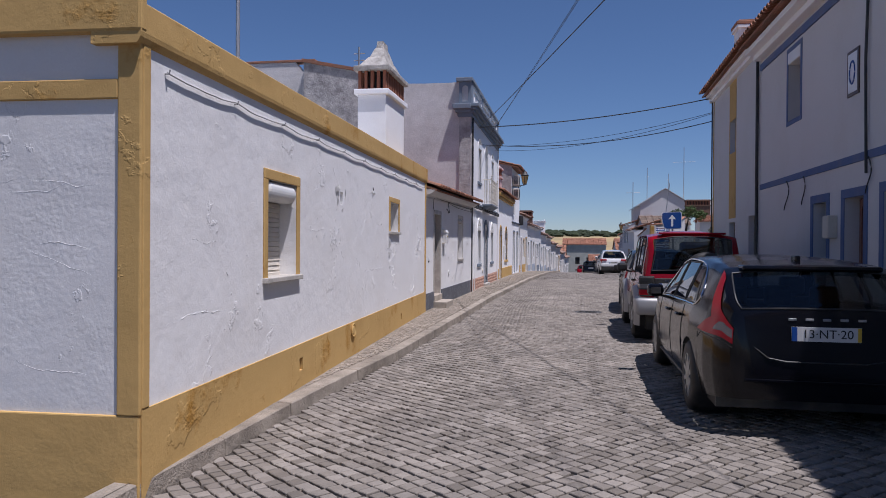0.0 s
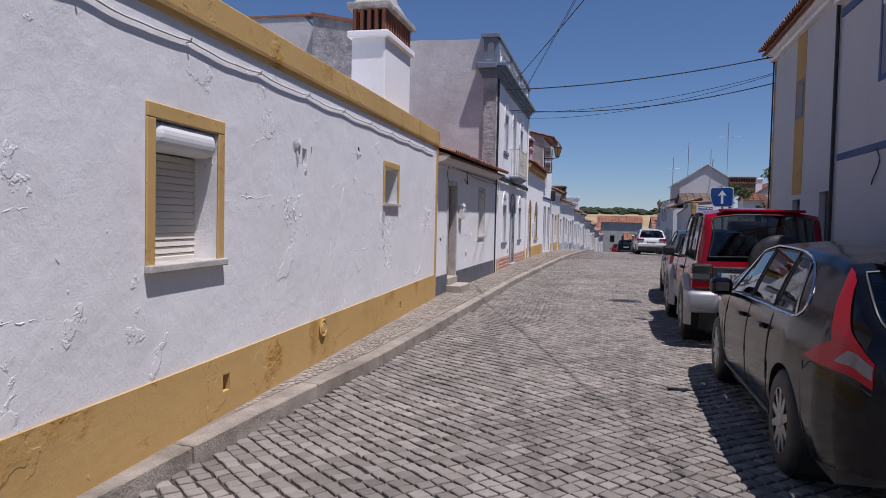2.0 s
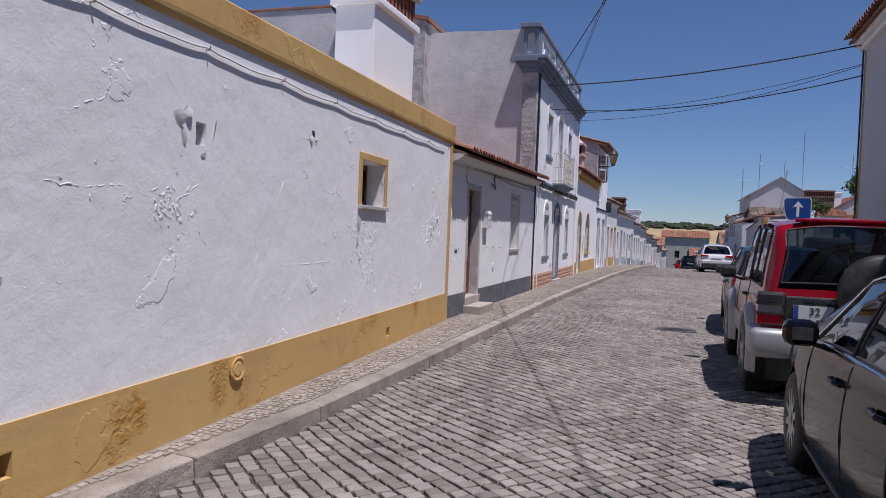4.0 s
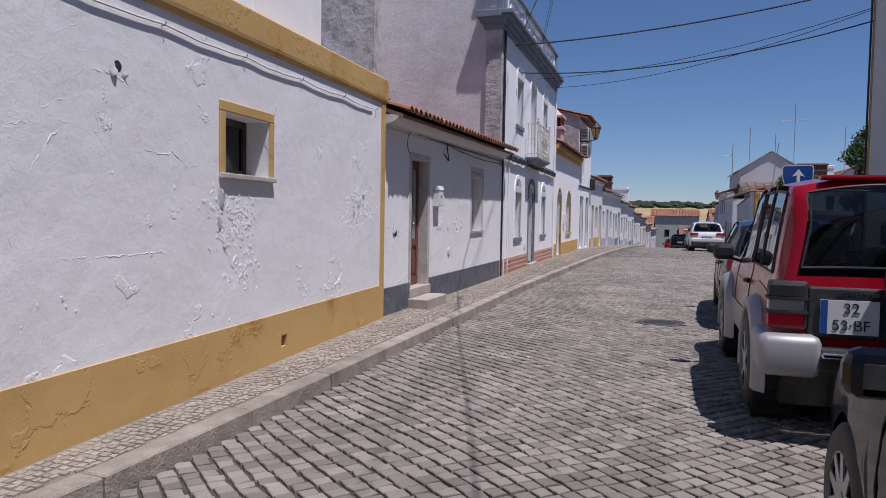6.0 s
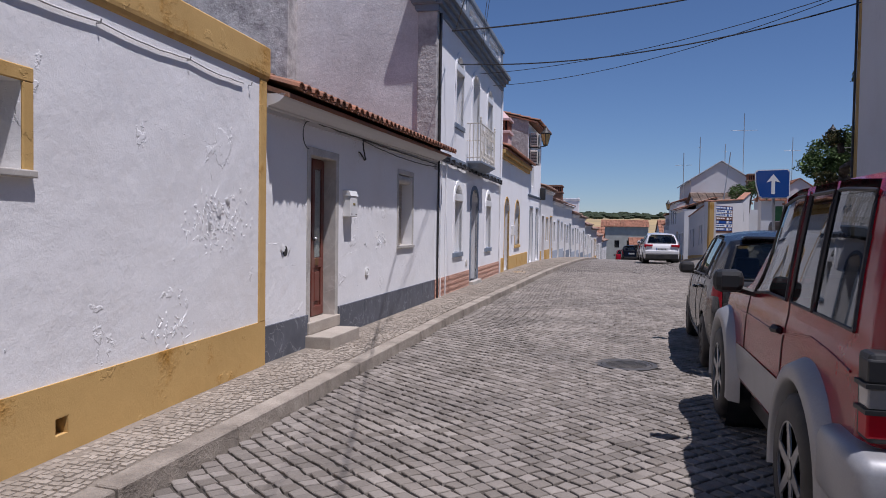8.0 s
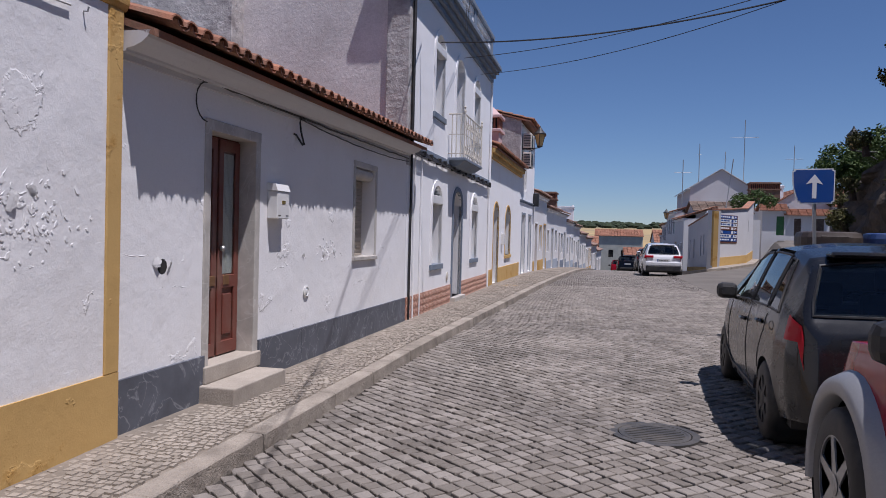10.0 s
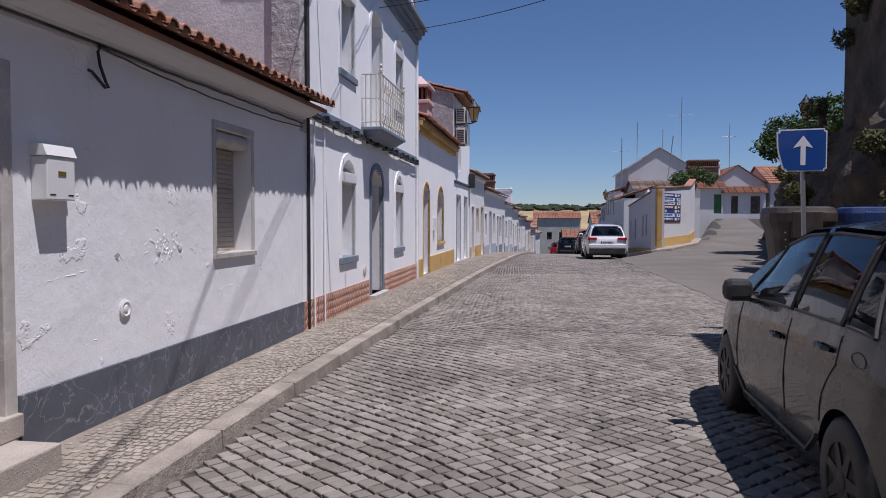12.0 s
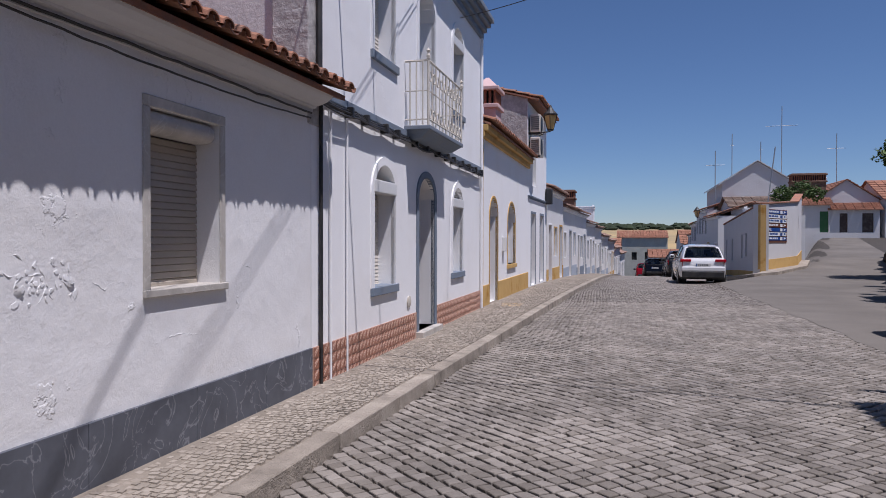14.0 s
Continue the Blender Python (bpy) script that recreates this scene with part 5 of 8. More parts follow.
# direction board
bd = thing("direction_board", FM(1.4, 0.03, 1.6), "blue and white direction board on brown ground with arrows", "sign board")
bm = bmesh.new()
block(bm, FM, 0.43, 2.85, 0.005, 0.02, 1.38, 2.76)
part("panel", bm, M_SIGNBROWN, bd)
for k in range(7):
    z = 2.58 - k * 0.185
    bm = bmesh.new()
    block(bm, FM, 0.52, 2.76, 0.02, 0.034, z, z + 0.15)
    strip = part("strip", bm, M_SIGNWHITE if k in (1, 2, 5) else (M_SIGNBROWN if k == 3 else M_SIGNBLUE), bd)
    bm = bmesh.new()
    block(bm, FM, 2.02, 2.28, 0.034, 0.038, z + 0.015, z + 0.135)
    hexa(bm, [FM(u, d, zz) for d in (0.034, 0.039) for u, zz in ((2.40, z + 0.03), (2.70, z + 0.085), (2.40, z + 0.14), (2.48, z + 0.085))])
    part("pictogram", bm, M_SIGNWHITE if k not in (1, 2, 5) else M_SIGNBLUE, strip)
    if k == 4:
        cu = bpy.data.curves.new("lettering", "FONT")
        cu.body, cu.size, cu.extrude, cu.align_x = "G.N.R.", 0.17, 0.002, "LEFT"
        tx = new("lettering", cu)
        tx.data.materials.append(M_SIGNWHITE)
        tx.parent = strip
        m = Matrix((( FM.u.x, 0, FM.n.x, 0), (FM.u.y, 0, FM.n.y, 0), (0, 1, 0, 0), (0, 0, 0, 1)))
        m.translation = FM(0.58, 0.040, z + 0.02)
        tx.matrix_local = Matrix.Translation(-root_place(bd)) @ m
    else:
        bm = bmesh.new()
        u = 0.58
        rr = random.Random(k)
        while u < 1.75:
            w = rr.uniform(0.10, 0.3)
            block(bm, FM, u, min(1.92, u + w), 0.034, 0.037, z + 0.05, z + 0.12)
            u += w + 0.05
        part("lettering", bm, M_SIGNWHITE if k not in (1, 2, 5) else M_SIGNBLUE, strip)

# pavement at the corner
bm = bmesh.new()
pts = [(3.5, 62.0), (3.7, 50.0), (4.5, 46.3), (5.4, 46.6), (7.4, 50.9), (8.55, 55.6)]
inn = [(5.4, 62.6), (5.0, 50.0), (4.95, 47.6), (5.1, 47.7), (6.9, 51.0), (8.1, 55.6)]
vo = [[bm.verts.new((x, y, ground_z(x, y) + h)) for x, y in pts] for h in (-0.2, 0.12)]
vi = [bm.verts.new((x, y, ground_z(*pts[i]) + 0.13)) for i, (x, y) in enumerate(inn)]
for k in range(5):
    bm.faces.new([vo[0][k], vo[0][k + 1], vo[1][k + 1], vo[1][k]])
    bm.faces.new([vo[1][k], vo[1][k + 1], vi[k + 1], vi[k]])
tagged(part("pavement_corner", bm, M_KERB), "stone pavement round the white corner house", "pavement", kind="structure")

# ---- houses behind ----


def gable_house(x0, x1, y0, y1, z0, zw, zr, label, wall=None, roof=None, axis="y", doors=()):
    """A gabled house whose ridge runs along the axis; doors: (x0, x1, z0, z1, material) on the near wall."""
    e = thing("house", ((x0 + x1) / 2, y0, z0), label, "house")
    # Default wall: weathered limewash, its colour also carrying the shade of grazing light.
    wall, roof = wall or M_WHITEAGEDSHADE, roof or M_ORANGEROOF
    F = Face((x0, y0), (x1, y0))
    xm = (x0 + x1) / 2
    ops = [(d[0] - x0, d[1] - x0, d[2], d[3]) for d in doors]
    bm = wall_mesh(F, 0, x1 - x0, z0 - 2, zw, 0.3, ops)
    part("wall", bm, wall, e)
    bm = bmesh.new()
    xyz_block(bm, x0, x0 + 0.3, y0 + 0.302, y1, z0 - 2, zw)
    xyz_block(bm, x1 - 0.3, x1, y0 + 0.302, y1, z0 - 2, zw)
    xyz_block(bm, x0 + 0.3, x1 - 0.3, y1 - 0.3, y1, z0 - 2, zw)
    part("back_wall", bm, wall, e)
    bm = bmesh.new()
    if axis == "y":
        for ya in (y0, y1 - 0.3):
            v = [bm.verts.new(p) for p in ((x0, ya, zw), (x1, ya, zw), (xm, ya, zr), (x0, ya + 0.3, zw), (x1, ya + 0.3, zw), (xm, ya + 0.3, zr))]
            for f in ((0, 1, 2), (3, 5, 4), (0, 3, 4, 1), (1, 4, 5, 2), (2, 5, 3, 0)):
                bm.faces.new([v[i] for i in f])
            part("gable", bm, wall, e)
            bm = bmesh.new()
        bm.free()
        for s, xe in ((-1, x0), (1, x1)):
            bm = bmesh.new()
            sl = (zr - zw) / (xm - x0)
            a, b = Vector((xe + s * 0.25, 0, zw - 0.25 * sl + 0.03)), Vector((xm, 0, zr + 0.03))
            n = 10
            for k in range(n):
                p, q = a.lerp(b, k / n), a.lerp(b, (k + 1) / n)
                hexa(bm, [Vector((p.x, y0 - 0.15, p.z + 0.02)), Vector((q.x, y0 - 0.15, q.z)), Vector((q.x, y1, q.z)), Vector((p.x, y1, p.z + 0.02)),
                          Vector((p.x, y0 - 0.15, p.z + 0.10)), Vector((q.x, y0 - 0.15, q.z + 0.06)), Vector((q.x, y1, q.z + 0.06)), Vector((p.x, y1, p.z + 0.10))])
            part("roof", bm, roof, e)
    else:
        bm.free()
        ym = (y0 + y1) / 2
        for ya, s in ((y0, -1), (y1, 1)):
            bm = bmesh.new()
            n, m2 = 8, max(4, int((x1 - x0) / 0.5))
            for k in range(n):
                for j in range(m2):
                    f0, f1 = k / n, (k + 1) / n
                    ya0, ya1 = ya + s * 0.3 + (ym - ya - s * 0.3) * f0, ya + s * 0.3 + (ym - ya - s * 0.3) * f1
                    z_0, z_1 = zw - 0.1 + (zr - zw + 0.1) * f0, zw - 0.1 + (zr - zw + 0.1) * f1
                    xa, xb = x0 - 0.2 + (x1 - x0 + 0.4) * j / m2, x0 - 0.2 + (x1 - x0 + 0.4) * (j + 0.93) / m2
                    hexa(bm, [Vector(p) for p in ((xa, ya0, z_0 + 0.03), (xb, ya0, z_0 + 0.03), (xb, ya1, z_1), (xa, ya1, z_1), (xa, ya0, z_0 + 0.12), (xb, ya0, z_0 + 0.12), (xb, ya1, z_1 + 0.07), (xa, ya1, z_1 + 0.07))])
            part("roof", bm, roof, e)
        bm = bmesh.new()
        for xa in (x0, x1 - 0.3):
            v = [bm.verts.new(p) for p in ((xa, y0, zw), (xa, y1, zw), (xa, ym, zr), (xa + 0.3, y0, zw), (xa + 0.3, y1, zw), (xa + 0.3, ym, zr))]
            for f in ((0, 1, 2), (3, 5, 4), (0, 3, 4, 1), (1, 4, 5, 2), (2, 5, 3, 0)):
                bm.faces.new([v[i] for i in f])
            part("gable", bm, wall, e)
            bm = bmesh.new()
        bm.free()
    for d in doors:
        bm = bmesh.new()
        xyz_block(bm, d[0], d[1], y0 + 0.15, y0 + 0.2, d[2], d[3])
        part("door" if d[3] - d[2] > 1.5 else "window", bm, d[4], e)
    return e


M_GREEN = plain("green paint", (0.03, 0.13, 0.035), 0.5)
gz = 2.05
gable_house(13.4, 17.8, 76, 84, gz, 4.5, 6.0, "white gabled house with orange tile roof and small window", doors=((14.2, 14.65, 3.95, 4.49, M_DARK),))
gable_house(14.12, 17.4, 74.5, 75.9, gz, 3.75, 4.2, "low white annexe with dark doors and tile edge", axis="x", doors=((14.75, 15.3, gz, 3.45, M_DARKWOOD), (16.25, 17.0, gz, 3.45, M_DARKWOOD)))
gable_house(12.3, 14.1, 74.4, 75.9, gz, 4.1, 4.6, "white house with green door and tile roof", axis="x", doors=((13.4, 14.0, gz, 3.6, M_GREEN),))
gable_house(17.9, 23.5, 75, 83, gz, 4.5, 6.1, "white house with orange tile roof", axis="x", doors=((18.4, 19.1, gz, 4.0, M_BLUEGREY),))
chimney((14.1, 77.2, 4.6), 0.6, 0.6, 1.5, "slim white chimney pot", cap="flat", slotted=False)
gable_house(6.3, 11.0, 71.5, 82, 0.5, 5.6, 7.1, "large pale gabled house above the roofs", wall=M_WHITEAGEDSHADE, roof=M_CEMENT)
gable_house(6.0, 9.6, 64.5, 70, 0.0, 3.6, 4.3, "low white house with old tile roof", axis="x", roof=M_OLDROOF)
gable_house(8.7, 10.5, 69, 73, 0.5, 3.6, 4.2, "white house with old tile roof", axis="x", roof=M_OLDROOF)
chimney((10.8, 66.5, 4.4), 2.0, 0.9, 0.75, "broad dark chimney with brick lattice", cap="flat", wall_mat=M_BRICKW)
chimney((7.4, 62.8, 2.6), 1.7, 0.8, 0.6, "white tank house with crenellated top", cap="crenel", slotted=False)
for x, y, z, h, t, w in ((5.2, 66, 3.9, 3.4, 0, 1.2), (7.0, 72, 6.1, 3.1, 0, 0.3), (6.9, 58, 2.6, 3.9, 0.45, 0.0), (9.1, 73, 6.5, 2.2, 0, 0.25), (10.7, 74, 6.2, 5.2, 0, 2.2), (15.4, 78, 5.6, 4.2, 0, 1.4)):
    aerial((x, y, z), h, tilt=t, bars=(0.72,) if w else (), width=max(0.2, w))
# terrace down the far side of the street
for k, (a, b, h, up) in enumerate(((64, 70, 3.9, False), (70, 77, 4.9, True), (77, 85, 4.6, True), (85, 94, 4.4, True), (94, 104, 4.3, True))):
    xa, xb = lerp_table([(62, 5.2), (80, 5.0), (104, 6.2)], a), lerp_table([(62, 5.2), (80, 5.0), (104, 6.2)], b)
    row_house(Face((xb, b), (xa, a)), street_z((a + b) / 2) + 0.1, h, M_OCHRE if k == 0 else M_BLUEGREY, 40 + k, upper=up, group="terrace houses", label="white terrace house with dark windows and tile eave")
lantern(Face((5.0, 70), (5.1, 69)), 0.2, 3.0, "black street lantern on the terrace", 0.6)
# the cross building and roofs at the foot of the hill
gz2 = street_z(150)
gable_house(-2.2, 6.6, 152, 162, gz2, 1.9, 3.2, "long greenish house with broad orange roof", wall=rough_surface("green grey render", (0.60, 0.60, 0.52), (0.48, 0.48, 0.42), 1.0, 0.9, 10, 0.004), axis="x", doors=((0.3, 1.2, -2.2, -0.8, M_DARK), (2.6, 3.5, -2.2, -0.8, M_DARK), (4.7, 5.6, -2.2, -0.8, M_DARK)))
gable_house(2.6, 6.6, 118, 130, -5.4, -0.9, 0.1, "white house with orange roof down the street", axis="x", doors=((3.2, 3.8, -2.2, -1.2, M_DARK), (4.8, 5.4, -2.2, -1.2, M_DARK)))
gable_house(-9, -1.5, 126, 140, -6, -0.2, 1.7, "white house with orange roof in the valley", axis="x")
gable_house(7.5, 15, 130, 142, -6, 1.0, 3.0, "white house with orange roof behind the terrace", axis="x")
gable_house(-16, -8, 105, 118, -4, 1.2, 2.6, "white house with orange roof behind the row", axis="x")

# ---- sky line of the far hill: one belt of woods ----
rw = random.Random(8)
bm = bmesh.new()
for k in range(900):
    a = rw.uniform(-0.55, 0.75)
    r = rw.uniform(1480, 1900)
    x, y = math.sin(a) * r, math.cos(a) * r
    z = ground_z(x, y)
    s = rw.uniform(5, 10)
    vs = []
    for j in range(3):
        ring = [bm.verts.new((x + math.cos(2 * math.pi * i / 6 + j) * s * (1.1, 1.25, 0.5)[j] * rw.uniform(0.7, 1.2), y + math.sin(2 * math.pi * i / 6 + j) * s * (1.1, 1.25, 0.5)[j], z + (0, 0.55, 1.05)[j] * s * rw.uniform(0.85, 1.1))) for i in range(6)]
        vs.append(ring)
    for p, q in zip(vs, vs[1:]):
        for i in range(6):
            bm.faces.new([p[i], p[(i + 1) % 6], q[(i + 1) % 6], q[i]])
    bm.faces.new(vs[-1])
woods = part("far_woods", bm, rough_surface("far oak woods", (0.045, 0.06, 0.03), (0.03, 0.04, 0.022), 0.05, 0.95, 0.3, 0.1))
tagged(woods, "dark oak woods along the far hill", "woods", kind="stuff")

# ---- parked cars ----
M_CARBLACK = plain("black car paint", (0.004, 0.004, 0.006), 0.12, coat=0.0, vary=0.04, bump=0, dust=0.0)
M_CARGREY = plain("dark grey car paint", (0.010, 0.010, 0.011), 0.25, coat=0.3, vary=0.06, bump=0, dust=0.25)
M_CARRED = plain("red car paint", (0.25, 0.003, 0.010), 0.16, coat=0.15, vary=0.06, bump=0, dust=0.1)
M_CARWHITE = plain("white car paint", (0.72, 0.72, 0.72), 0.25, coat=1.0, vary=0.05, bump=0)
M_SILVER = plain("silver lower paint", (0.34, 0.34, 0.345), 0.45, metal=0.35, coat=0.15, vary=0.12, bump=0)
M_TRIM = plain("black plastic trim", (0.016, 0.016, 0.017), 0.5, vary=0.15)
M_CHROME = plain("chrome", (0.75, 0.75, 0.76), 0.12, metal=1.0, vary=0.04, bump=0)
M_ALLOY = plain("alloy wheel", (0.42, 0.42, 0.42), 0.32, metal=0.75, vary=0.12)
M_REDLENS = plain("red lamp lens", (0.42, 0.002, 0.012), 0.35, coat=0.0, vary=0.05, bump=0, dust=0.0)
M_CLEARLENS = plain("clear lamp lens", (0.30, 0.29, 0.28), 0.15, coat=1.0, vary=0.1, bump=0)
M_GREYLENS = plain("grey lamp lens", (0.15, 0.12, 0.12), 0.2, coat=0.6, vary=0.2, bump=0)
M_SEAT = plain("dark seat cloth", (0.03, 0.03, 0.032), 0.9)
M_PLATE = plain("number plate", (0.60, 0.60, 0.59), 0.4, vary=0.05, bump=0)
for m in (M_CARBLACK, M_REDLENS, M_CARRED):
    for nd in m.node_tree.nodes:
        if nd.type == "BSDF_PRINCIPLED":
            nd.inputs["Specular IOR Level"].default_value = 0.32
M_PLATEY = plain("plate yellow", (0.65, 0.42, 0.03), 0.4, vary=0.05, bump=0)


class Car:
    """A car body as one skin: y runs from the tail forwards, s from the sill over the roof edge to the middle."""

    def __init__(self, length, half, top, belt, wide, sill, arches, radius, tumble=0.22):
        self.length, self.half, self.top, self.belt_t, self.wide, self.sill, self.arches, self.radius, self.tumble = length, half, top, belt, wide, sill, arches, radius, tumble

    def z_lo(self, y):
        z = lerp_table(self.sill, y)
        for a, r in self.arches:
            if abs(y - a) < r:
                z = max(z, self.radius - 0.02 + math.sqrt(r * r - (y - a) ** 2))
        return z

    def at(self, y, s, side=-1, off=0.0):
        zt = lerp_table(self.top, y)
        zb = min(lerp_table(self.belt_t, y), zt - 0.015)
        W = self.half * lerp_table(self.wide, y)
        lo = min(self.z_lo(y), zb - 0.01)
        full = max(0.0, min(1.0, (zt - zb) / 0.45))
        rw = W * (0.955 - self.tumble * full)
        edge = zb + (zt - zb) * 0.90
        if s <= 0.5:
            t = s / 0.5
            z = lo + (zb - lo) * t
            h = (z - 0.18) / max(0.05, zb - 0.18)
            x = W * lerp_table([(0, 0.93), (0.3, 0.985), (0.55, 1.0), (0.82, 0.985), (0.95, 0.962), (1.0, 0.95)], h)
        elif s <= 0.8:
            t = (s - 0.5) / 0.3
            z = zb + (edge - zb) * t
            x = W * 0.95 + (rw - W * 0.95) * (t ** 1.25)
        else:
            t = (s - 0.8) / 0.2
            x = rw * (1 - t)
            z = edge + (zt - edge) * math.sin(min(1, t * 1.25) * math.pi / 2)
        return Vector((side * x, y, z))

    def normal(self, y, s, side):
        e = 0.01
        a = self.at(min(self.length, y + e), s, side) - self.at(max(0, y - e), s, side)
        b = self.at(y, min(1, s + e), side) - self.at(y, max(0, s - e), side)
        n = a.cross(b)
        n = n.normalized() if n.length > 1e-9 else Vector((side, 0, 0))
        c = Vector((0, self.length / 2, 0.6))
        if n.dot(self.at(y, s, side) - c) < 0:
            n = -n
        return n

    def skin(self, holes):
        bm = bmesh.new()
        ys = sorted({round(self.length * k / 110, 4) for k in range(111)} | {round(y, 4) for y, _ in self.top})
        ss = [0, 0.06, 0.14, 0.22, 0.3, 0.38, 0.44, 0.48, 0.5, 0.53, 0.58, 0.64, 0.7, 0.76, 0.8, 0.82, 0.85, 0.89, 0.94, 1.0]
        for side in (-1, 1):
            V = [[bm.verts.new(self.at(y, s, side)) for s in ss] for y in ys]
            for i in range(len(ys) - 1):
                for j in range(len(ss) - 1):
                    ym, sm = (ys[i] + ys[i + 1]) / 2, (ss[j] + ss[j + 1]) / 2
                    if any(inside(h, ym, sm) for h in holes):
                        continue
                    bm.faces.new([V[i][j], V[i + 1][j], V[i + 1][j + 1], V[i][j + 1]])
        for y in (0.0, self.length):
            ring = [bm.verts.new(self.at(y, s, -1)) for s in ss] + [bm.verts.new(self.at(y, s, 1)) for s in reversed(ss[:-1])]
            bm.faces.new(ring)
        bmesh.ops.remove_doubles(bm, verts=bm.verts[:], dist=0.0008)
        return bm

    def patch(self, h, sides=(-1, 1), off=0.004, ny=14, ns=8):
        """A panel lying on the skin over the region h = (s0, s1, y0 at s0, y1 at s0, y0 at s1, y1 at s1)."""
        bm = bmesh.new()
        s0, s1, a0, b0, a1, b1 = h
        for side in sides:
            V = []
            for i in range(ny + 1):
                rowv = []
                for j in range(ns + 1):
                    t = j / ns
                    s = s0 + (s1 - s0) * t
                    y = (a0 + (a1 - a0) * t) * (1 - i / ny) + (b0 + (b1 - b0) * t) * (i / ny)
                    rowv.append(bm.verts.new(self.at(y, s, side) + self.normal(y, s, side) * off))
                V.append(rowv)
            for i in range(ny):
                for j in range(ns):
                    bm.faces.new([V[i][j], V[i + 1][j], V[i + 1][j + 1], V[i][j + 1]])
        bmesh.ops.remove_doubles(bm, verts=bm.verts[:], dist=0.0005)
        return bm

    def line(self, pts, side, r=0.006, off=0.003):
        """A seam or moulding along points (y, s) of the skin."""
        out = []
        for (ya, sa), (yb, sb) in zip(pts, pts[1:]):
            for k in range(8):
                y, s = ya + (yb - ya) * k / 8, sa + (sb - sa) * k / 8
                out.append(self.at(y, s, side) + self.normal(y, s, side) * off)
        y, s = pts[-1]
        out.append(self.at(y, s, side) + self.normal(y, s, side) * off)
        return tube(out, r, 5)


def inside(h, y, s):
    s0, s1, a0, b0, a1, b1 = h
    if not s0 <= s <= s1:
        return False
    t = (s - s0) / (s1 - s0)
    return a0 + (a1 - a0) * t <= y <= b0 + (b1 - b0) * t


def put_wheel(parent, x, y, r, width, side, rim_mat, spokes=5):
    """One road wheel: tyre, rim and spokes; side -1 faces -x."""
    w = width / 2
    t = lathe([(r * 0.62, -w), (r * 0.88, -w), (r * 0.97, -w * 0.8), (r, -w * 0.45), (r, w * 0.45), (r * 0.97, w * 0.8), (r * 0.88, w), (r * 0.62, w)], 32, "x", (x, y, r), caps=False)
    wheel = part("wheel", t, M_BLACK, parent, "black tyre", smooth=True)
    o = side * w
    bm = lathe([(0.0, o * 0.45), (r * 0.58, o * 0.45), (r * 0.66, o * 0.9), (r * 0.66, o * 0.96), (r * 0.61, o * 0.96), (r * 0.55, o * 0.55), (0.0, o * 0.5)], 28, "x", (x, y, r))
    part("rim", bm, M_TRIM, wheel)
    for k in range(spokes):
        a = 2 * math.pi * k / spokes + 0.3
        bm = bmesh.new()
        c, s = math.cos(a), math.sin(a)
        pt = lambda rr, tt, d: Vector((x + d, y + c * rr - s * tt, r + s * rr + c * tt))
        hexa(bm, [pt(0.02, -0.035, o * 0.55), pt(r * 0.62, -0.022, o * 0.62), pt(r * 0.62, 0.022, o * 0.62), pt(0.02, 0.035, o * 0.55), pt(0.02, -0.035, o * 0.95), pt(r * 0.62, -0.020, o * 0.98), pt(r * 0.62, 0.020, o * 0.98), pt(0.02, 0.035, o * 0.95)])
        part("spoke", bm, rim_mat, wheel)
    part("rim_ring", lathe([(r * 0.60, o * 0.90), (r * 0.60, o * 0.99), (r * 0.655, o * 0.99), (r * 0.655, o * 0.90)], 28, "x", (x, y, r)), rim_mat, wheel)
    part("hub_cap", lathe([(0.0, o * 0.9), (0.05, o * 0.98), (0.03, o * 1.03), (0, o * 1.04)], 14, "x", (x, y, r)), rim_mat, wheel)
    return wheel


def mirror(parent, c, side, mat):
    bm = bmesh.new()
    xyz_block(bm, c[0] - 0.10, c[0] + 0.095, c[1] - 0.05, c[1] + 0.08, c[2] - 0.075, c[2] + 0.08, 0.05)
    m = part("door_mirror", bm, mat, parent)
    part("mirror_arm", tube([Vector(c) + Vector((-side * 0.06, 0.02, -0.05)), Vector(c) + Vector((-side * 0.20, 0.05, -0.09))], 0.025, 6), M_TRIM, m)
    # Black trim colour stands in for the dark reflection in the glass.
    bm = bmesh.new()
    xyz_block(bm, c[0] - 0.055, c[0] + 0.055, c[1] - 0.054, c[1] - 0.050, c[2] - 0.035, c[2] + 0.04)
    part("mirror_glass", bm, M_TRIM, m)


def words(parent, text, size, place, mat, thick=0.001):
    """Lettering that faces the tail side."""
    cu = bpy.data.curves.new("lettering", "FONT")
    cu.body, cu.size, cu.extrude, cu.align_x, cu.align_y = text, size, thick, "CENTER", "CENTER"
    cu.materials.append(mat)
    o = new("lettering", cu)
    o.parent = parent
    o.matrix_local = pose(*place, 90, 0, 0)
    return o


def number_plate(parent, c, w, h, lines, size):
    bm = bmesh.new()
    xyz_block(bm, c[0] - w / 2, c[0] + w / 2, c[1], c[1] + 0.012, c[2] - h / 2, c[2] + h / 2)
    p = part("number_plate", bm, M_PLATE, parent, "white number plate with blue strip")
    bm = bmesh.new()
    xyz_block(bm, c[0] - w / 2, c[0] - w / 2 + 0.042, c[1] - 0.002, c[1] - 0.0005, c[2] - h / 2, c[2] + h / 2)
    part("blue_strip", bm, M_SIGNBLUE, p)
    for k, t in enumerate(lines):
        words(p, t, size, (c[0] + 0.01, c[1] - 0.003, c[2] + h * (0.25 - 0.5 * k) * (1 if len(lines) > 1 else 0)), M_TRIM)
    return p


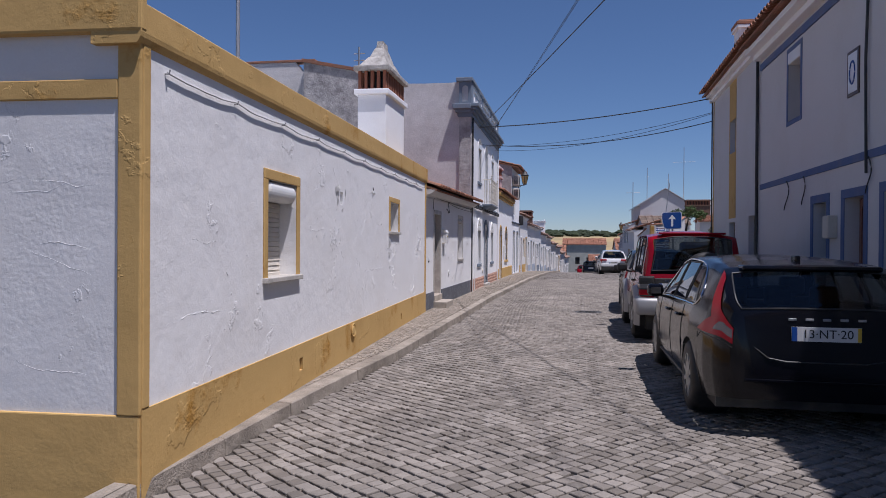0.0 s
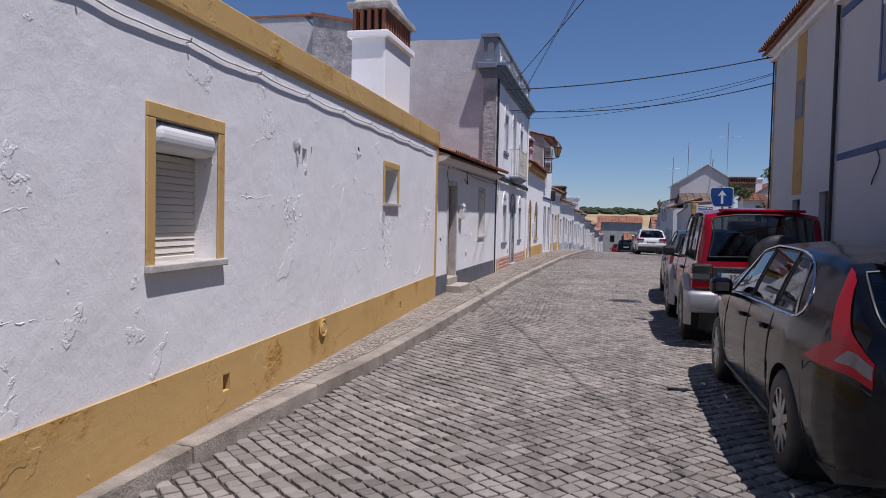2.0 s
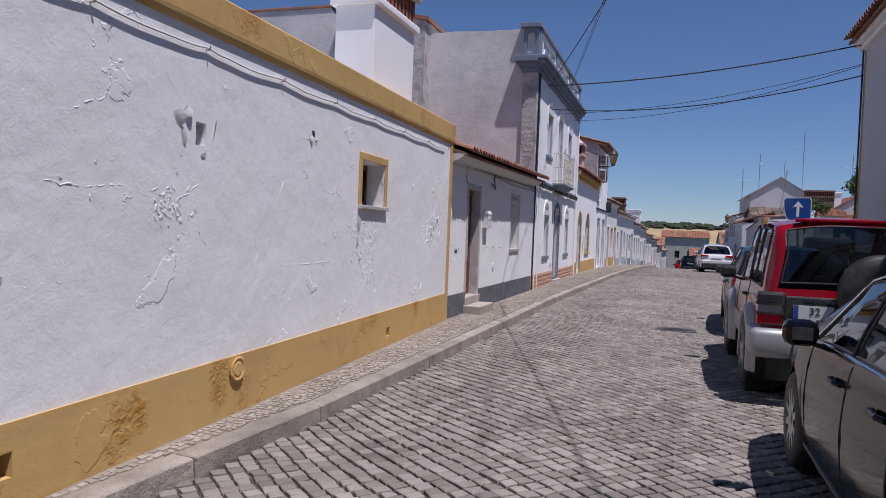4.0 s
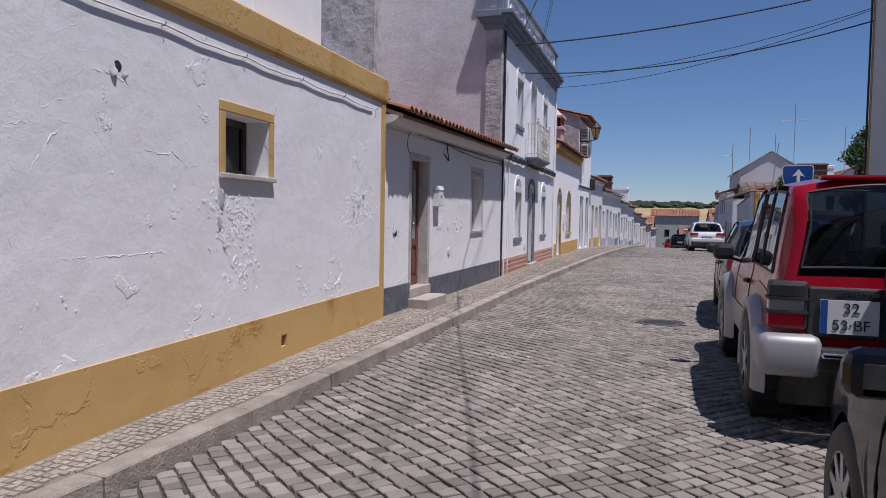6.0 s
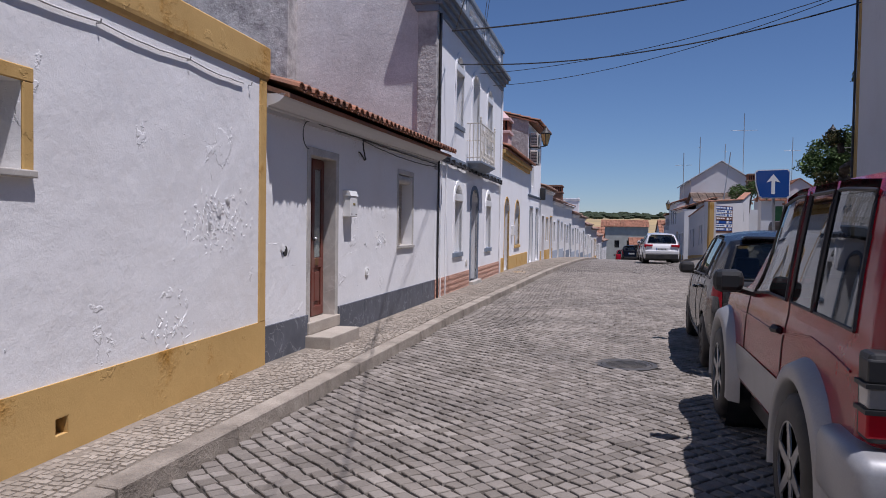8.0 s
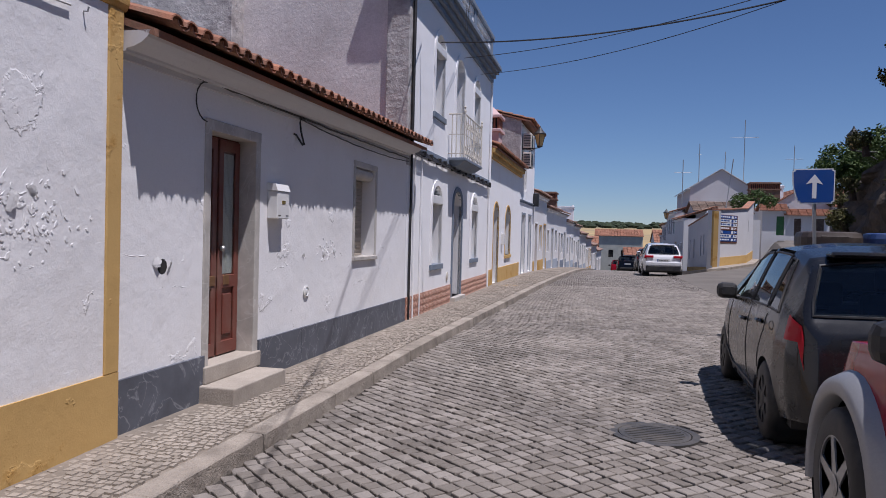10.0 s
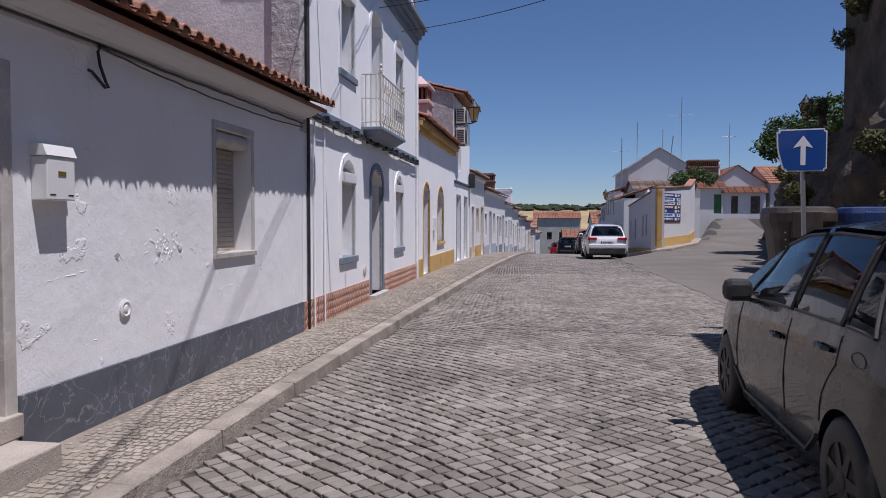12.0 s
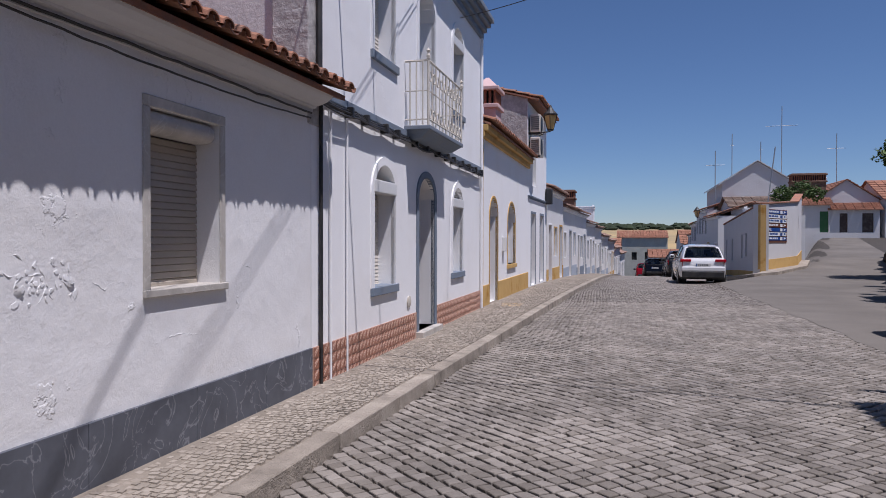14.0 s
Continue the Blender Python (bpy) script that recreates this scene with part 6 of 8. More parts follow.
def car_inside(parent, c, seats_y, floor=0.32, dash_y=None):
    bm = bmesh.new()
    xyz_block(bm, -c.half * 0.86, c.half * 0.86, 0.25, c.length - 0.35, 0.20, floor + 0.05)
    part("floor_pan", bm, M_TRIM, parent)
    for y, xs, h in seats_y:
        for x in xs:
            bm = bmesh.new()
            xyz_block(bm, x - 0.24, x + 0.24, y, y + 0.16, floor, h - 0.16, 0.05)
            s = part("seat", bm, M_SEAT, parent)
            bm = bmesh.new()
            xyz_block(bm, x - 0.13, x + 0.13, y + 0.02, y + 0.11, h - 0.14, h + 0.06, 0.035)
            part("headrest", bm, M_SEAT, s)
    if dash_y:
        bm = bmesh.new()
        xyz_block(bm, -c.half * 0.84, c.half * 0.84, dash_y, dash_y + 0.35, floor, 0.92, 0.05)
        part("dashboard", bm, M_TRIM, parent)
        part("steering_wheel", tube([Vector((-0.36 + 0.18 * math.cos(a), dash_y - 0.12 + 0.05 * math.sin(a), 0.92 + 0.17 * math.sin(a))) for a in [2 * math.pi * k / 20 for k in range(21)]], 0.016, 6), M_TRIM, parent)


def finish_body(e, c, paint, glass, label, glass_label="tinted glass"):
    body = part("body", c.skin([g[1] for g in glass]), paint, e, label, smooth=True)
    for name, h, sides in glass:
        if sides == "top":
            part(name, c.patch(h, (-1, 1), 0.003, 12, 8), M_CARGLASS, e, glass_label, smooth=True)
        else:
            for sd in (-1, 1):
                part(name, c.patch(h, (sd,), 0.002, 12, 6), M_CARGLASS, e, glass_label, smooth=True)
    return body


def trims(e, c, glass, mat, r=0.010):
    """A thin frame round each pane."""
    for name, (s0, s1, a0, b0, a1, b1), sides in glass:
        for sd in (-1, 1):
            if sides == "top":
                part("glass_seal", c.line([(a1, s1), (a0, s0), (b0, s0), (b1, s1)], sd, r), M_TRIM, e)
            else:
                part("window_frame", c.line([(a0, s0), (b0, s0), (b1, s1), (a1, s1), (a0, s0)], sd, r), mat, e)


def estate_car(place, yaw):
    c = Car(4.63, 0.925, [(0, 0.52), (0.012, 0.70), (0.03, 0.92), (0.055, 1.03), (0.07, 1.06), (0.20, 1.185), (0.42, 1.36), (0.55, 1.405), (0.9, 1.445), (1.5, 1.475), (2.2, 1.48), (2.7, 1.425), (3.05, 1.27), (3.5, 1.03), (4.1, 0.93), (4.45, 0.80), (4.58, 0.65), (4.63, 0.48)],
            [(0, 0.5), (0.03, 0.88), (0.1, 0.95), (0.6, 0.985), (1.5, 0.97), (3.4, 0.93), (4.2, 0.86), (4.63, 0.45)], [(0, 0.70), (0.03, 0.78), (0.08, 0.845), (0.18, 0.905), (0.4, 0.96), (1.0, 1.0), (3.7, 1.0), (4.2, 0.95), (4.5, 0.85), (4.63, 0.66)],
            [(0, 0.32), (0.5, 0.26), (1.0, 0.20), (3.7, 0.20), (4.3, 0.22), (4.63, 0.28)], [(0.99, 0.385), (3.76, 0.385)], 0.335, 0.21)
    e = thing("estate_car", (0, 0, 0), "black estate car parked at the kerb, upright red tail lamps", "car")
    glass = [("rear_quarter_window", (0.535, 0.765, 0.92, 1.42, 1.14, 1.42), "side"), ("rear_door_window", (0.535, 0.78, 1.49, 2.22, 1.49, 2.18), "side"), ("front_door_window", (0.535, 0.78, 2.29, 3.18, 2.25, 2.78), "side"),
             ("rear_window", (0.815, 1.0, 0.07, 0.42, 0.07, 0.42), "top"), ("windscreen", (0.815, 1.0, 2.72, 3.42, 2.72, 3.45), "top")]
    finish_body(e, c, M_CARBLACK, glass, "glossy black paint")
    trims(e, c, glass, M_TRIM, 0.008)
    for sd in (-1, 1):
        part("window_moulding", c.line([(3.26, 0.528), (2.2, 0.522), (1.2, 0.522), (0.98, 0.524), (0.88, 0.535), (0.82, 0.56), (0.80, 0.59), (0.82, 0.63), (0.87, 0.67), (0.95, 0.715), (1.06, 0.752), (1.20, 0.778), (1.38, 0.79), (1.9, 0.796), (2.5, 0.796), (2.82, 0.785), (3.26, 0.528)], sd, 0.009), M_CHROME, e, "chrome moulding round the side windows")
        lamp = part("tail_lamp", c.patch((0.395, 0.50, 0.03, 0.60, 0.04, 0.30), (sd,), 0.008, 10, 10), M_REDLENS, e, "tall red tail lamp", smooth=True)
        part("upper_lamp", c.patch((0.50, 0.80, 0.04, 0.30, 0.36, 0.50), (sd,), 0.008, 10, 12), M_REDLENS, lamp, smooth=True)
        part("reversing_lens", c.patch((0.43, 0.485, 0.036, 0.22, 0.042, 0.15), (sd,), 0.012, 6, 6), M_GREYLENS, lamp, "clear reversing lens", smooth=True)
        part("bumper_seam", c.line([(0.03, 0.37), (0.50, 0.385), (0.62, 0.33)], sd, 0.003, 0.0005), M_TRIM, e)
        for pts in ([(1.45, 0.06), (1.45, 0.50)], [(2.25, 0.03), (2.25, 0.50)], [(3.28, 0.12), (3.24, 0.50)], [(1.42, 0.20), (1.46, 0.34), (1.45, 0.5)]):
            part("door_seam", c.line(pts, sd, 0.004, 0.0005), M_TRIM, e)
        for y in (1.62, 2.42):
            h = c.at(y, 0.43, sd)
            part("door_handle", tube([h + Vector((sd * 0.01, -0.10, 0)), h + Vector((sd * 0.035, -0.06, 0.004)), h + Vector((sd * 0.035, 0.06, 0.004)), h + Vector((sd * 0.01, 0.10, 0))], 0.014, 6), M_CARBLACK, e)
        part("sill_trim", c.line([(1.42, 0.05), (3.35, 0.05)], sd, 0.018, 0.002), M_TRIM, e)
        mirror(e, (sd * 1.0, 2.98, 1.02), sd, M_CARBLACK)
        for y in (0.99, 3.76):
            put_wheel(e, sd * 0.81, y, 0.335, 0.22, sd, M_ALLOY, 10)
            part("wheel_well", lathe([(0.38, -0.16), (0.38, 0.10)], 24, "x", (sd * 0.70, y, 0.36), caps=False), M_TRIM, e)
        part("exhaust_pipe", lathe([(0.036, 0), (0.042, 0), (0.042, 0.12), (0.036, 0.12)], 16, "y", (sd * 0.55, 0.02, 0.37)), M_CHROME, e, "chrome exhaust tip")
    bm = bmesh.new()
    xyz_block(bm, -0.62, 0.62, -0.012, 0.06, 0.46, 0.49, 0.008)
    part("bumper_crease", bm, M_CARBLACK, e)
    part("tailgate_crease", tube([Vector((-0.60, 0.05, 0.88)), Vector((-0.54, 0.02, 0.74)), Vector((-0.44, 0.004, 0.66)), Vector((-0.3, -0.002, 0.635)), Vector((0.3, -0.002, 0.635)), Vector((0.44, 0.004, 0.66)), Vector((0.54, 0.02, 0.74)), Vector((0.60, 0.05, 0.88))], 0.006, 6), M_TRIM, e)
    number_plate(e, (0, 0.018, 0.86), 0.52, 0.115, ["13·NT·20"], 0.098)
    bm = bmesh.new()
    xyz_block(bm, 0.232, 0.258, 0.0145, 0.0175, 0.805, 0.915)
    part("plate_end", bm, M_PLATEY, e)
    for k in range(5):
        bm = bmesh.new()
        xyz_block(bm, -0.28 + k * 0.13, -0.22 + k * 0.13, 0.03, 0.06, 0.965, 0.985, 0.004)
        part("emblem", bm, M_STEEL, e)
    bm = bmesh.new()
    xyz_block(bm, -0.60, -0.46, 0.03, 0.06, 0.86, 0.89, 0.004)
    part("badge", bm, M_CHROME, e)
    bm = bmesh.new()
    xyz_block(bm, -0.025, 0.025, 0.78, 0.92, 1.42, 1.485, 0.015)
    part("roof_aerial", bm, M_CARBLACK, e)
    bm = bmesh.new()
    xyz_block(bm, -0.56, 0.56, 0.38, 0.62, 1.350, 1.400, 0.022)
    part("spoiler", bm, M_CARBLACK, e)
    car_inside(e, c, ((1.35, (-0.42, 0, 0.42), 1.12), (2.25, (-0.38, 0.38), 1.18)), dash_y=3.0)
    e.matrix_basis = Matrix.Translation(place) @ pose(0, 0, 0, 0, 0, yaw)
    return e


def jeep(place, yaw):
    c = Car(3.95, 0.82, [(0, 0.66), (0.012, 1.02), (0.03, 1.08), (0.10, 1.55), (0.16, 1.72), (0.24, 1.785), (0.8, 1.825), (1.7, 1.82), (2.0, 1.775), (2.55, 1.16), (2.75, 1.09), (3.5, 1.03), (3.82, 0.94), (3.92, 0.80), (3.95, 0.6)],
            [(0, 0.6), (0.03, 1.04), (2.5, 1.06), (3.5, 0.98), (3.95, 0.55)], [(0, 0.93), (0.04, 0.97), (0.15, 1.0), (3.4, 1.0), (3.8, 0.94), (3.95, 0.82)],
            [(0, 0.62), (0.45, 0.60), (0.5, 0.42), (3.5, 0.42), (3.95, 0.5)], [(0.86, 0.47), (3.28, 0.47)], 0.37, 0.13)
    e = thing("off_road_car", (0, 0, 0), "red and silver short off-road car parked at the kerb", "car")
    glass = [("rear_side_window", (0.53, 0.78, 0.34, 0.92, 0.40, 0.92), "side"), ("rear_side_window", (0.53, 0.78, 0.97, 1.38, 0.97, 1.38), "side"), ("front_door_window", (0.53, 0.78, 1.50, 2.42, 1.50, 1.98), "side"),
             ("rear_window", (0.825, 1.0, 0.045, 0.16, 0.045, 0.16), "top"), ("windscreen", (0.82, 1.0, 2.02, 2.52, 2.02, 2.52), "top")]
    finish_body(e, c, M_CARRED, glass, "red paint with silver lower body")
    trims(e, c, glass, M_TRIM, 0.010)
    for sd in (-1, 1):
        part("lower_panel", c.patch((0.02, 0.21, 1.34, 2.80, 1.30, 2.80), (sd,), 0.006, 14, 4), M_SILVER, e, "silver lower paint", smooth=True)
        for ya in (0.86, 3.28):
            bm = bmesh.new()
            n = 22
            prev = None
            for k in range(n + 1):
                a = math.pi * (-0.06 + 1.12 * k / n)
                ring = []
                for rr, dx in ((0.44, 0.79), (0.44, 0.875), (0.46, 0.89), (0.52, 0.875), (0.56, 0.80)):
                    ring.append(bm.verts.new((sd * dx, ya + math.cos(a) * rr, 0.37 - 0.02 + math.sin(a) * rr)))
                if prev:
                    for j in range(4):
                        bm.faces.new([prev[j], prev[j + 1], ring[j + 1], ring[j]])
                prev = ring
            part("wheel_flare", bm, M_SILVER, e, "silver wheel arch flare", smooth=True)
            part("wheel_well", lathe([(0.46, -0.18), (0.46, 0.10)], 24, "x", (sd * 0.68, ya, 0.37), caps=False), M_TRIM, e)
            put_wheel(e, sd * 0.755, ya, 0.37, 0.26, sd, M_ALLOY, 6)
        bm = bmesh.new()
        xyz_block(bm, min(sd * 0.90, sd * 0.52), max(sd * 0.90, sd * 0.52), -0.14, 0.40, 0.46, 0.735, 0.055)
        part("bumper_end", bm, M_SILVER, e, "silver wrap-round bumper", smooth=True)
        lamp = bmesh.new()
        xyz_block(lamp, min(sd * 0.835, sd * 0.60), max(sd * 0.835, sd * 0.60), -0.03, 0.10, 0.76, 1.08, 0.02)
        lamp = part("tail_lamp", lamp, M_TRIM, e, "black guarded tail lamp")
        for za, zb, mt in ((0.78, 0.87, M_REDLENS), (0.885, 0.96, M_CLEARLENS), (0.975, 1.06, M_TRIM)):
            bm = bmesh.new()
            xyz_block(bm, min(sd * 0.84, sd * 0.62), max(sd * 0.84, sd * 0.62), -0.036, 0.06, za, zb, 0.008)
            part("lens", bm, mt, lamp)
        for z in (0.875, 0.967):
            bm = bmesh.new()
            xyz_block(bm, min(sd * 0.85, sd * 0.60), max(sd * 0.85, sd * 0.60), -0.05, 0.08, z - 0.008, z + 0.008)
            part("guard_bar", bm, M_TRIM, lamp)
        part("door_seam", c.line([(1.42, 0.06), (1.42, 0.5), (1.44, 0.79)], sd, 0.005, 0.0005), M_TRIM, e)
        part("door_seam", c.line([(2.52, 0.1), (2.52, 0.5)], sd, 0.005, 0.0005), M_TRIM, e)
        part("side_moulding", c.line([(0.30, 0.40), (2.75, 0.40)], sd, 0.006, 0.002), M_CARRED, e)
        h = c.at(1.56, 0.42, sd)
        part("door_handle", tube([h + Vector((sd * 0.01, -0.07, 0)), h + Vector((sd * 0.03, 0, 0)), h + Vector((sd * 0.01, 0.07, 0))], 0.02, 6), M_TRIM, e)
        mirror(e, (sd * 0.95, 2.36, 1.16), sd, M_TRIM)
    bm = bmesh.new()
    xyz_block(bm, -0.55, 0.55, -0.12, 0.05, 0.50, 0.66, 0.03)
    part("rear_bumper", bm, M_TRIM, e, "black bumper with chrome step")
    bm = bmesh.new()
    xyz_block(bm, -0.53, 0.53, -0.15, -0.10, 0.60, 0.635, 0.01)
    part("chrome_step", bm, M_CHROME, e)
    bm = bmesh.new()
    xyz_block(bm, -0.60, 0.60, -0.025, 0.02, 0.72, 1.05, 0.015)
    part("tailgate_panel", bm, M_TRIM, e, "black tailgate panel")
    number_plate(e, (-0.36, -0.045, 0.86), 0.34, 0.22, ["32", "53·BF"], 0.098)
    for k in range(9):
        bm = bmesh.new()
        xyz_block(bm, -0.44 + k * 0.038, -0.415 + k * 0.038, -0.029, -0.024, 0.995, 1.02)
        part("badge", bm, M_CHROME, e)
    spare = lathe([(0.0, 0.0), (0.22, -0.02), (0.33, -0.05), (0.355, -0.10), (0.355, -0.20), (0.32, -0.245), (0.20, -0.25), (0.0, -0.235)], 32, "y", (0.16, -0.02, 1.12))
    part("spare_wheel", spare, M_BLACK, e, "spare wheel on the tailgate", smooth=True)
    bm = bmesh.new()
    xyz_block(bm, -0.52, 0.52, 0.17, 0.25, 1.755, 1.79, 0.012)
    part("roof_spoiler", bm, M_CARRED, e)
    part("wiper", tube([(0.05, 0.02, 1.14), (-0.05, 0.05, 1.30), (-0.08, 0.075, 1.42)], 0.008, 5), M_TRIM, e)
    car_inside(e, c, ((0.72, (-0.36, 0.36), 1.30), (1.62, (-0.36, 0.36), 1.42)), floor=0.55, dash_y=2.2)
    e.matrix_basis = Matrix.Translation(place) @ pose(0, 0, 0, 0, 0, yaw)
    return e


def hatchback(place, yaw, paint, label, scale=1.0, wide=0.86):
    c = Car(3.95, wide, [(0, 0.50), (0.02, 0.66), (0.05, 0.88), (0.10, 0.96), (0.22, 1.16), (0.36, 1.35), (0.5, 1.44), (0.9, 1.49), (1.4, 1.51), (1.9, 1.49), (2.3, 1.41), (2.7, 1.23), (3.12, 0.99), (3.55, 0.90), (3.80, 0.76), (3.90, 0.62), (3.95, 0.45)],
            [(0, 0.48), (0.1, 0.93), (0.8, 0.95), (2.0, 0.92), (3.1, 0.88), (3.6, 0.80), (3.95, 0.42)], [(0, 0.78), (0.06, 0.86), (0.2, 0.94), (0.45, 0.985), (0.9, 1.0), (3.1, 1.0), (3.5, 0.95), (3.8, 0.84), (3.95, 0.66)],
            [(0, 0.30), (0.5, 0.24), (1.0, 0.19), (3.1, 0.19), (3.95, 0.24)], [(0.72, 0.345), (3.18, 0.345)], 0.30, 0.24)
    e = thing("hatchback_car", (0, 0, 0), label, "car")
    glass = [("quarter_window", (0.53, 0.77, 0.52, 0.82, 0.72, 0.84), "side"), ("rear_door_window", (0.53, 0.78, 0.87, 1.58, 0.89, 1.56), "side"), ("front_door_window", (0.53, 0.78, 1.64, 2.72, 1.62, 2.32), "side"),
             ("rear_window", (0.815, 1.0, 0.13, 0.40, 0.13, 0.40), "top"), ("windscreen", (0.815, 1.0, 2.32, 3.06, 2.32, 3.08), "top")]
    finish_body(e, c, paint, glass, "glossy paint, slightly dusty")
    trims(e, c, glass, M_TRIM, 0.011)
    for sd in (-1, 1):
        lamp = part("tail_lamp", c.patch((0.42, 0.57, 0.05, 0.25, 0.10, 0.27), (sd,), 0.010, 8, 10), M_REDLENS, e, "red tail lamp", smooth=True)
        part("inner_lens", c.patch((0.46, 0.49, 0.09, 0.2, 0.10, 0.2), (sd,), 0.014, 6, 4), M_REDLENS, lamp)
        for pts in ([(0.84, 0.30), (0.98, 0.16), (1.02, 0.05)], [(0.84, 0.30), (0.84, 0.50)], [(1.61, 0.03), (1.61, 0.50)], [(2.78, 0.10), (2.76, 0.50)]):
            part("door_seam", c.line(pts, sd, 0.004, 0.0005), M_TRIM, e)
        for y in (1.0, 1.78):
            h = c.at(y, 0.42, sd)
            part("door_handle", tube([h + Vector((sd * 0.008, -0.09, 0)), h + Vector((sd * 0.034, -0.05, 0.004)), h + Vector((sd * 0.034, 0.05, 0.004)), h + Vector((sd * 0.008, 0.09, 0))], 0.014, 6), paint, e)
        part("fuel_flap", c.line([(0.62 + 0.075 * math.cos(2 * math.pi * k / 12), 0.40 + 0.045 * math.sin(2 * math.pi * k / 12)) for k in range(13)], sd, 0.003, 0.0005), M_TRIM, e)
        part("sill_trim", c.line([(1.06, 0.06), (2.84, 0.06)], sd, 0.016, 0.002), M_TRIM, e)
        mirror(e, (sd * (wide + 0.05), 2.52, 1.0), sd, M_TRIM if paint is not M_CARWHITE else paint)
        for y in (0.72, 3.18):
            put_wheel(e, sd * (wide - 0.10), y, 0.30, 0.19, sd, M_ALLOY if paint is M_CARWHITE else M_TRIM, 7)
            part("wheel_well", lathe([(0.34, -0.15), (0.34, 0.09)], 24, "x", (sd * (wide - 0.22), y, 0.32), caps=False), M_TRIM, e)
    bm = bmesh.new()
    xyz_block(bm, -wide * 0.72, wide * 0.72, -0.012, 0.08, 0.30, 0.46, 0.02)
    part("lower_bumper", bm, M_TRIM, e)
    number_plate(e, (0, 0.008, 0.74), 0.52, 0.11, [], 0.09)
    for k in range(6):
        bm = bmesh.new()
        xyz_block(bm, -0.17 + k * 0.062, -0.135 + k * 0.062, 0.004, 0.007, 0.715, 0.765)
        part("plate_character", bm, M_TRIM, e)
    bm = bmesh.new()
    xyz_block(bm, -0.5, 0.5, 0.34, 0.52, 1.40, 1.445, 0.02)
    part("spoiler", bm, paint, e)
    if paint is M_CARWHITE:
        for sd in (-1, 1):
            bm = bmesh.new()
            xyz_block(bm, min(sd * 0.42, sd * 0.80), max(sd * 0.42, sd * 0.80), 0.0, 0.16, 0.86, 0.95, 0.015)
            part("tail_lamp", bm, M_REDLENS, e, "dark red wrap-round tail lamp")
        bm = bmesh.new()
        xyz_block(bm, -wide * 0.86, wide * 0.86, -0.03, 0.12, 0.26, 0.50, 0.03)
        part("bumper_cladding", bm, M_TRIM, e, "black lower bumper cladding")
        bm = bmesh.new()
        xyz_block(bm, -wide * 0.9, wide * 0.9, -0.02, 0.2, 0.50, 0.68, 0.04)
        part("rear_bumper", bm, paint, e)
    car_inside(e, c, ((1.02, (-0.36, 0.36), 1.14), (1.85, (-0.36, 0.36), 1.22)), dash_y=2.6)
    e.matrix_basis = Matrix.Translation(place) @ pose(0, 0, 0, 0, 0, yaw) @ Matrix.Scale(scale, 4)
    return e


estate_car((2.05, 6.12, -0.005), 0)
jeep((1.93, 11.86, -0.005), 0)
hatchback((2.0, 16.6, -0.005), -2, M_CARGREY, "dark grey dusty hatchback parked at the kerb")
hatchback((2.42, 44.2, ground_z(2.4, 45.5) - 0.005), 1, M_CARWHITE, "white hatchback parked before the corner house", 1.0)
for x, y, p, n in ((2.6, 57.0, M_CARGREY, "grey"), (1.7, 73.0, M_CARBLACK, "black"), (1.2, 82.0, M_CARRED, "red"), (2.9, 66.0, M_CARBLACK, "black")):
    o = hatchback((x, y, street_z(y + 2) - 0.005), -1, p, f"{n} hatchback parked down the sloping street")
    o.rotation_mode = "XYZ"
    sl = math.atan2(street_z(y + 3.3) - street_z(y + 0.7), 2.6)
    o.matrix_basis = Matrix.Translation((x, y, street_z(y + 0.72))) @ Matrix.Rotation(sl, 4, "X")

# ---- one-way sign, containers and the rocky bank ----
M_ROCK = rough_surface("dark bank rock", (0.15, 0.115, 0.085), (0.06, 0.048, 0.038), 1.4, 0.95, 9, 0.05)
M_LEAF = rough_surface("green leaves", (0.12, 0.19, 0.045), (0.07, 0.115, 0.028), 1.5, 0.6, 8, 0.002, island=0.5)
M_LEAFDRY = rough_surface("dry bank plants", (0.16, 0.15, 0.05), (0.08, 0.09, 0.03), 1.5, 0.8, 8, 0.002, island=0.5)
M_BARK = rough_surface("bark", (0.10, 0.075, 0.055), (0.06, 0.045, 0.035), 6, 0.95, 30, 0.01)
M_BINBROWN = plain("brown bin plastic", (0.045, 0.032, 0.026), 0.5, vary=0.15)
M_BINBLUE = plain("blue bin plastic", (0.02, 0.05, 0.16), 0.45)

sg = thing("one_way_sign", (3.16, 23.8, 0), "blue square one-way sign with white arrow on a leaning steel pole", "road sign")
part("pole", tube([(3.24, 23.83, -0.05), (3.13, 23.82, 2.66)], 0.03, 10), M_STEEL, sg)
FS = Face((2.82, 23.76), (3.42, 23.80))


def sign_plate(grow, d0, d1):
    """The plate's outline, its lower corner on one side bent in."""
    bm = bmesh.new()
    P = [(0.09 - grow, 2.13 - grow), (0.60 + grow, 2.14 - grow), (0.60 + grow, 2.66 + grow), (0.0 - grow, 2.64 + grow), (0.01 - grow, 2.40)]
    lo, hi = [bm.verts.new(FS(u, d0, z)) for u, z in P], [bm.verts.new(FS(u, d1, z)) for u, z in P]
    bm.faces.new(lo), bm.faces.new(hi)
    for k in range(5):
        bm.faces.new([lo[k], lo[(k + 1) % 5], hi[(k + 1) % 5], hi[k]])
    bmesh.ops.bevel(bm, geom=[e for e in bm.edges if abs((e.verts[0].co - e.verts[1].co).dot(FS.n)) > 0.005], offset=0.03, segments=3, affect="EDGES")
    return bm


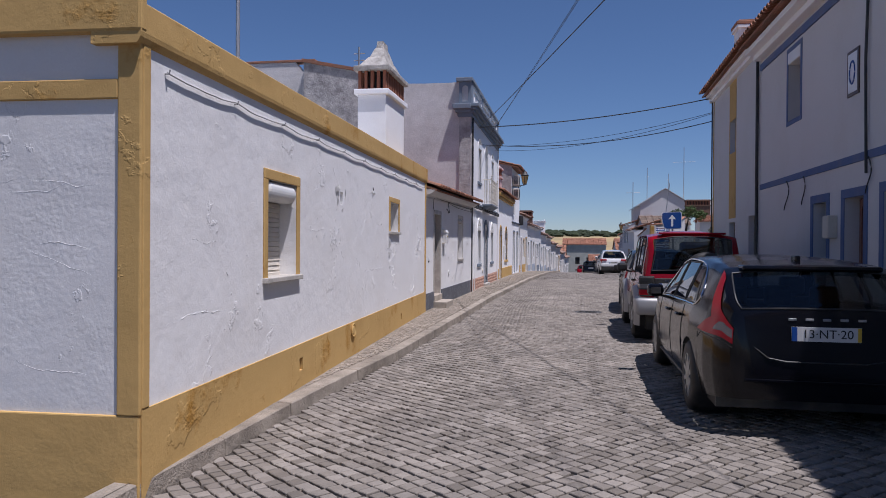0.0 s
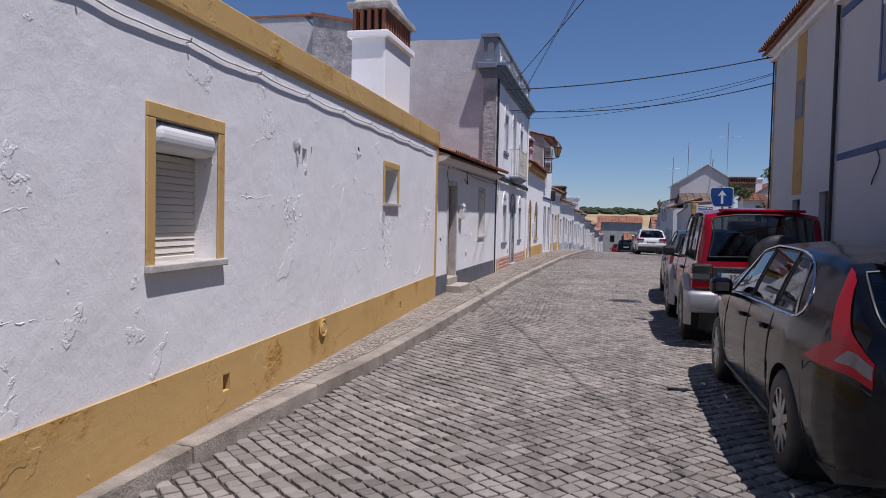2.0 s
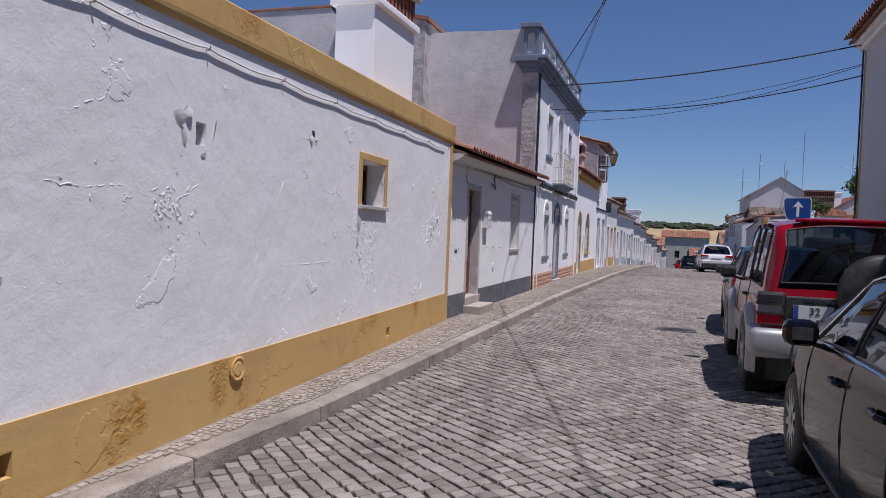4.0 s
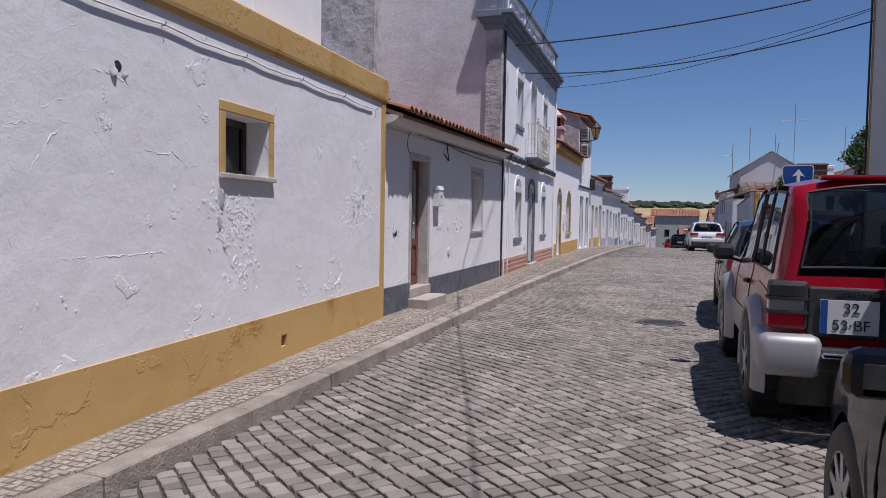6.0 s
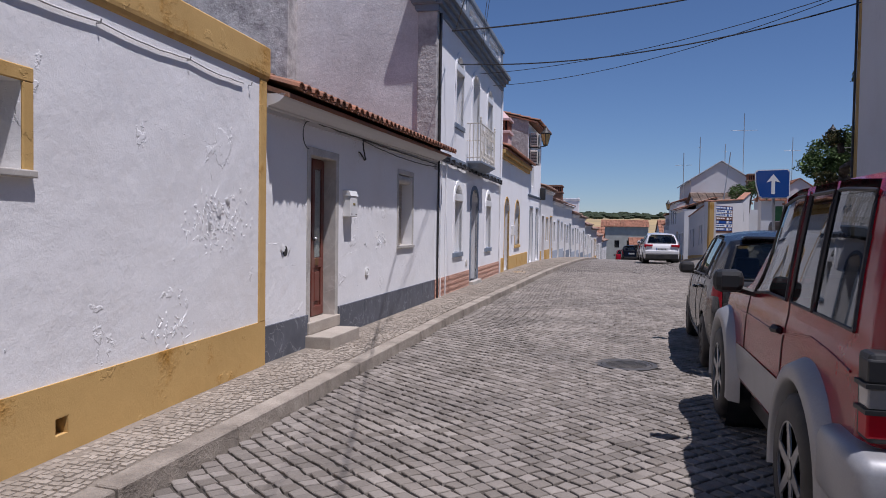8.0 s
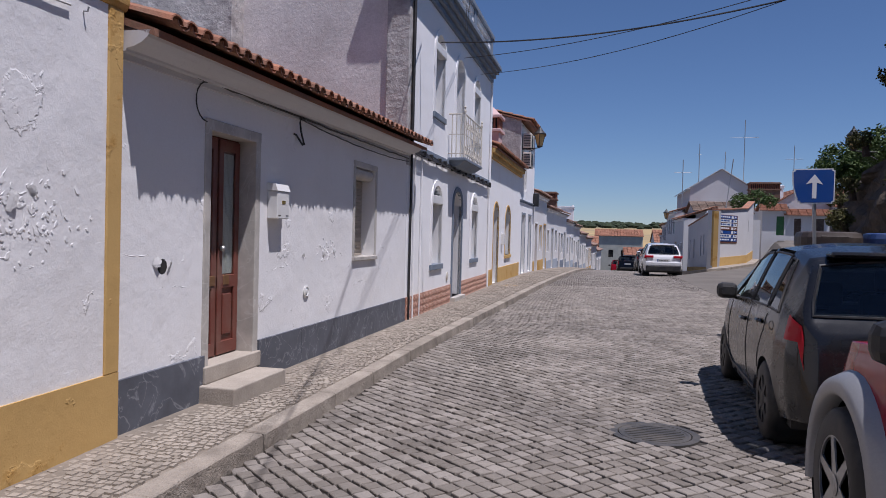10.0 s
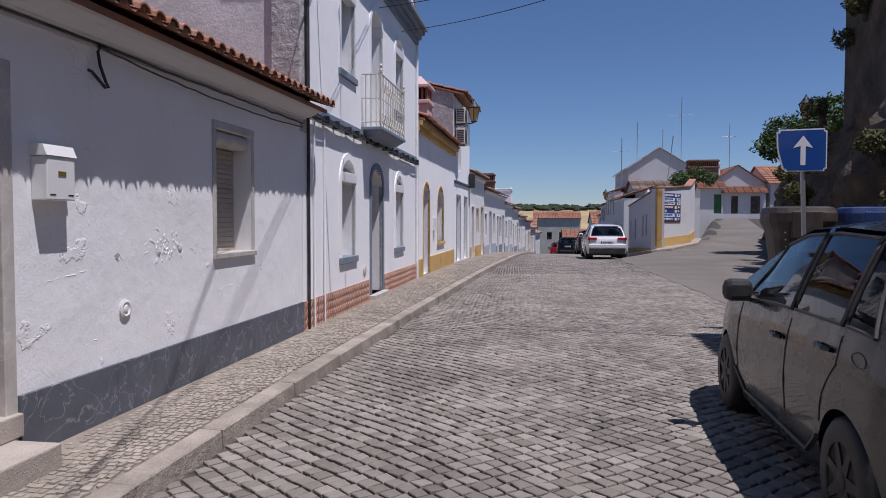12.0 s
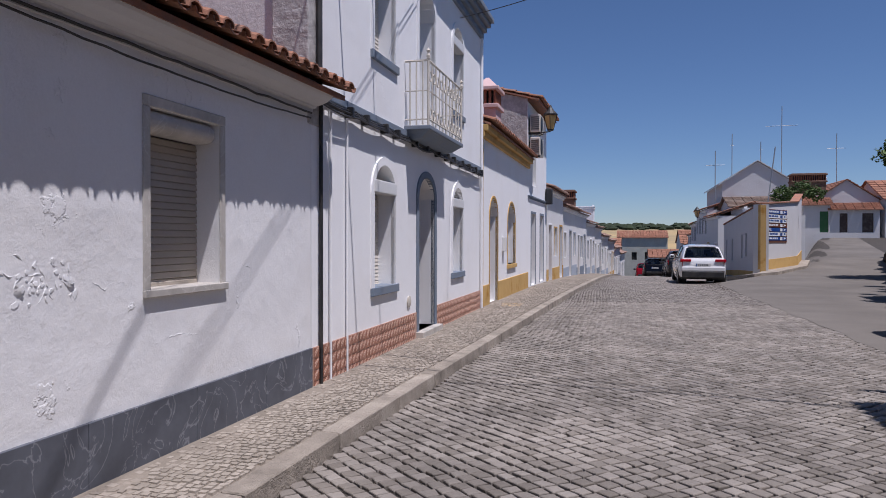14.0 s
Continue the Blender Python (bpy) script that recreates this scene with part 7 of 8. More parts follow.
part("edge", sign_plate(0.016, -0.012, 0.008), M_SIGNWHITE, sg)
face = part("face", sign_plate(0.0, 0.0, 0.011), M_SIGNBLUE, sg, "blue sign face")
bm = bmesh.new()
block(bm, FS, 0.283, 0.347, 0.011, 0.014, 2.20, 2.46)
hexa(bm, [FS(u, d, z) for d in (0.011, 0.0141) for u, z in ((0.19, 2.42), (0.315, 2.58), (0.44, 2.42), (0.315, 2.455))])
part("arrow", bm, M_SIGNWHITE, face, "white arrow")


def container(place, w, d, h, mat, label, name="waste_container"):
    """A moulded container: body tapering downwards, rounded lid, riveted ribs and a pale plate."""
    x, y, z = place
    e = thing(name, place, label, "container", "waste containers")
    bm = bmesh.new()
    rings = []
    for f, zz in ((0.66, 0.0), (0.70, 0.3), (0.86, 0.72), (1.0, 0.84), (1.0, 0.93), (0.94, 0.985), (0.8, 1.0)):
        ring = []
        for k in range(24):
            a = 2 * math.pi * k / 24
            c, s = math.cos(a), math.sin(a)
            q = (abs(c) ** 4 + abs(s) ** 4) ** -0.25
            ring.append(bm.verts.new((x + c * q * w / 2 * f, y + s * q * d / 2 * f, z + zz * h)))
        rings.append(ring)
    for p, q in zip(rings, rings[1:]):
        for k in range(24):
            bm.faces.new([p[k], p[(k + 1) % 24], q[(k + 1) % 24], q[k]])
    bm.faces.new(rings[0]), bm.faces.new(rings[-1])
    part("body", bm, mat, e, smooth=False)
    bm = bmesh.new()
    xyz_block(bm, x - w * 0.22, x + w * 0.22, y - d * 0.5, y - d * 0.44, z + h * 0.66, z + h * 0.95, 0.02)
    part("hatch", bm, mat, e)
    bm = bmesh.new()
    xyz_block(bm, x - w * 0.12, x + w * 0.17, y - d * 0.47 - 0.012, y - d * 0.47, z + h * 0.52, z + h * 0.72, 0.004)
    pl = part("label_plate", bm, M_SIGNWHITE, e, "white plate with a dark mark")
    bm = bmesh.new()
    xyz_block(bm, x - 0.10, x + 0.14, y - d * 0.47 - 0.015, y - d * 0.47 - 0.012, z + h * 0.545, z + h * 0.575)
    part("mark", bm, M_SIGNBLUE, pl)
    part("mark", lathe([(0.0, 0.0), (0.055, 0.0), (0.055, 0.004), (0, 0.004)], 16, "y", (x + 0.03, y - d * 0.47 - 0.017, z + h * 0.645)), M_TRIM, pl)
    for k in range(9):
        for sx in (-0.30, 0.30):
            f = 0.66 + 0.3 * k / 8
            part("rivet", lathe([(0.0, -0.012), (0.012, -0.008), (0.016, 0.0)], 8, "y", (x + sx * w * (0.75 + 0.25 * k / 8), y - d * 0.5 * (0.70 + 0.20 * k / 8) - 0.004, z + h * (0.12 + 0.075 * k))), M_STEEL, e)
    return e


container((4.68, 28.6, ground_z(4.6, 28.6) - 0.01), 1.25, 1.1, 1.76, M_BINBROWN, "large brown plastic waste container with riveted ribs")
container((5.85, 28.4, ground_z(5.8, 28.4) - 0.01), 1.0, 0.9, 1.75, M_BINBLUE, "blue and grey waste container beside the brown one")


def wheeled_bin(place, w, d, h):
    """A grey street bin on castors: ribbed tapering tub, sloped lid with a lip, two handles."""
    x, y, z = place
    e = thing("wheeled_bin", place, "grey plastic wheeled bin with pale worn lid", "bin", "waste containers")
    grey = plain("grey bin plastic", (0.10, 0.105, 0.105), 0.55, vary=0.25)
    bm = bmesh.new()
    hexa(bm, [Vector((x + sx * w * 0.42, y + sy * d * 0.40, z + 0.18)) for sx, sy in ((-1, -1), (1, -1), (1, 1), (-1, 1))] + [Vector((x + sx * w * 0.5, y + sy * d * 0.5, z + h * 0.86)) for sx, sy in ((-1, -1), (1, -1), (1, 1), (-1, 1))])
    bmesh.ops.bevel(bm, geom=bm.edges[:], offset=0.04, segments=2, affect="EDGES")
    part("tub", bm, grey, e)
    for k in range(5):
        u = x - w * 0.36 + w * 0.18 * k
        part("rib", tube([(u, y - d * 0.405, z + 0.26), (x + (u - x) * 1.15, y - d * 0.49, z + h * 0.80)], 0.018, 6), grey, e)
    bm = bmesh.new()
    hexa(bm, [Vector(p) for p in ((x - w * 0.54, y - d * 0.56, z + h * 0.86), (x + w * 0.54, y - d * 0.56, z + h * 0.86), (x + w * 0.54, y + d * 0.54, z + h * 0.88), (x - w * 0.54, y + d * 0.54, z + h * 0.88),
                                  (x - w * 0.52, y - d * 0.52, z + h * 0.92), (x + w * 0.52, y - d * 0.52, z + h * 0.92), (x + w * 0.50, y + d * 0.45, z + h), (x - w * 0.50, y + d * 0.45, z + h))])
    bmesh.ops.bevel(bm, geom=bm.edges[:], offset=0.025, segments=2, affect="EDGES")
    part("lid", bm, plain("worn grey lid", (0.27, 0.28, 0.28), 0.5, vary=0.2), e, "pale worn lid")
    for sx in (-1, 1):
        part("handle", tube([(x + sx * w * 0.50, y - 0.15, z + h * 0.74), (x + sx * (w * 0.50 + 0.06), y - 0.12, z + h * 0.74), (x + sx * (w * 0.50 + 0.06), y + 0.12, z + h * 0.74), (x + sx * w * 0.50, y + 0.15, z + h * 0.74)], 0.014, 6), M_STEEL, e)
        for sy in (-1, 1):
            part("castor", lathe([(0.03, -0.02), (0.09, -0.025), (0.095, 0.0), (0.09, 0.025), (0.03, 0.02)], 14, "x", (x + sx * w * 0.34, y + sy * d * 0.30, z + 0.095)), M_BLACK, e)
            part("fork", tube([(x + sx * w * 0.34, y + sy * d * 0.30, z + 0.095), (x + sx * w * 0.34, y + sy * d * 0.30, z + 0.20)], 0.02, 6), M_STEEL, e)
    return e


wheeled_bin((3.12, 21.75, ground_z(3.12, 21.75) - 0.003), 1.1, 0.8, 1.33)
# rocky bank
bm = bmesh.new()
NY, NH = 90, 34
V = []
for i in range(NY + 1):
    y = 22.9 + 34 * i / NY
    xb = 5.75 + 0.16 * (y - 22.9) + (0.0 if y < 40 else 0.12 * (y - 40)) - 0.6 * smooth01((y - 28) / 4)
    top = lerp_table([(22.9, 5.2), (30, 4.6), (36, 4.0), (44, 3.6), (57, 4.5)], y)
    rowv = []
    for j in range(NH + 1):
        t = j / NH
        z = ground_z(xb, y) - 0.2 + (top - ground_z(xb, y) + 0.2) * min(1.0, t * 1.25)
        lean = 0.9 * min(1.0, t * 1.25) ** 1.4 + (9.0 * (t - 0.8) if t > 0.8 else 0)
        p = Vector((xb + lean, y, z))
        n = noise.noise(p * 0.6) * 0.55 + noise.noise(p * 1.7) * 0.28 + abs(noise.noise(p * 4.0)) * 0.22
        p.x += -n
        p.z += 0.35 * noise.noise(p * 1.1) * t
        rowv.append(bm.verts.new(p))
    V.append(rowv)
for i in range(NY):
    for j in range(NH):
        bm.faces.new([V[i][j], V[i + 1][j], V[i + 1][j + 1], V[i][j + 1]])
tagged(part("rock_bank", bm, M_ROCK), "dark rough rock bank beside the rising lane", "rock", kind="structure")
tw = thing("stone_building", (9.6, 33, 2.0), "old dark stone building on the rock bank", "building")
bm = bmesh.new()
xyz_block(bm, 8.3, 13.5, 30.5, 36, 2.0, 7.8, 0.03)
part("wall", bm, M_ROCK, tw)
bm = bmesh.new()
xyz_block(bm, 8.2, 13.6, 30.4, 36.1, 7.8, 7.92, 0.02)
part("coping", bm, M_ROCK, tw)


def leaf_cloud(rnd, blobs, count, size):
    """Small bent leaves scattered through ragged clumps."""
    verts, faces = [], []
    for c, r, share in blobs:
        for _ in range(int(count * share)):
            d = Vector((rnd.gauss(0, 1), rnd.gauss(0, 1), rnd.gauss(0, 1))).normalized()
            rr = r * (0.55 + 0.5 * rnd.random() ** 0.6) * (0.8 + 0.45 * noise.noise(d * 2.3 + Vector(c)))
            p = Vector(c) + Vector((d.x, d.y, d.z * 0.8)) * rr
            a = Vector((rnd.gauss(0, 1), rnd.gauss(0, 1), rnd.gauss(0, 0.6))).normalized() * size * rnd.uniform(0.6, 1.3)
            b = a.cross(Vector((rnd.gauss(0, 1), rnd.gauss(0, 1), rnd.gauss(0, 1)))).normalized() * size * rnd.uniform(0.3, 0.6)
            i = len(verts)
            verts += [tuple(p - a), tuple(p + b + Vector((0, 0, -0.02))), tuple(p + a), tuple(p - b + Vector((0, 0, -0.02)))]
            faces += [(i, i + 1, i + 2), (i, i + 2, i + 3)]
    return verts, faces


def tree(place, blobs, count, size, label, seed, limbs, mat=None, name="tree"):
    e = thing(name, place, label, "tree" if name == "tree" else "bush")
    rnd = random.Random(seed)
    base = Vector(place)
    bm = bmesh.new()
    for tip in limbs:
        mid = base.lerp(Vector(tip), 0.5) + Vector((rnd.uniform(-0.15, 0.15), rnd.uniform(-0.15, 0.15), 0.1))
        merge(bm, tube([base - Vector((0, 0, 0.3)), base.lerp(mid, 0.5), mid, Vector(tip)], [0.11, 0.09, 0.06, 0.02], 7))
    part("trunk", bm, M_BARK, e)
    v, f = leaf_cloud(rnd, blobs, count, size)
    me = bpy.data.meshes.new("crown")
    me.from_pydata([tuple(Vector(p) - base) for p in v], [], f)
    me.materials.append(mat or M_LEAF)
    o = new("crown", me)
    o.parent = e
    return e


tree((10.2, 45.5, 3.0), [((9.6, 45, 5.0), 1.1, 0.3), ((10.5, 45.3, 4.95), 1.05, 0.3), ((9.0, 44.8, 4.5), 0.8, 0.2), ((11.3, 45.0, 4.9), 0.9, 0.2), ((10.3, 44.3, 5.0), 1.0, 0.25), ((11.0, 43.6, 4.6), 0.9, 0.2), ((10.0, 44.2, 4.2), 0.7, 0.15)], 6200, 0.085, "dense green fig tree growing over the rock bank", 4,
     [(9.6, 45, 5.0), (10.6, 45.3, 5.4), (9.0, 44.8, 4.6), (11.3, 45, 5.4)])
tree((9.0, 39.0, 3.6), [((8.9, 38.5, 4.7), 0.75, 0.5), ((9.4, 39.3, 5.2), 0.8, 0.5)], 1800, 0.08, "green shrub on top of the rock bank", 5, [(8.9, 38.5, 4.8), (9.4, 39.3, 5.2)], name="bush")
tree((9.2, 62.5, 2.6), [((8.4, 61.5, 4.1), 0.75, 0.4), ((9.5, 62.0, 4.4), 0.8, 0.35), ((10.4, 62.5, 4.2), 0.6, 0.25)], 2200, 0.09, "green vine spilling over the white wall", 6, [(8.4, 61.5, 4.1), (9.5, 62, 4.4)], name="bush")
for k, (x, y, z) in enumerate(((6.1, 27.5, 1.9), (6.6, 30.0, 3.1), (6.3, 33.5, 2.2), (7.5, 37.0, 3.4), (7.2, 35.0, 4.6), (8.3, 41.0, 3.2), (6.6, 31.5, 1.5), (8.0, 39.0, 2.4), (8.2, 35.6, 6.6), (8.1, 34.6, 7.3))):
    tree((x + 0.2, y, z - 0.2), [((x, y, z), 0.42, 1.0)], 520, 0.06, "dry green plant tuft on the rock bank", 30 + k, [(x, y, z + 0.1)], M_LEAFDRY, "bush")
lantern(Face((8.5, 37.5), (8.3, 36.5)), 0.2, 4.5, "black street lantern on a bracket over the rock bank", 0.7)

# ---- peeling plaster: curled flakes and ridges of paint ----
M_FLAKE = plain("lifted limewash", (0.80, 0.79, 0.78), 0.9, vary=0.08)


def flakes(F, u, z, w, h, n, seed, size=0.05):
    rnd = random.Random(seed)
    bm = bmesh.new()
    for _ in range(int(n * 0.4)):
        cu, cz = u + rnd.gauss(0, w / 2.6), z + rnd.gauss(0, h / 2.6)
        r = size * rnd.uniform(0.2, 0.6)
        k = rnd.randint(5, 8)
        tu, tz = rnd.uniform(-0.06, 0.06), rnd.uniform(-0.06, 0.06)
        st = rnd.uniform(0.8, 2.2)
        rot = rnd.uniform(0, 6.28)
        P = []
        for i in range(k):
            a = 2 * math.pi * i / k
            rr = r * rnd.uniform(0.55, 1.1)
            x, y = math.cos(a) * rr * st, math.sin(a) * rr
            P.append((cu + x * math.cos(rot) - y * math.sin(rot), cz + x * math.sin(rot) + y * math.cos(rot)))
        lo = [bm.verts.new(F(a, -0.004, b)) for a, b in P]
        hi = [bm.verts.new(F(cu + (a - cu) * 0.94, 0.0025 + max(-0.002, (a - cu) * tu + (b - cz) * tz) + rnd.uniform(0, 0.002), cz + (b - cz) * 0.94)) for a, b in P]
        bm.faces.new(hi)
        for i in range(k):
            bm.faces.new([lo[i], lo[(i + 1) % k], hi[(i + 1) % k], hi[i]])
    return bm


def ridge(F, u, z, length, seed, slope=0.0, r=0.0026):
    rnd = random.Random(seed)
    n = max(6, int(length / 0.03))
    pts, zz = [], z
    for k in range(n + 1):
        zz += rnd.uniform(-0.011, 0.011) + slope * length / n
        pts.append(F(u + length * k / n, -0.001, zz))
    return tube(pts, [r * (0.4 + 0.6 * math.sin(math.pi * k / n)) * rnd.uniform(0.7, 1.2) for k in range(n + 1)], 5)


def crack_web(F, u, z, w, h, n, seed, r=0.0045):
    """Short wandering rims of lifted paint round a damaged patch."""
    rnd = random.Random(seed)
    bm = bmesh.new()
    for _ in range(int(n * 0.55)):
        a, b = u + rnd.gauss(0, w / 2.4), z + rnd.gauss(0, h / 2.4)
        t = rnd.uniform(0, 6.28)
        bend = rnd.uniform(-0.12, 0.12)
        steps = rnd.randint(3, 8)
        pts = []
        for k in range(steps + 1):
            pts.append(F(a, -0.0008, b))
            a, b = a + math.cos(t) * 0.016, b + math.sin(t) * 0.016
            t += bend + rnd.uniform(-0.5, 0.5)
        merge(bm, tube(pts, [r * (0.3 + 0.9 * math.sin(math.pi * k / steps)) * rnd.uniform(0.6, 1.3) for k in range(steps + 1)], 5))
    return bm


def crack(F, U, knots, seed, r=0.0055, rough=0.010):
    """A wandering lifted rim of paint from knot to knot (y, z)."""
    rnd = random.Random(seed)
    pts = []
    for (ya, za), (yb, zb) in zip(knots, knots[1:]):
        n = max(3, int(math.hypot(yb - ya, zb - za) / 0.022))
        pts += [(ya + (yb - ya) * k / n + rnd.gauss(0, rough * 0.6), za + (zb - za) * k / n + rnd.gauss(0, rough * 0.6)) for k in range(n)]
    pts.append(knots[-1])
    n = len(pts) - 1
    return tube([F(U(a), -0.0015, b) for a, b in pts], [0.62 * r * (0.35 + 0.65 * math.sin(math.pi * k / n)) * rnd.uniform(0.2, 1.4) for k in range(n + 1)], 5)


def shard(F, u, z, w, h, out, tilt, seed):
    """A curled piece of plaster that stands off the wall at one edge."""
    rnd = random.Random(seed)
    bm = bmesh.new()
    n = 7
    ring = []
    for k in range(n):
        t = k / (n - 1)
        edge = [(-0.5 + rnd.uniform(-0.10, 0.10), 0.0), (-0.1, 0.45), (0.25, 0.85), (0.5 + rnd.uniform(-0.14, 0.14), 1.0)]
        rowv = []
        for a, lift in edge:
            x, y = a * w * (0.55 + 0.45 * math.sin(math.pi * (0.15 + 0.7 * t))), (t - 0.5) * h
            rowv.append(bm.verts.new(F(u + x * math.cos(tilt) - y * math.sin(tilt), -0.003 + out * lift * lift * math.sin(math.pi * (0.2 + 0.6 * t)), z + x * math.sin(tilt) + y * math.cos(tilt))))
        ring.append(rowv)
    for p, q in zip(ring, ring[1:]):
        for k in range(3):
            bm.faces.new([p[k], p[k + 1], q[k + 1], q[k]])
    bmesh.ops.solidify(bm, geom=bm.faces[:], thickness=0.006)
    return bm


CRACKS1 = [[(9.25, 1.84), (9.56, 1.905), (9.81, 1.961), (9.84, 2.034), (10.10, 2.171), (10.15, 2.21)], [(9.70, 1.62), (9.78, 1.73), (9.92, 1.90), (10.12, 2.10)], [(9.84, 1.66), (9.88, 1.73), (10.03, 1.90), (10.12, 1.96)],
           [(10.19, 2.14), (10.24, 2.11), (10.27, 1.97), (10.33, 1.84)], [(10.60, 1.79), (10.71, 1.88), (10.86, 1.86), (11.02, 1.886), (11.20, 1.80), (11.34, 1.807), (11.44, 1.87)], [(10.66, 1.96), (10.70, 1.87)], [(11.02, 1.89), (11.1, 1.97)],
           [(9.79, 1.178), (10.3, 1.17), (10.99, 1.176), (11.42, 1.18)], [(13.22, 2.13), (13.56, 2.246), (13.9, 2.19), (14.3, 2.2), (14.7, 2.16), (15.23, 2.218)], [(10.59, 1.40), (10.72, 1.365), (10.83, 1.372)], [(10.17, 2.318), (10.33, 2.33), (10.5, 2.30), (10.56, 2.42)],
           [(7.04, 1.156), (7.3, 1.18), (7.60, 1.176)], [(8.07, 1.16), (8.11, 1.165), (8.22, 1.175)], [(7.40, 2.06), (7.55, 2.15), (7.80, 2.246)], [(8.24, 2.57), (8.30, 2.44), (8.42, 2.36), (8.50, 2.318)], [(8.10, 1.72), (8.25, 1.69), (8.38, 1.741), (8.55, 1.70)],
           [(8.66, 1.50), (8.70, 1.42), (8.79, 1.35)], [(5.90, 1.02), (6.03, 0.93), (6.05, 0.85), (6.02, 0.74)], [(9.56, 1.36), (9.63, 1.25), (9.60, 1.14)], [(7.2, 1.72), (7.6, 1.70), (8.0, 1.75)], [(9.9, 2.46), (10.1, 2.56), (10.12, 2.66)],
           [(4.55, 1.62), (4.9, 1.55), (5.3, 1.60)], [(4.3, 1.0), (4.7, 1.05), (5.3, 1.02)], [(12.9, 2.62), (13.0, 2.48), (12.96, 2.40)], [(14.0, 1.02), (14.12, 0.95), (14.1, 0.82)], [(9.4, 1.42), (9.5, 1.30), (9.44, 1.12)]]
for k, kn in enumerate(CRACKS1):
    part("paint_ridge", crack(H1, U1, kn, 400 + k, (0.0055, 0.0075, 0.0045)[k % 3]), M_FLAKE, h1)
CRACKS2 = [[(15.76, 1.31), (15.85, 1.29), (15.93, 1.275), (16.05, 1.29), (16.12, 1.24)], [(16.36, 1.18), (16.5, 1.24), (16.57, 1.37)], [(17.85, 1.08), (18.3, 1.12), (18.65, 1.18)], [(18.65, 1.18), (18.76, 1.23), (18.84, 1.17)], [(19.0, 1.2), (19.25, 1.25)], [(19.75, 1.26), (19.9, 1.20), (20.0, 1.24), (20.12, 1.2)], [(21.4, 1.3), (21.6, 1.25)], [(16.0, 1.0), (16.3, 1.04), (16.62, 1.02)],
           [(18.3, 0.62), (18.6, 0.66)], [(20.3, 0.8), (20.6, 0.84), (20.9, 0.8)]]
for k, kn in enumerate(CRACKS2):
    part("paint_ridge", crack(H2, U2, kn, 500 + k, 0.006), M_FLAKE, h2)
for k, (F, U, owner, y, z, w, h, out, tilt) in enumerate(((H1, U1, h1, 8.40, 2.21, 0.14, 0.16, 0.045, 0.5), (H1, U1, h1, 8.50, 2.28, 0.13, 0.12, 0.05, -0.9), (H1, U1, h1, 8.46, 2.10, 0.08, 0.16, 0.03, 0.2), (H1, U1, h1, 8.84, 2.20, 0.08, 0.20, 0.03, 2.9), (H1, U1, h1, 8.70, 1.99, 0.06, 0.09, 0.03, 1.6),
                                                         (H1, U1, h1, 10.40, 2.36, 0.12, 0.09, 0.04, -1.0), (H1, U1, h1, 10.50, 2.33, 0.10, 0.05, 0.03, 0.3), (H1, U1, h1, 11.64, 1.58, 0.09, 0.22, 0.05, 0.1), (H1, U1, h1, 11.62, 1.38, 0.07, 0.16, 0.04, 0.1), (H1, U1, h1, 11.70, 1.17, 0.09, 0.06, 0.035, 0.5),
                                                         (H1, U1, h1, 14.72, 1.62, 0.10, 0.18, 0.04, -0.3), (H1, U1, h1, 14.88, 1.67, 0.09, 0.10, 0.035, 0.7), (H1, U1, h1, 14.55, 1.47, 0.08, 0.14, 0.03, 0.3), (H2, U2, h2, 16.14, 1.24, 0.12, 0.12, 0.05, -0.7), (H2, U2, h2, 16.32, 1.20, 0.10, 0.12, 0.045, 2.5), (H2, U2, h2, 18.73, 1.21, 0.07, 0.07, 0.035, 1.2), (H2, U2, h2, 19.28, 1.21, 0.12, 0.07, 0.03, 0.4), (H2, U2, h2, 19.62, 1.26, 0.10, 0.08, 0.03, -0.5))):
    part("plaster_shard", shard(F, U(y), z, w * 0.7, h * 0.7, out * 0.65, tilt, 600 + k), M_FLAKE, owner, "curled shard of lifting limewash")
for k, (F, U, owner, y, z, w, h) in enumerate(((H1, U1, h1, 11.88, 1.42, 0.52, 0.46), (H1, U1, h1, 14.70, 1.50, 0.75, 0.34), (H2, U2, h2, 19.45, 1.27, 0.34, 0.17), (H1, U1, h1, 12.0, 0.98, 0.3, 0.22), (H1, U1, h1, 13.95, 0.66, 0.42, 0.14), (H1, U1, h1, 8.35, 1.62, 0.30, 0.18))):
    part("chipped_plaster", flakes(F, U(y), z, w * 0.9, h * 0.9, int(300 * w * h / 0.2), 700 + k, 0.032), M_FLAKE, owner, "patch of chipped coarse plaster")["kind"] = "stuff"
    part("peeled_rim", crack_web(F, U(y), z, w, h, int(44 * w / 0.5), 740 + k, 0.004), M_FLAKE, owner, "curling rims of peeled limewash")["kind"] = "stuff"
for k, (F, U, owner, y, z, w, h) in enumerate(((H1, U1, h1, 10.45, 2.385, 0.07, 0.05), (H2, U2, h2, 16.23, 1.195, 0.11, 0.07))):
    # No hole is cut: a flat black disc carries its inner shade.
    part("chipped_hole", lathe([(0.0, 0.0008), (w * 0.28, 0.001), (w * 0.5, 0.0015), (w * 0.55, 0.0)], 11, "x", F(U(y), 0.0, z)), M_DARK, owner, "flat black disc for the shade in a chipped plaster hole")
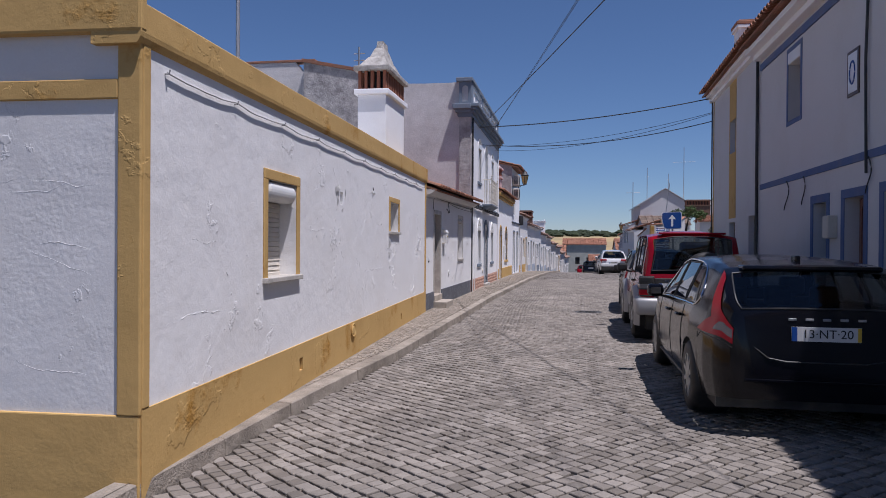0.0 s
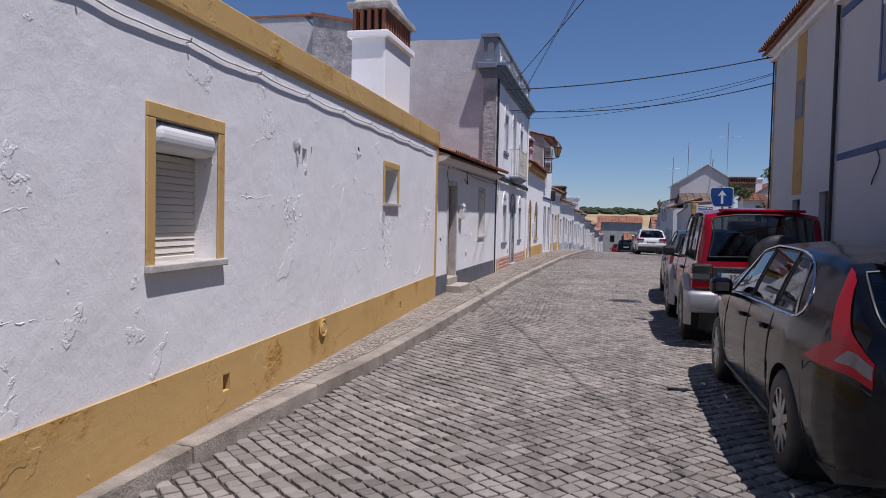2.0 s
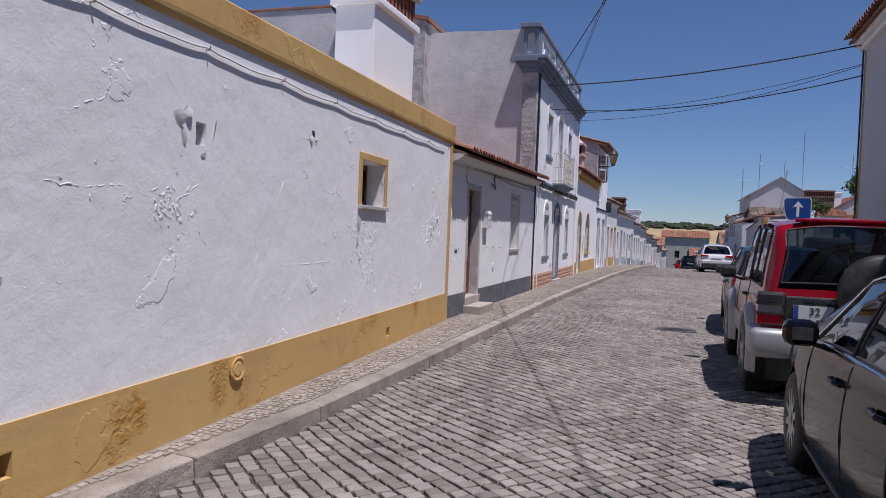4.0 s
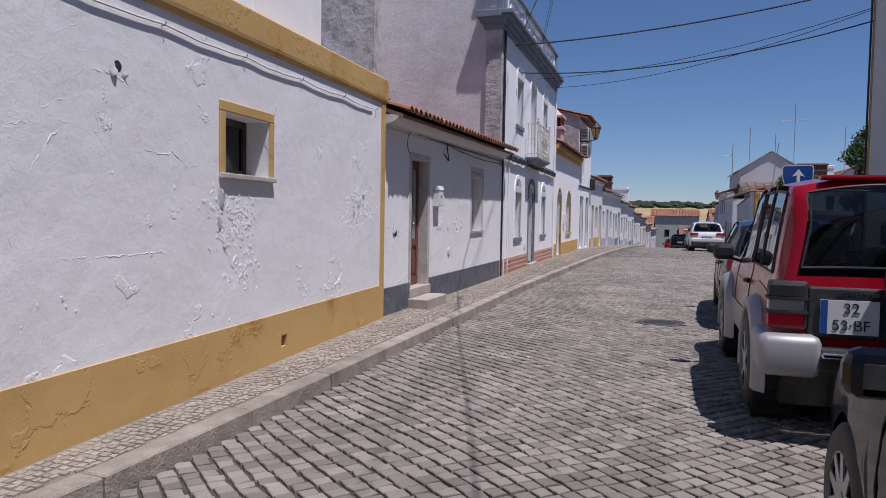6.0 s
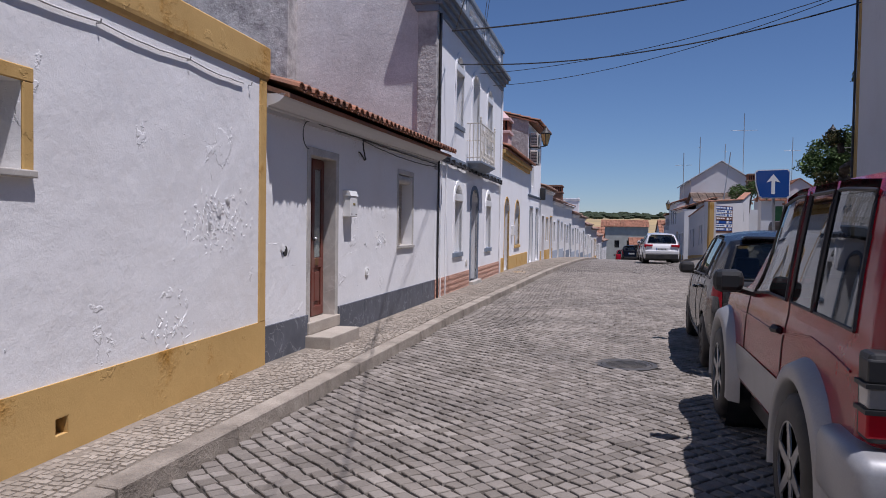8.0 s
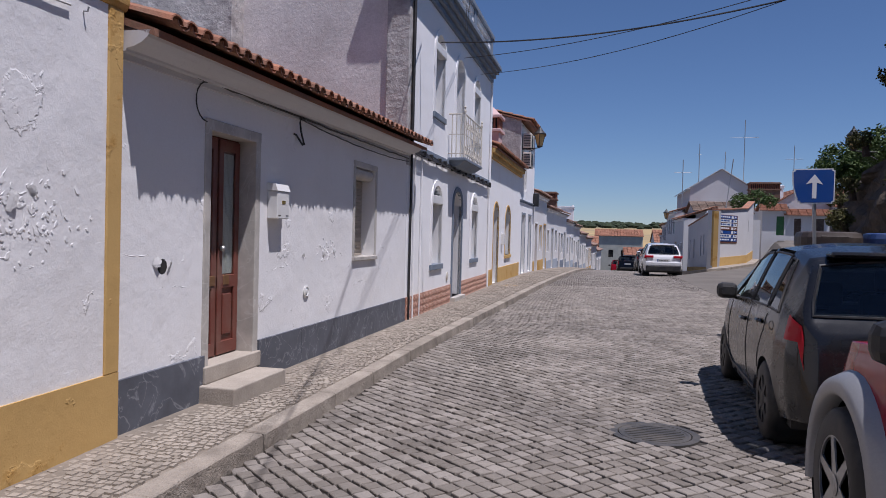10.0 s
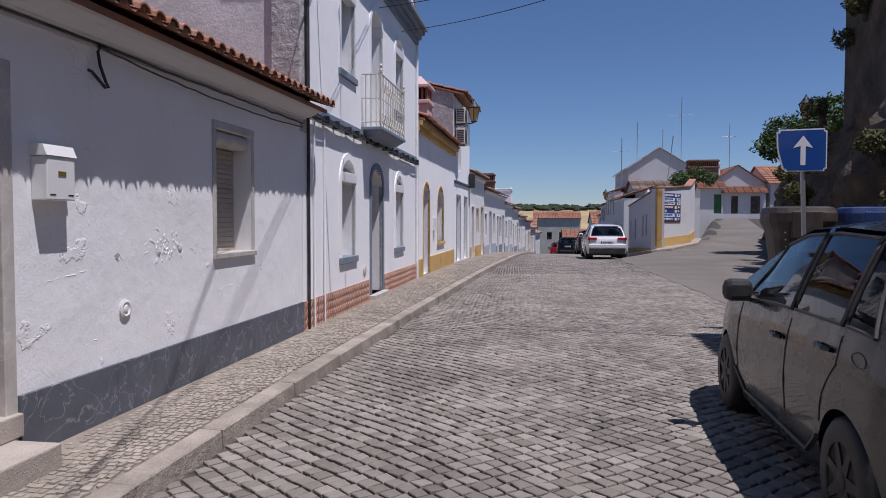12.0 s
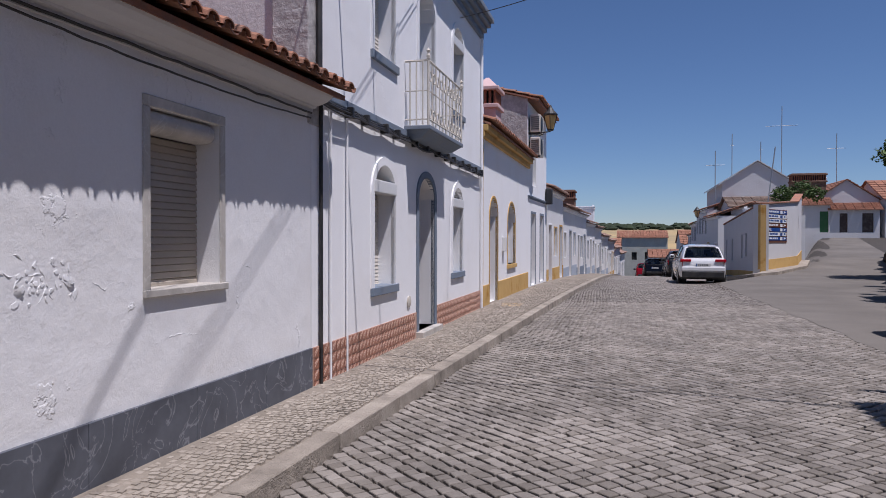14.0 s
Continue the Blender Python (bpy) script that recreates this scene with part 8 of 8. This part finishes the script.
for k, (y, z, w, h, n, sz) in enumerate(((8.5, 1.85, 0.3, 0.4, 14, 0.03), (12.0, 0.85, 0.5, 0.35, 20, 0.028), (9.9, 0.9, 0.8, 0.3, 16, 0.024), (14.1, 0.95, 0.3, 0.3, 14, 0.03), (7.6, 1.9, 0.4, 0.5, 10, 0.025), (5.2, 1.2, 0.6, 0.5, 14, 0.025), (11.2, 1.5, 0.3, 0.1, 10, 0.03))):
    part("plaster_flakes", flakes(H1, U1(y), z, w, h, n, 50 + k, sz), M_FLAKE, h1, "curled flakes of lifting limewash")["kind"] = "stuff"
for k, (u, z, w, h, n) in enumerate(((6.6, 1.9, 1.0, 0.9, 9), (6.6, 1.2, 1.0, 0.5, 6))):
    part("peeled_rim", crack_web(E1, u, z, w, h, n, 311 + k, 0.003), M_FLAKE, h1, "curling rims of peeled limewash")["kind"] = "stuff"
bm = flakes(E1, 6.3, 1.3, 1.3, 1.0, 20, 230, 0.03)
part("plaster_flakes", bm, M_FLAKE, h1, "curled flakes of lifting limewash")["kind"] = "stuff"
for k in range(9):
    r = random.Random(240 + k)
    part("paint_ridge", ridge(E1, r.uniform(5.8, 7.3), r.uniform(0.7, 2.3), r.uniform(0.3, 0.6), 250 + k, r.uniform(-0.3, 0.3)), M_FLAKE, h1)

# ---- paving: kerb stones, pavement and setts ----
pavement = bmesh.new()
ys = [3.0 + 0.5 * k for k in range(215)]
prev = None
for y in ys:
    z = ground_z(kerb_x(y), y)
    a, b = Vector((left_x(max(y, 4.0)) - 0.05, y, z + 0.125)), Vector((kerb_x(y) - 0.10, y, z + 0.108))
    c = [pavement.verts.new(a), pavement.verts.new(b), pavement.verts.new(b - Vector((0, 0, 0.3)))]
    if prev:
        pavement.faces.new([prev[0], prev[1], c[1], c[0]])
        pavement.faces.new([prev[1], prev[2], c[2], c[1]])
    prev = c
pavement = tagged(part("pavement", pavement, M_JOINT), "narrow pavement of small pale stones with granite kerb", "pavement", kind="structure")
rnd = random.Random(3)
y = 3.0
while y < 62:
    l = rnd.uniform(0.85, 1.5)
    bm = bmesh.new()
    y1 = y + l - 0.016
    P = []
    for yy in (y, y1):
        z = ground_z(kerb_x(yy), yy)
        P.append([Vector((kerb_x(yy) + dx, yy, z + dz)) for dx, dz in ((-0.165, -0.12), (0.010, -0.12), (-0.004, 0.118), (-0.165, 0.124))])
    w = rnd.uniform(-0.006, 0.006)
    vs = hexa(bm, [P[0][0], P[0][1], P[1][1], P[1][0], P[0][3], P[0][2], P[1][2], P[1][3]])
    for v in vs:
        v.co.x += w
        v.co.z += w * 0.6
    bmesh.ops.bevel(bm, geom=[e for e in bm.edges], offset=0.009, segments=1, affect="EDGES")
    part("kerb_stone", bm, M_KERB, pavement)
    y += l


def stone_shape(q, z, lift, bevel, sink, crowned, first=0):
    """One paving stone from its outline q and (height, slopes): sloped sides, a flat or worn and crowned top."""
    cx, cy = sum(p[0] for p in q) / 4, sum(p[1] for p in q) / 4
    rings = [(0.0, -sink), (bevel, lift)]
    if crowned:
        rings = [(0.0, -sink), (0.02, lift - 0.0075), (bevel, lift - 0.0026), (bevel * 3.4, lift)]
    verts = [(x + (cx - x) * f, y + (cy - y) * f, z[0] + h + (z[1] * (x - cx) + z[2] * (y - cy) if f else 0)) for f, h in rings for x, y in q]
    n = len(rings)
    faces = [tuple(first + 4 * (n - 1) + k for k in range(4))]
    for r in range(n - 1):
        faces += [(first + 4 * r + k, first + 4 * r + (k + 1) % 4, first + 4 * r + 4 + (k + 1) % 4, first + 4 * r + 4 + k) for k in range(4)]
    return verts, faces


def stone_mesh(polys, name, material, lift, bevel, sink, parent, label="", crowned=False):
    """Many small paving stones in one mesh. polys: outlines of four corners with a height and slopes."""
    verts, faces = [], []
    for q, z in polys:
        v, f = stone_shape(q, z, lift, bevel, sink, crowned, len(verts))
        verts += v
        faces += f
    me = bpy.data.meshes.new(name)
    me.from_pydata(verts, [], faces)
    me.materials.append(material)
    o = new(name, me)
    o.parent = parent
    o["kind"] = "stuff"
    if label:
        o["label"] = label
    return o


# small stones of the pavement
polys = []
rnd = random.Random(6)
y = 3.2
while y < 45:
    x0, x1 = left_x(max(y, 4.02)) + 0.03, kerb_x(y) - 0.175
    x = x0
    while x < x1 - 0.03:
        w = min(rnd.uniform(0.045, 0.07), x1 - x)
        j = lambda: rnd.uniform(-0.008, 0.008)
        z = ground_z(kerb_x(y), y) + 0.118 + rnd.uniform(-0.004, 0.004)
        g = 0.004
        polys.append(([(x + g + j(), y + g + j()), (x + w - g + j(), y + g + j()), (x + w - g + j(), y + 0.06 - g + j()), (x + g + j(), y + 0.06 - g + j())], (z, rnd.uniform(-0.05, 0.05), rnd.uniform(-0.05, 0.05))))
        x += w
    y += 0.062
stone_mesh(polys, "paving_stones", M_CALC, 0.006, 0.14, 0.03, pavement, "small pale paving stones")

# setts of the street: courses laid askew, as a net of lozenges
road = new("road")
tagged(road, "street of worn granite setts laid in diagonal courses", "road", kind="structure")
MANHOLE = (0.38, 17.2, 0.30)
SETT = 0.1115
CROSS = Vector((math.cos(radians(-44)), math.sin(radians(-44))))  # along a course
UPHILL = Vector((-CROSS.y, CROSS.x))


def sett_edge(y):
    """Where the setts end on the far side of the street."""
    return 4.02 if y < 22.4 else lerp_table([(22.4, 4.02), (24.5, 3.7), (27, 3.1), (34, 2.95), (42, 2.9), (50, 3.3), (74, 3.7)], y)


def net_point(i, k):
    """A knot of the sett net, gently bent."""
    p = CROSS * (k * SETT) + UPHILL * (i * SETT)
    bend = Vector((0.05 * math.sin(p.y * 0.62 + p.x * 0.3), 0.11 * math.sin(p.x * 0.8 + p.y * 0.13) + 0.03 * math.sin(p.x * 2.3 + p.y * 0.9)))
    return p + bend


polys, far_polys, near = [], [], []
rnd = random.Random(9)
slip = 0.0
for i in range(-58, 505):
    slip = 0.75 * slip + rnd.uniform(-0.07, 0.07)
    wob = [rnd.uniform(-0.006, 0.006) for _ in range(2)]
    for k in range(-505, 50):
        c = net_point(i + 0.5, k + 0.5 + slip)
        if not (-6.2 < c.x < 4.3 and -2.6 < c.y < 74):
            continue
        left = kerb_x(c.y) - 0.005 if c.y > 3.25 else -6.1
        if c.x < left + 0.01 or c.x > sett_edge(c.y) or (c.y > 3.95 and c.x < left_x(c.y)) or math.hypot(c.x - MANHOLE[0], c.y - MANHOLE[1]) < MANHOLE[2] + 0.04:
            continue
        g, gc = 0.0078 / SETT, 0.0080 / SETT
        jit = lambda: Vector((rnd.gauss(0, 0.0058), rnd.gauss(0, 0.0058)))
        lo, hi = gc + wob[0], 1 - gc + wob[1]
        q = [net_point(i + a, k + slip + b) + jit() for a, b in ((lo, g), (lo, 1 - g), (hi, 1 - g), (hi, g))]
        item = ([(p.x, p.y) for p in q], (ground_z(c.x, c.y) - 0.012 + rnd.uniform(-0.002, 0.002), rnd.uniform(-0.022, 0.022), rnd.uniform(-0.022, 0.022)))
        if -1.2 < c.x < 0.45 and 18.6 < c.y < 20.8 and len(near) < 300:
            near.append(item)
        elif c.y < 34:
            polys.append(item)
        else:
            far_polys.append(item)
stone_mesh(polys, "setts", M_SETT, 0.011, 0.085, 0.02, road, "worn granite setts", True)
stone_mesh(far_polys, "setts", M_SETT, 0.011, 0.09, 0.02, road, "worn granite setts")
for item in near:
    verts, faces = stone_shape(*item, 0.011, 0.085, 0.02, True)
    me = bpy.data.meshes.new("sett")
    me.from_pydata(verts, [], faces)
    me.materials.append(M_SETT_OBJ)
    new("sett", me).parent = road

# smooth asphalt of the lane that climbs to the right
bm = bmesh.new()
rows_v = []
for k in range(120):
    y = 23.0 + 0.5 * k
    xa, xb = sett_edge(min(y, 74)) - 0.05 + 0.035 * math.sin(k * 1.7) + 0.03 * math.sin(k * 0.61), max(sett_edge(min(y, 74)) + 1.0, 6.2 + 0.19 * (y - 23))
    rows_v.append([bm.verts.new((xa + (xb - xa) * j / 14, y, ground_z(xa + (xb - xa) * j / 14, y) + 0.002)) for j in range(15)])
for p, q in zip(rows_v, rows_v[1:]):
    for j in range(14):
        bm.faces.new([p[j], p[j + 1], q[j + 1], q[j]])
M_ASPHALT = rough_surface("worn asphalt", (0.195, 0.174, 0.150), (0.140, 0.125, 0.108), 0.5, 0.9, 90, 0.002)
tagged(part("lane", bm, M_ASPHALT, smooth=True), "worn grey asphalt lane climbing past the white wall", "road", kind="structure")

# manhole cover
mx, my, mr = MANHOLE
mh = thing("manhole_cover", (mx, my, -0.005), "round cast iron manhole cover among the setts", "manhole")
M_CAST = plain("cast iron", (0.09, 0.085, 0.08), 0.55, metal=0.4, vary=0.3)
part("rim", lathe([(mr + 0.035, -0.03), (mr + 0.035, 0.003), (mr - 0.02, 0.004), (mr - 0.025, -0.004), (mr - 0.025, -0.03)], 40, "z", (mx, my, -0.005)), M_CAST, mh)
part("lid", lathe([(0.0, -0.03), (mr - 0.03, -0.03), (mr - 0.03, 0.002), (mr - 0.05, 0.003), (mr - 0.06, 0.0), (0.0, 0.0)], 40, "z", (mx, my, -0.005)), M_CAST, mh)
for k in range(-4, 5):
    half = math.sqrt(max(0.0, (mr - 0.075) ** 2 - (k * 0.05) ** 2))
    bm = bmesh.new()
    xyz_block(bm, mx - half, mx + half, my + k * 0.05 - 0.008, my + k * 0.05 + 0.008, -0.0055, -0.001)
    part("tread_bar", bm, M_CAST, mh)

# brown tiles of the tall house's plinth
bm = bmesh.new()
xyz_block(bm, 0, 0.008, 0.007, 0.105, 0.007, 0.105)
for z0, z1 in ((0.02, 0.085), (0.052, 0.10)):
    hexa(bm, [Vector(p) for p in ((0.007, 0.012, z0), (0.011, 0.012, z0), (0.011, 0.10, z1), (0.007, 0.10, z1), (0.007, 0.012, z0 + 0.011), (0.011, 0.012, z0 + 0.011), (0.011, 0.10, z1 + 0.011), (0.007, 0.10, z1 + 0.011))])
bmesh.ops.recalc_face_normals(bm, faces=bm.faces[:])
bm.faces.ensure_lookup_table()
for f in bm.faces[6:]:
    f.material_index = 1
me = bpy.data.meshes.new("tile")
bm.to_mesh(me)
bm.free()
me.materials.append(M_TILE)
me.materials.append(M_TILE_LIGHT)
off = root_place(plinth3)
for k in range(75):
    for j in range(4):
        u = 0.02 + k * 0.111
        if u + 0.111 > 8.26 or (O3[1][0] - 0.1 - 0.111 < u < O3[1][1] + 0.1):
            continue
        o = new("tile", me)
        o.parent = plinth3
        o.location = H3(u, 0.011, 0.43 - 0.111 * (j + 1)) - off
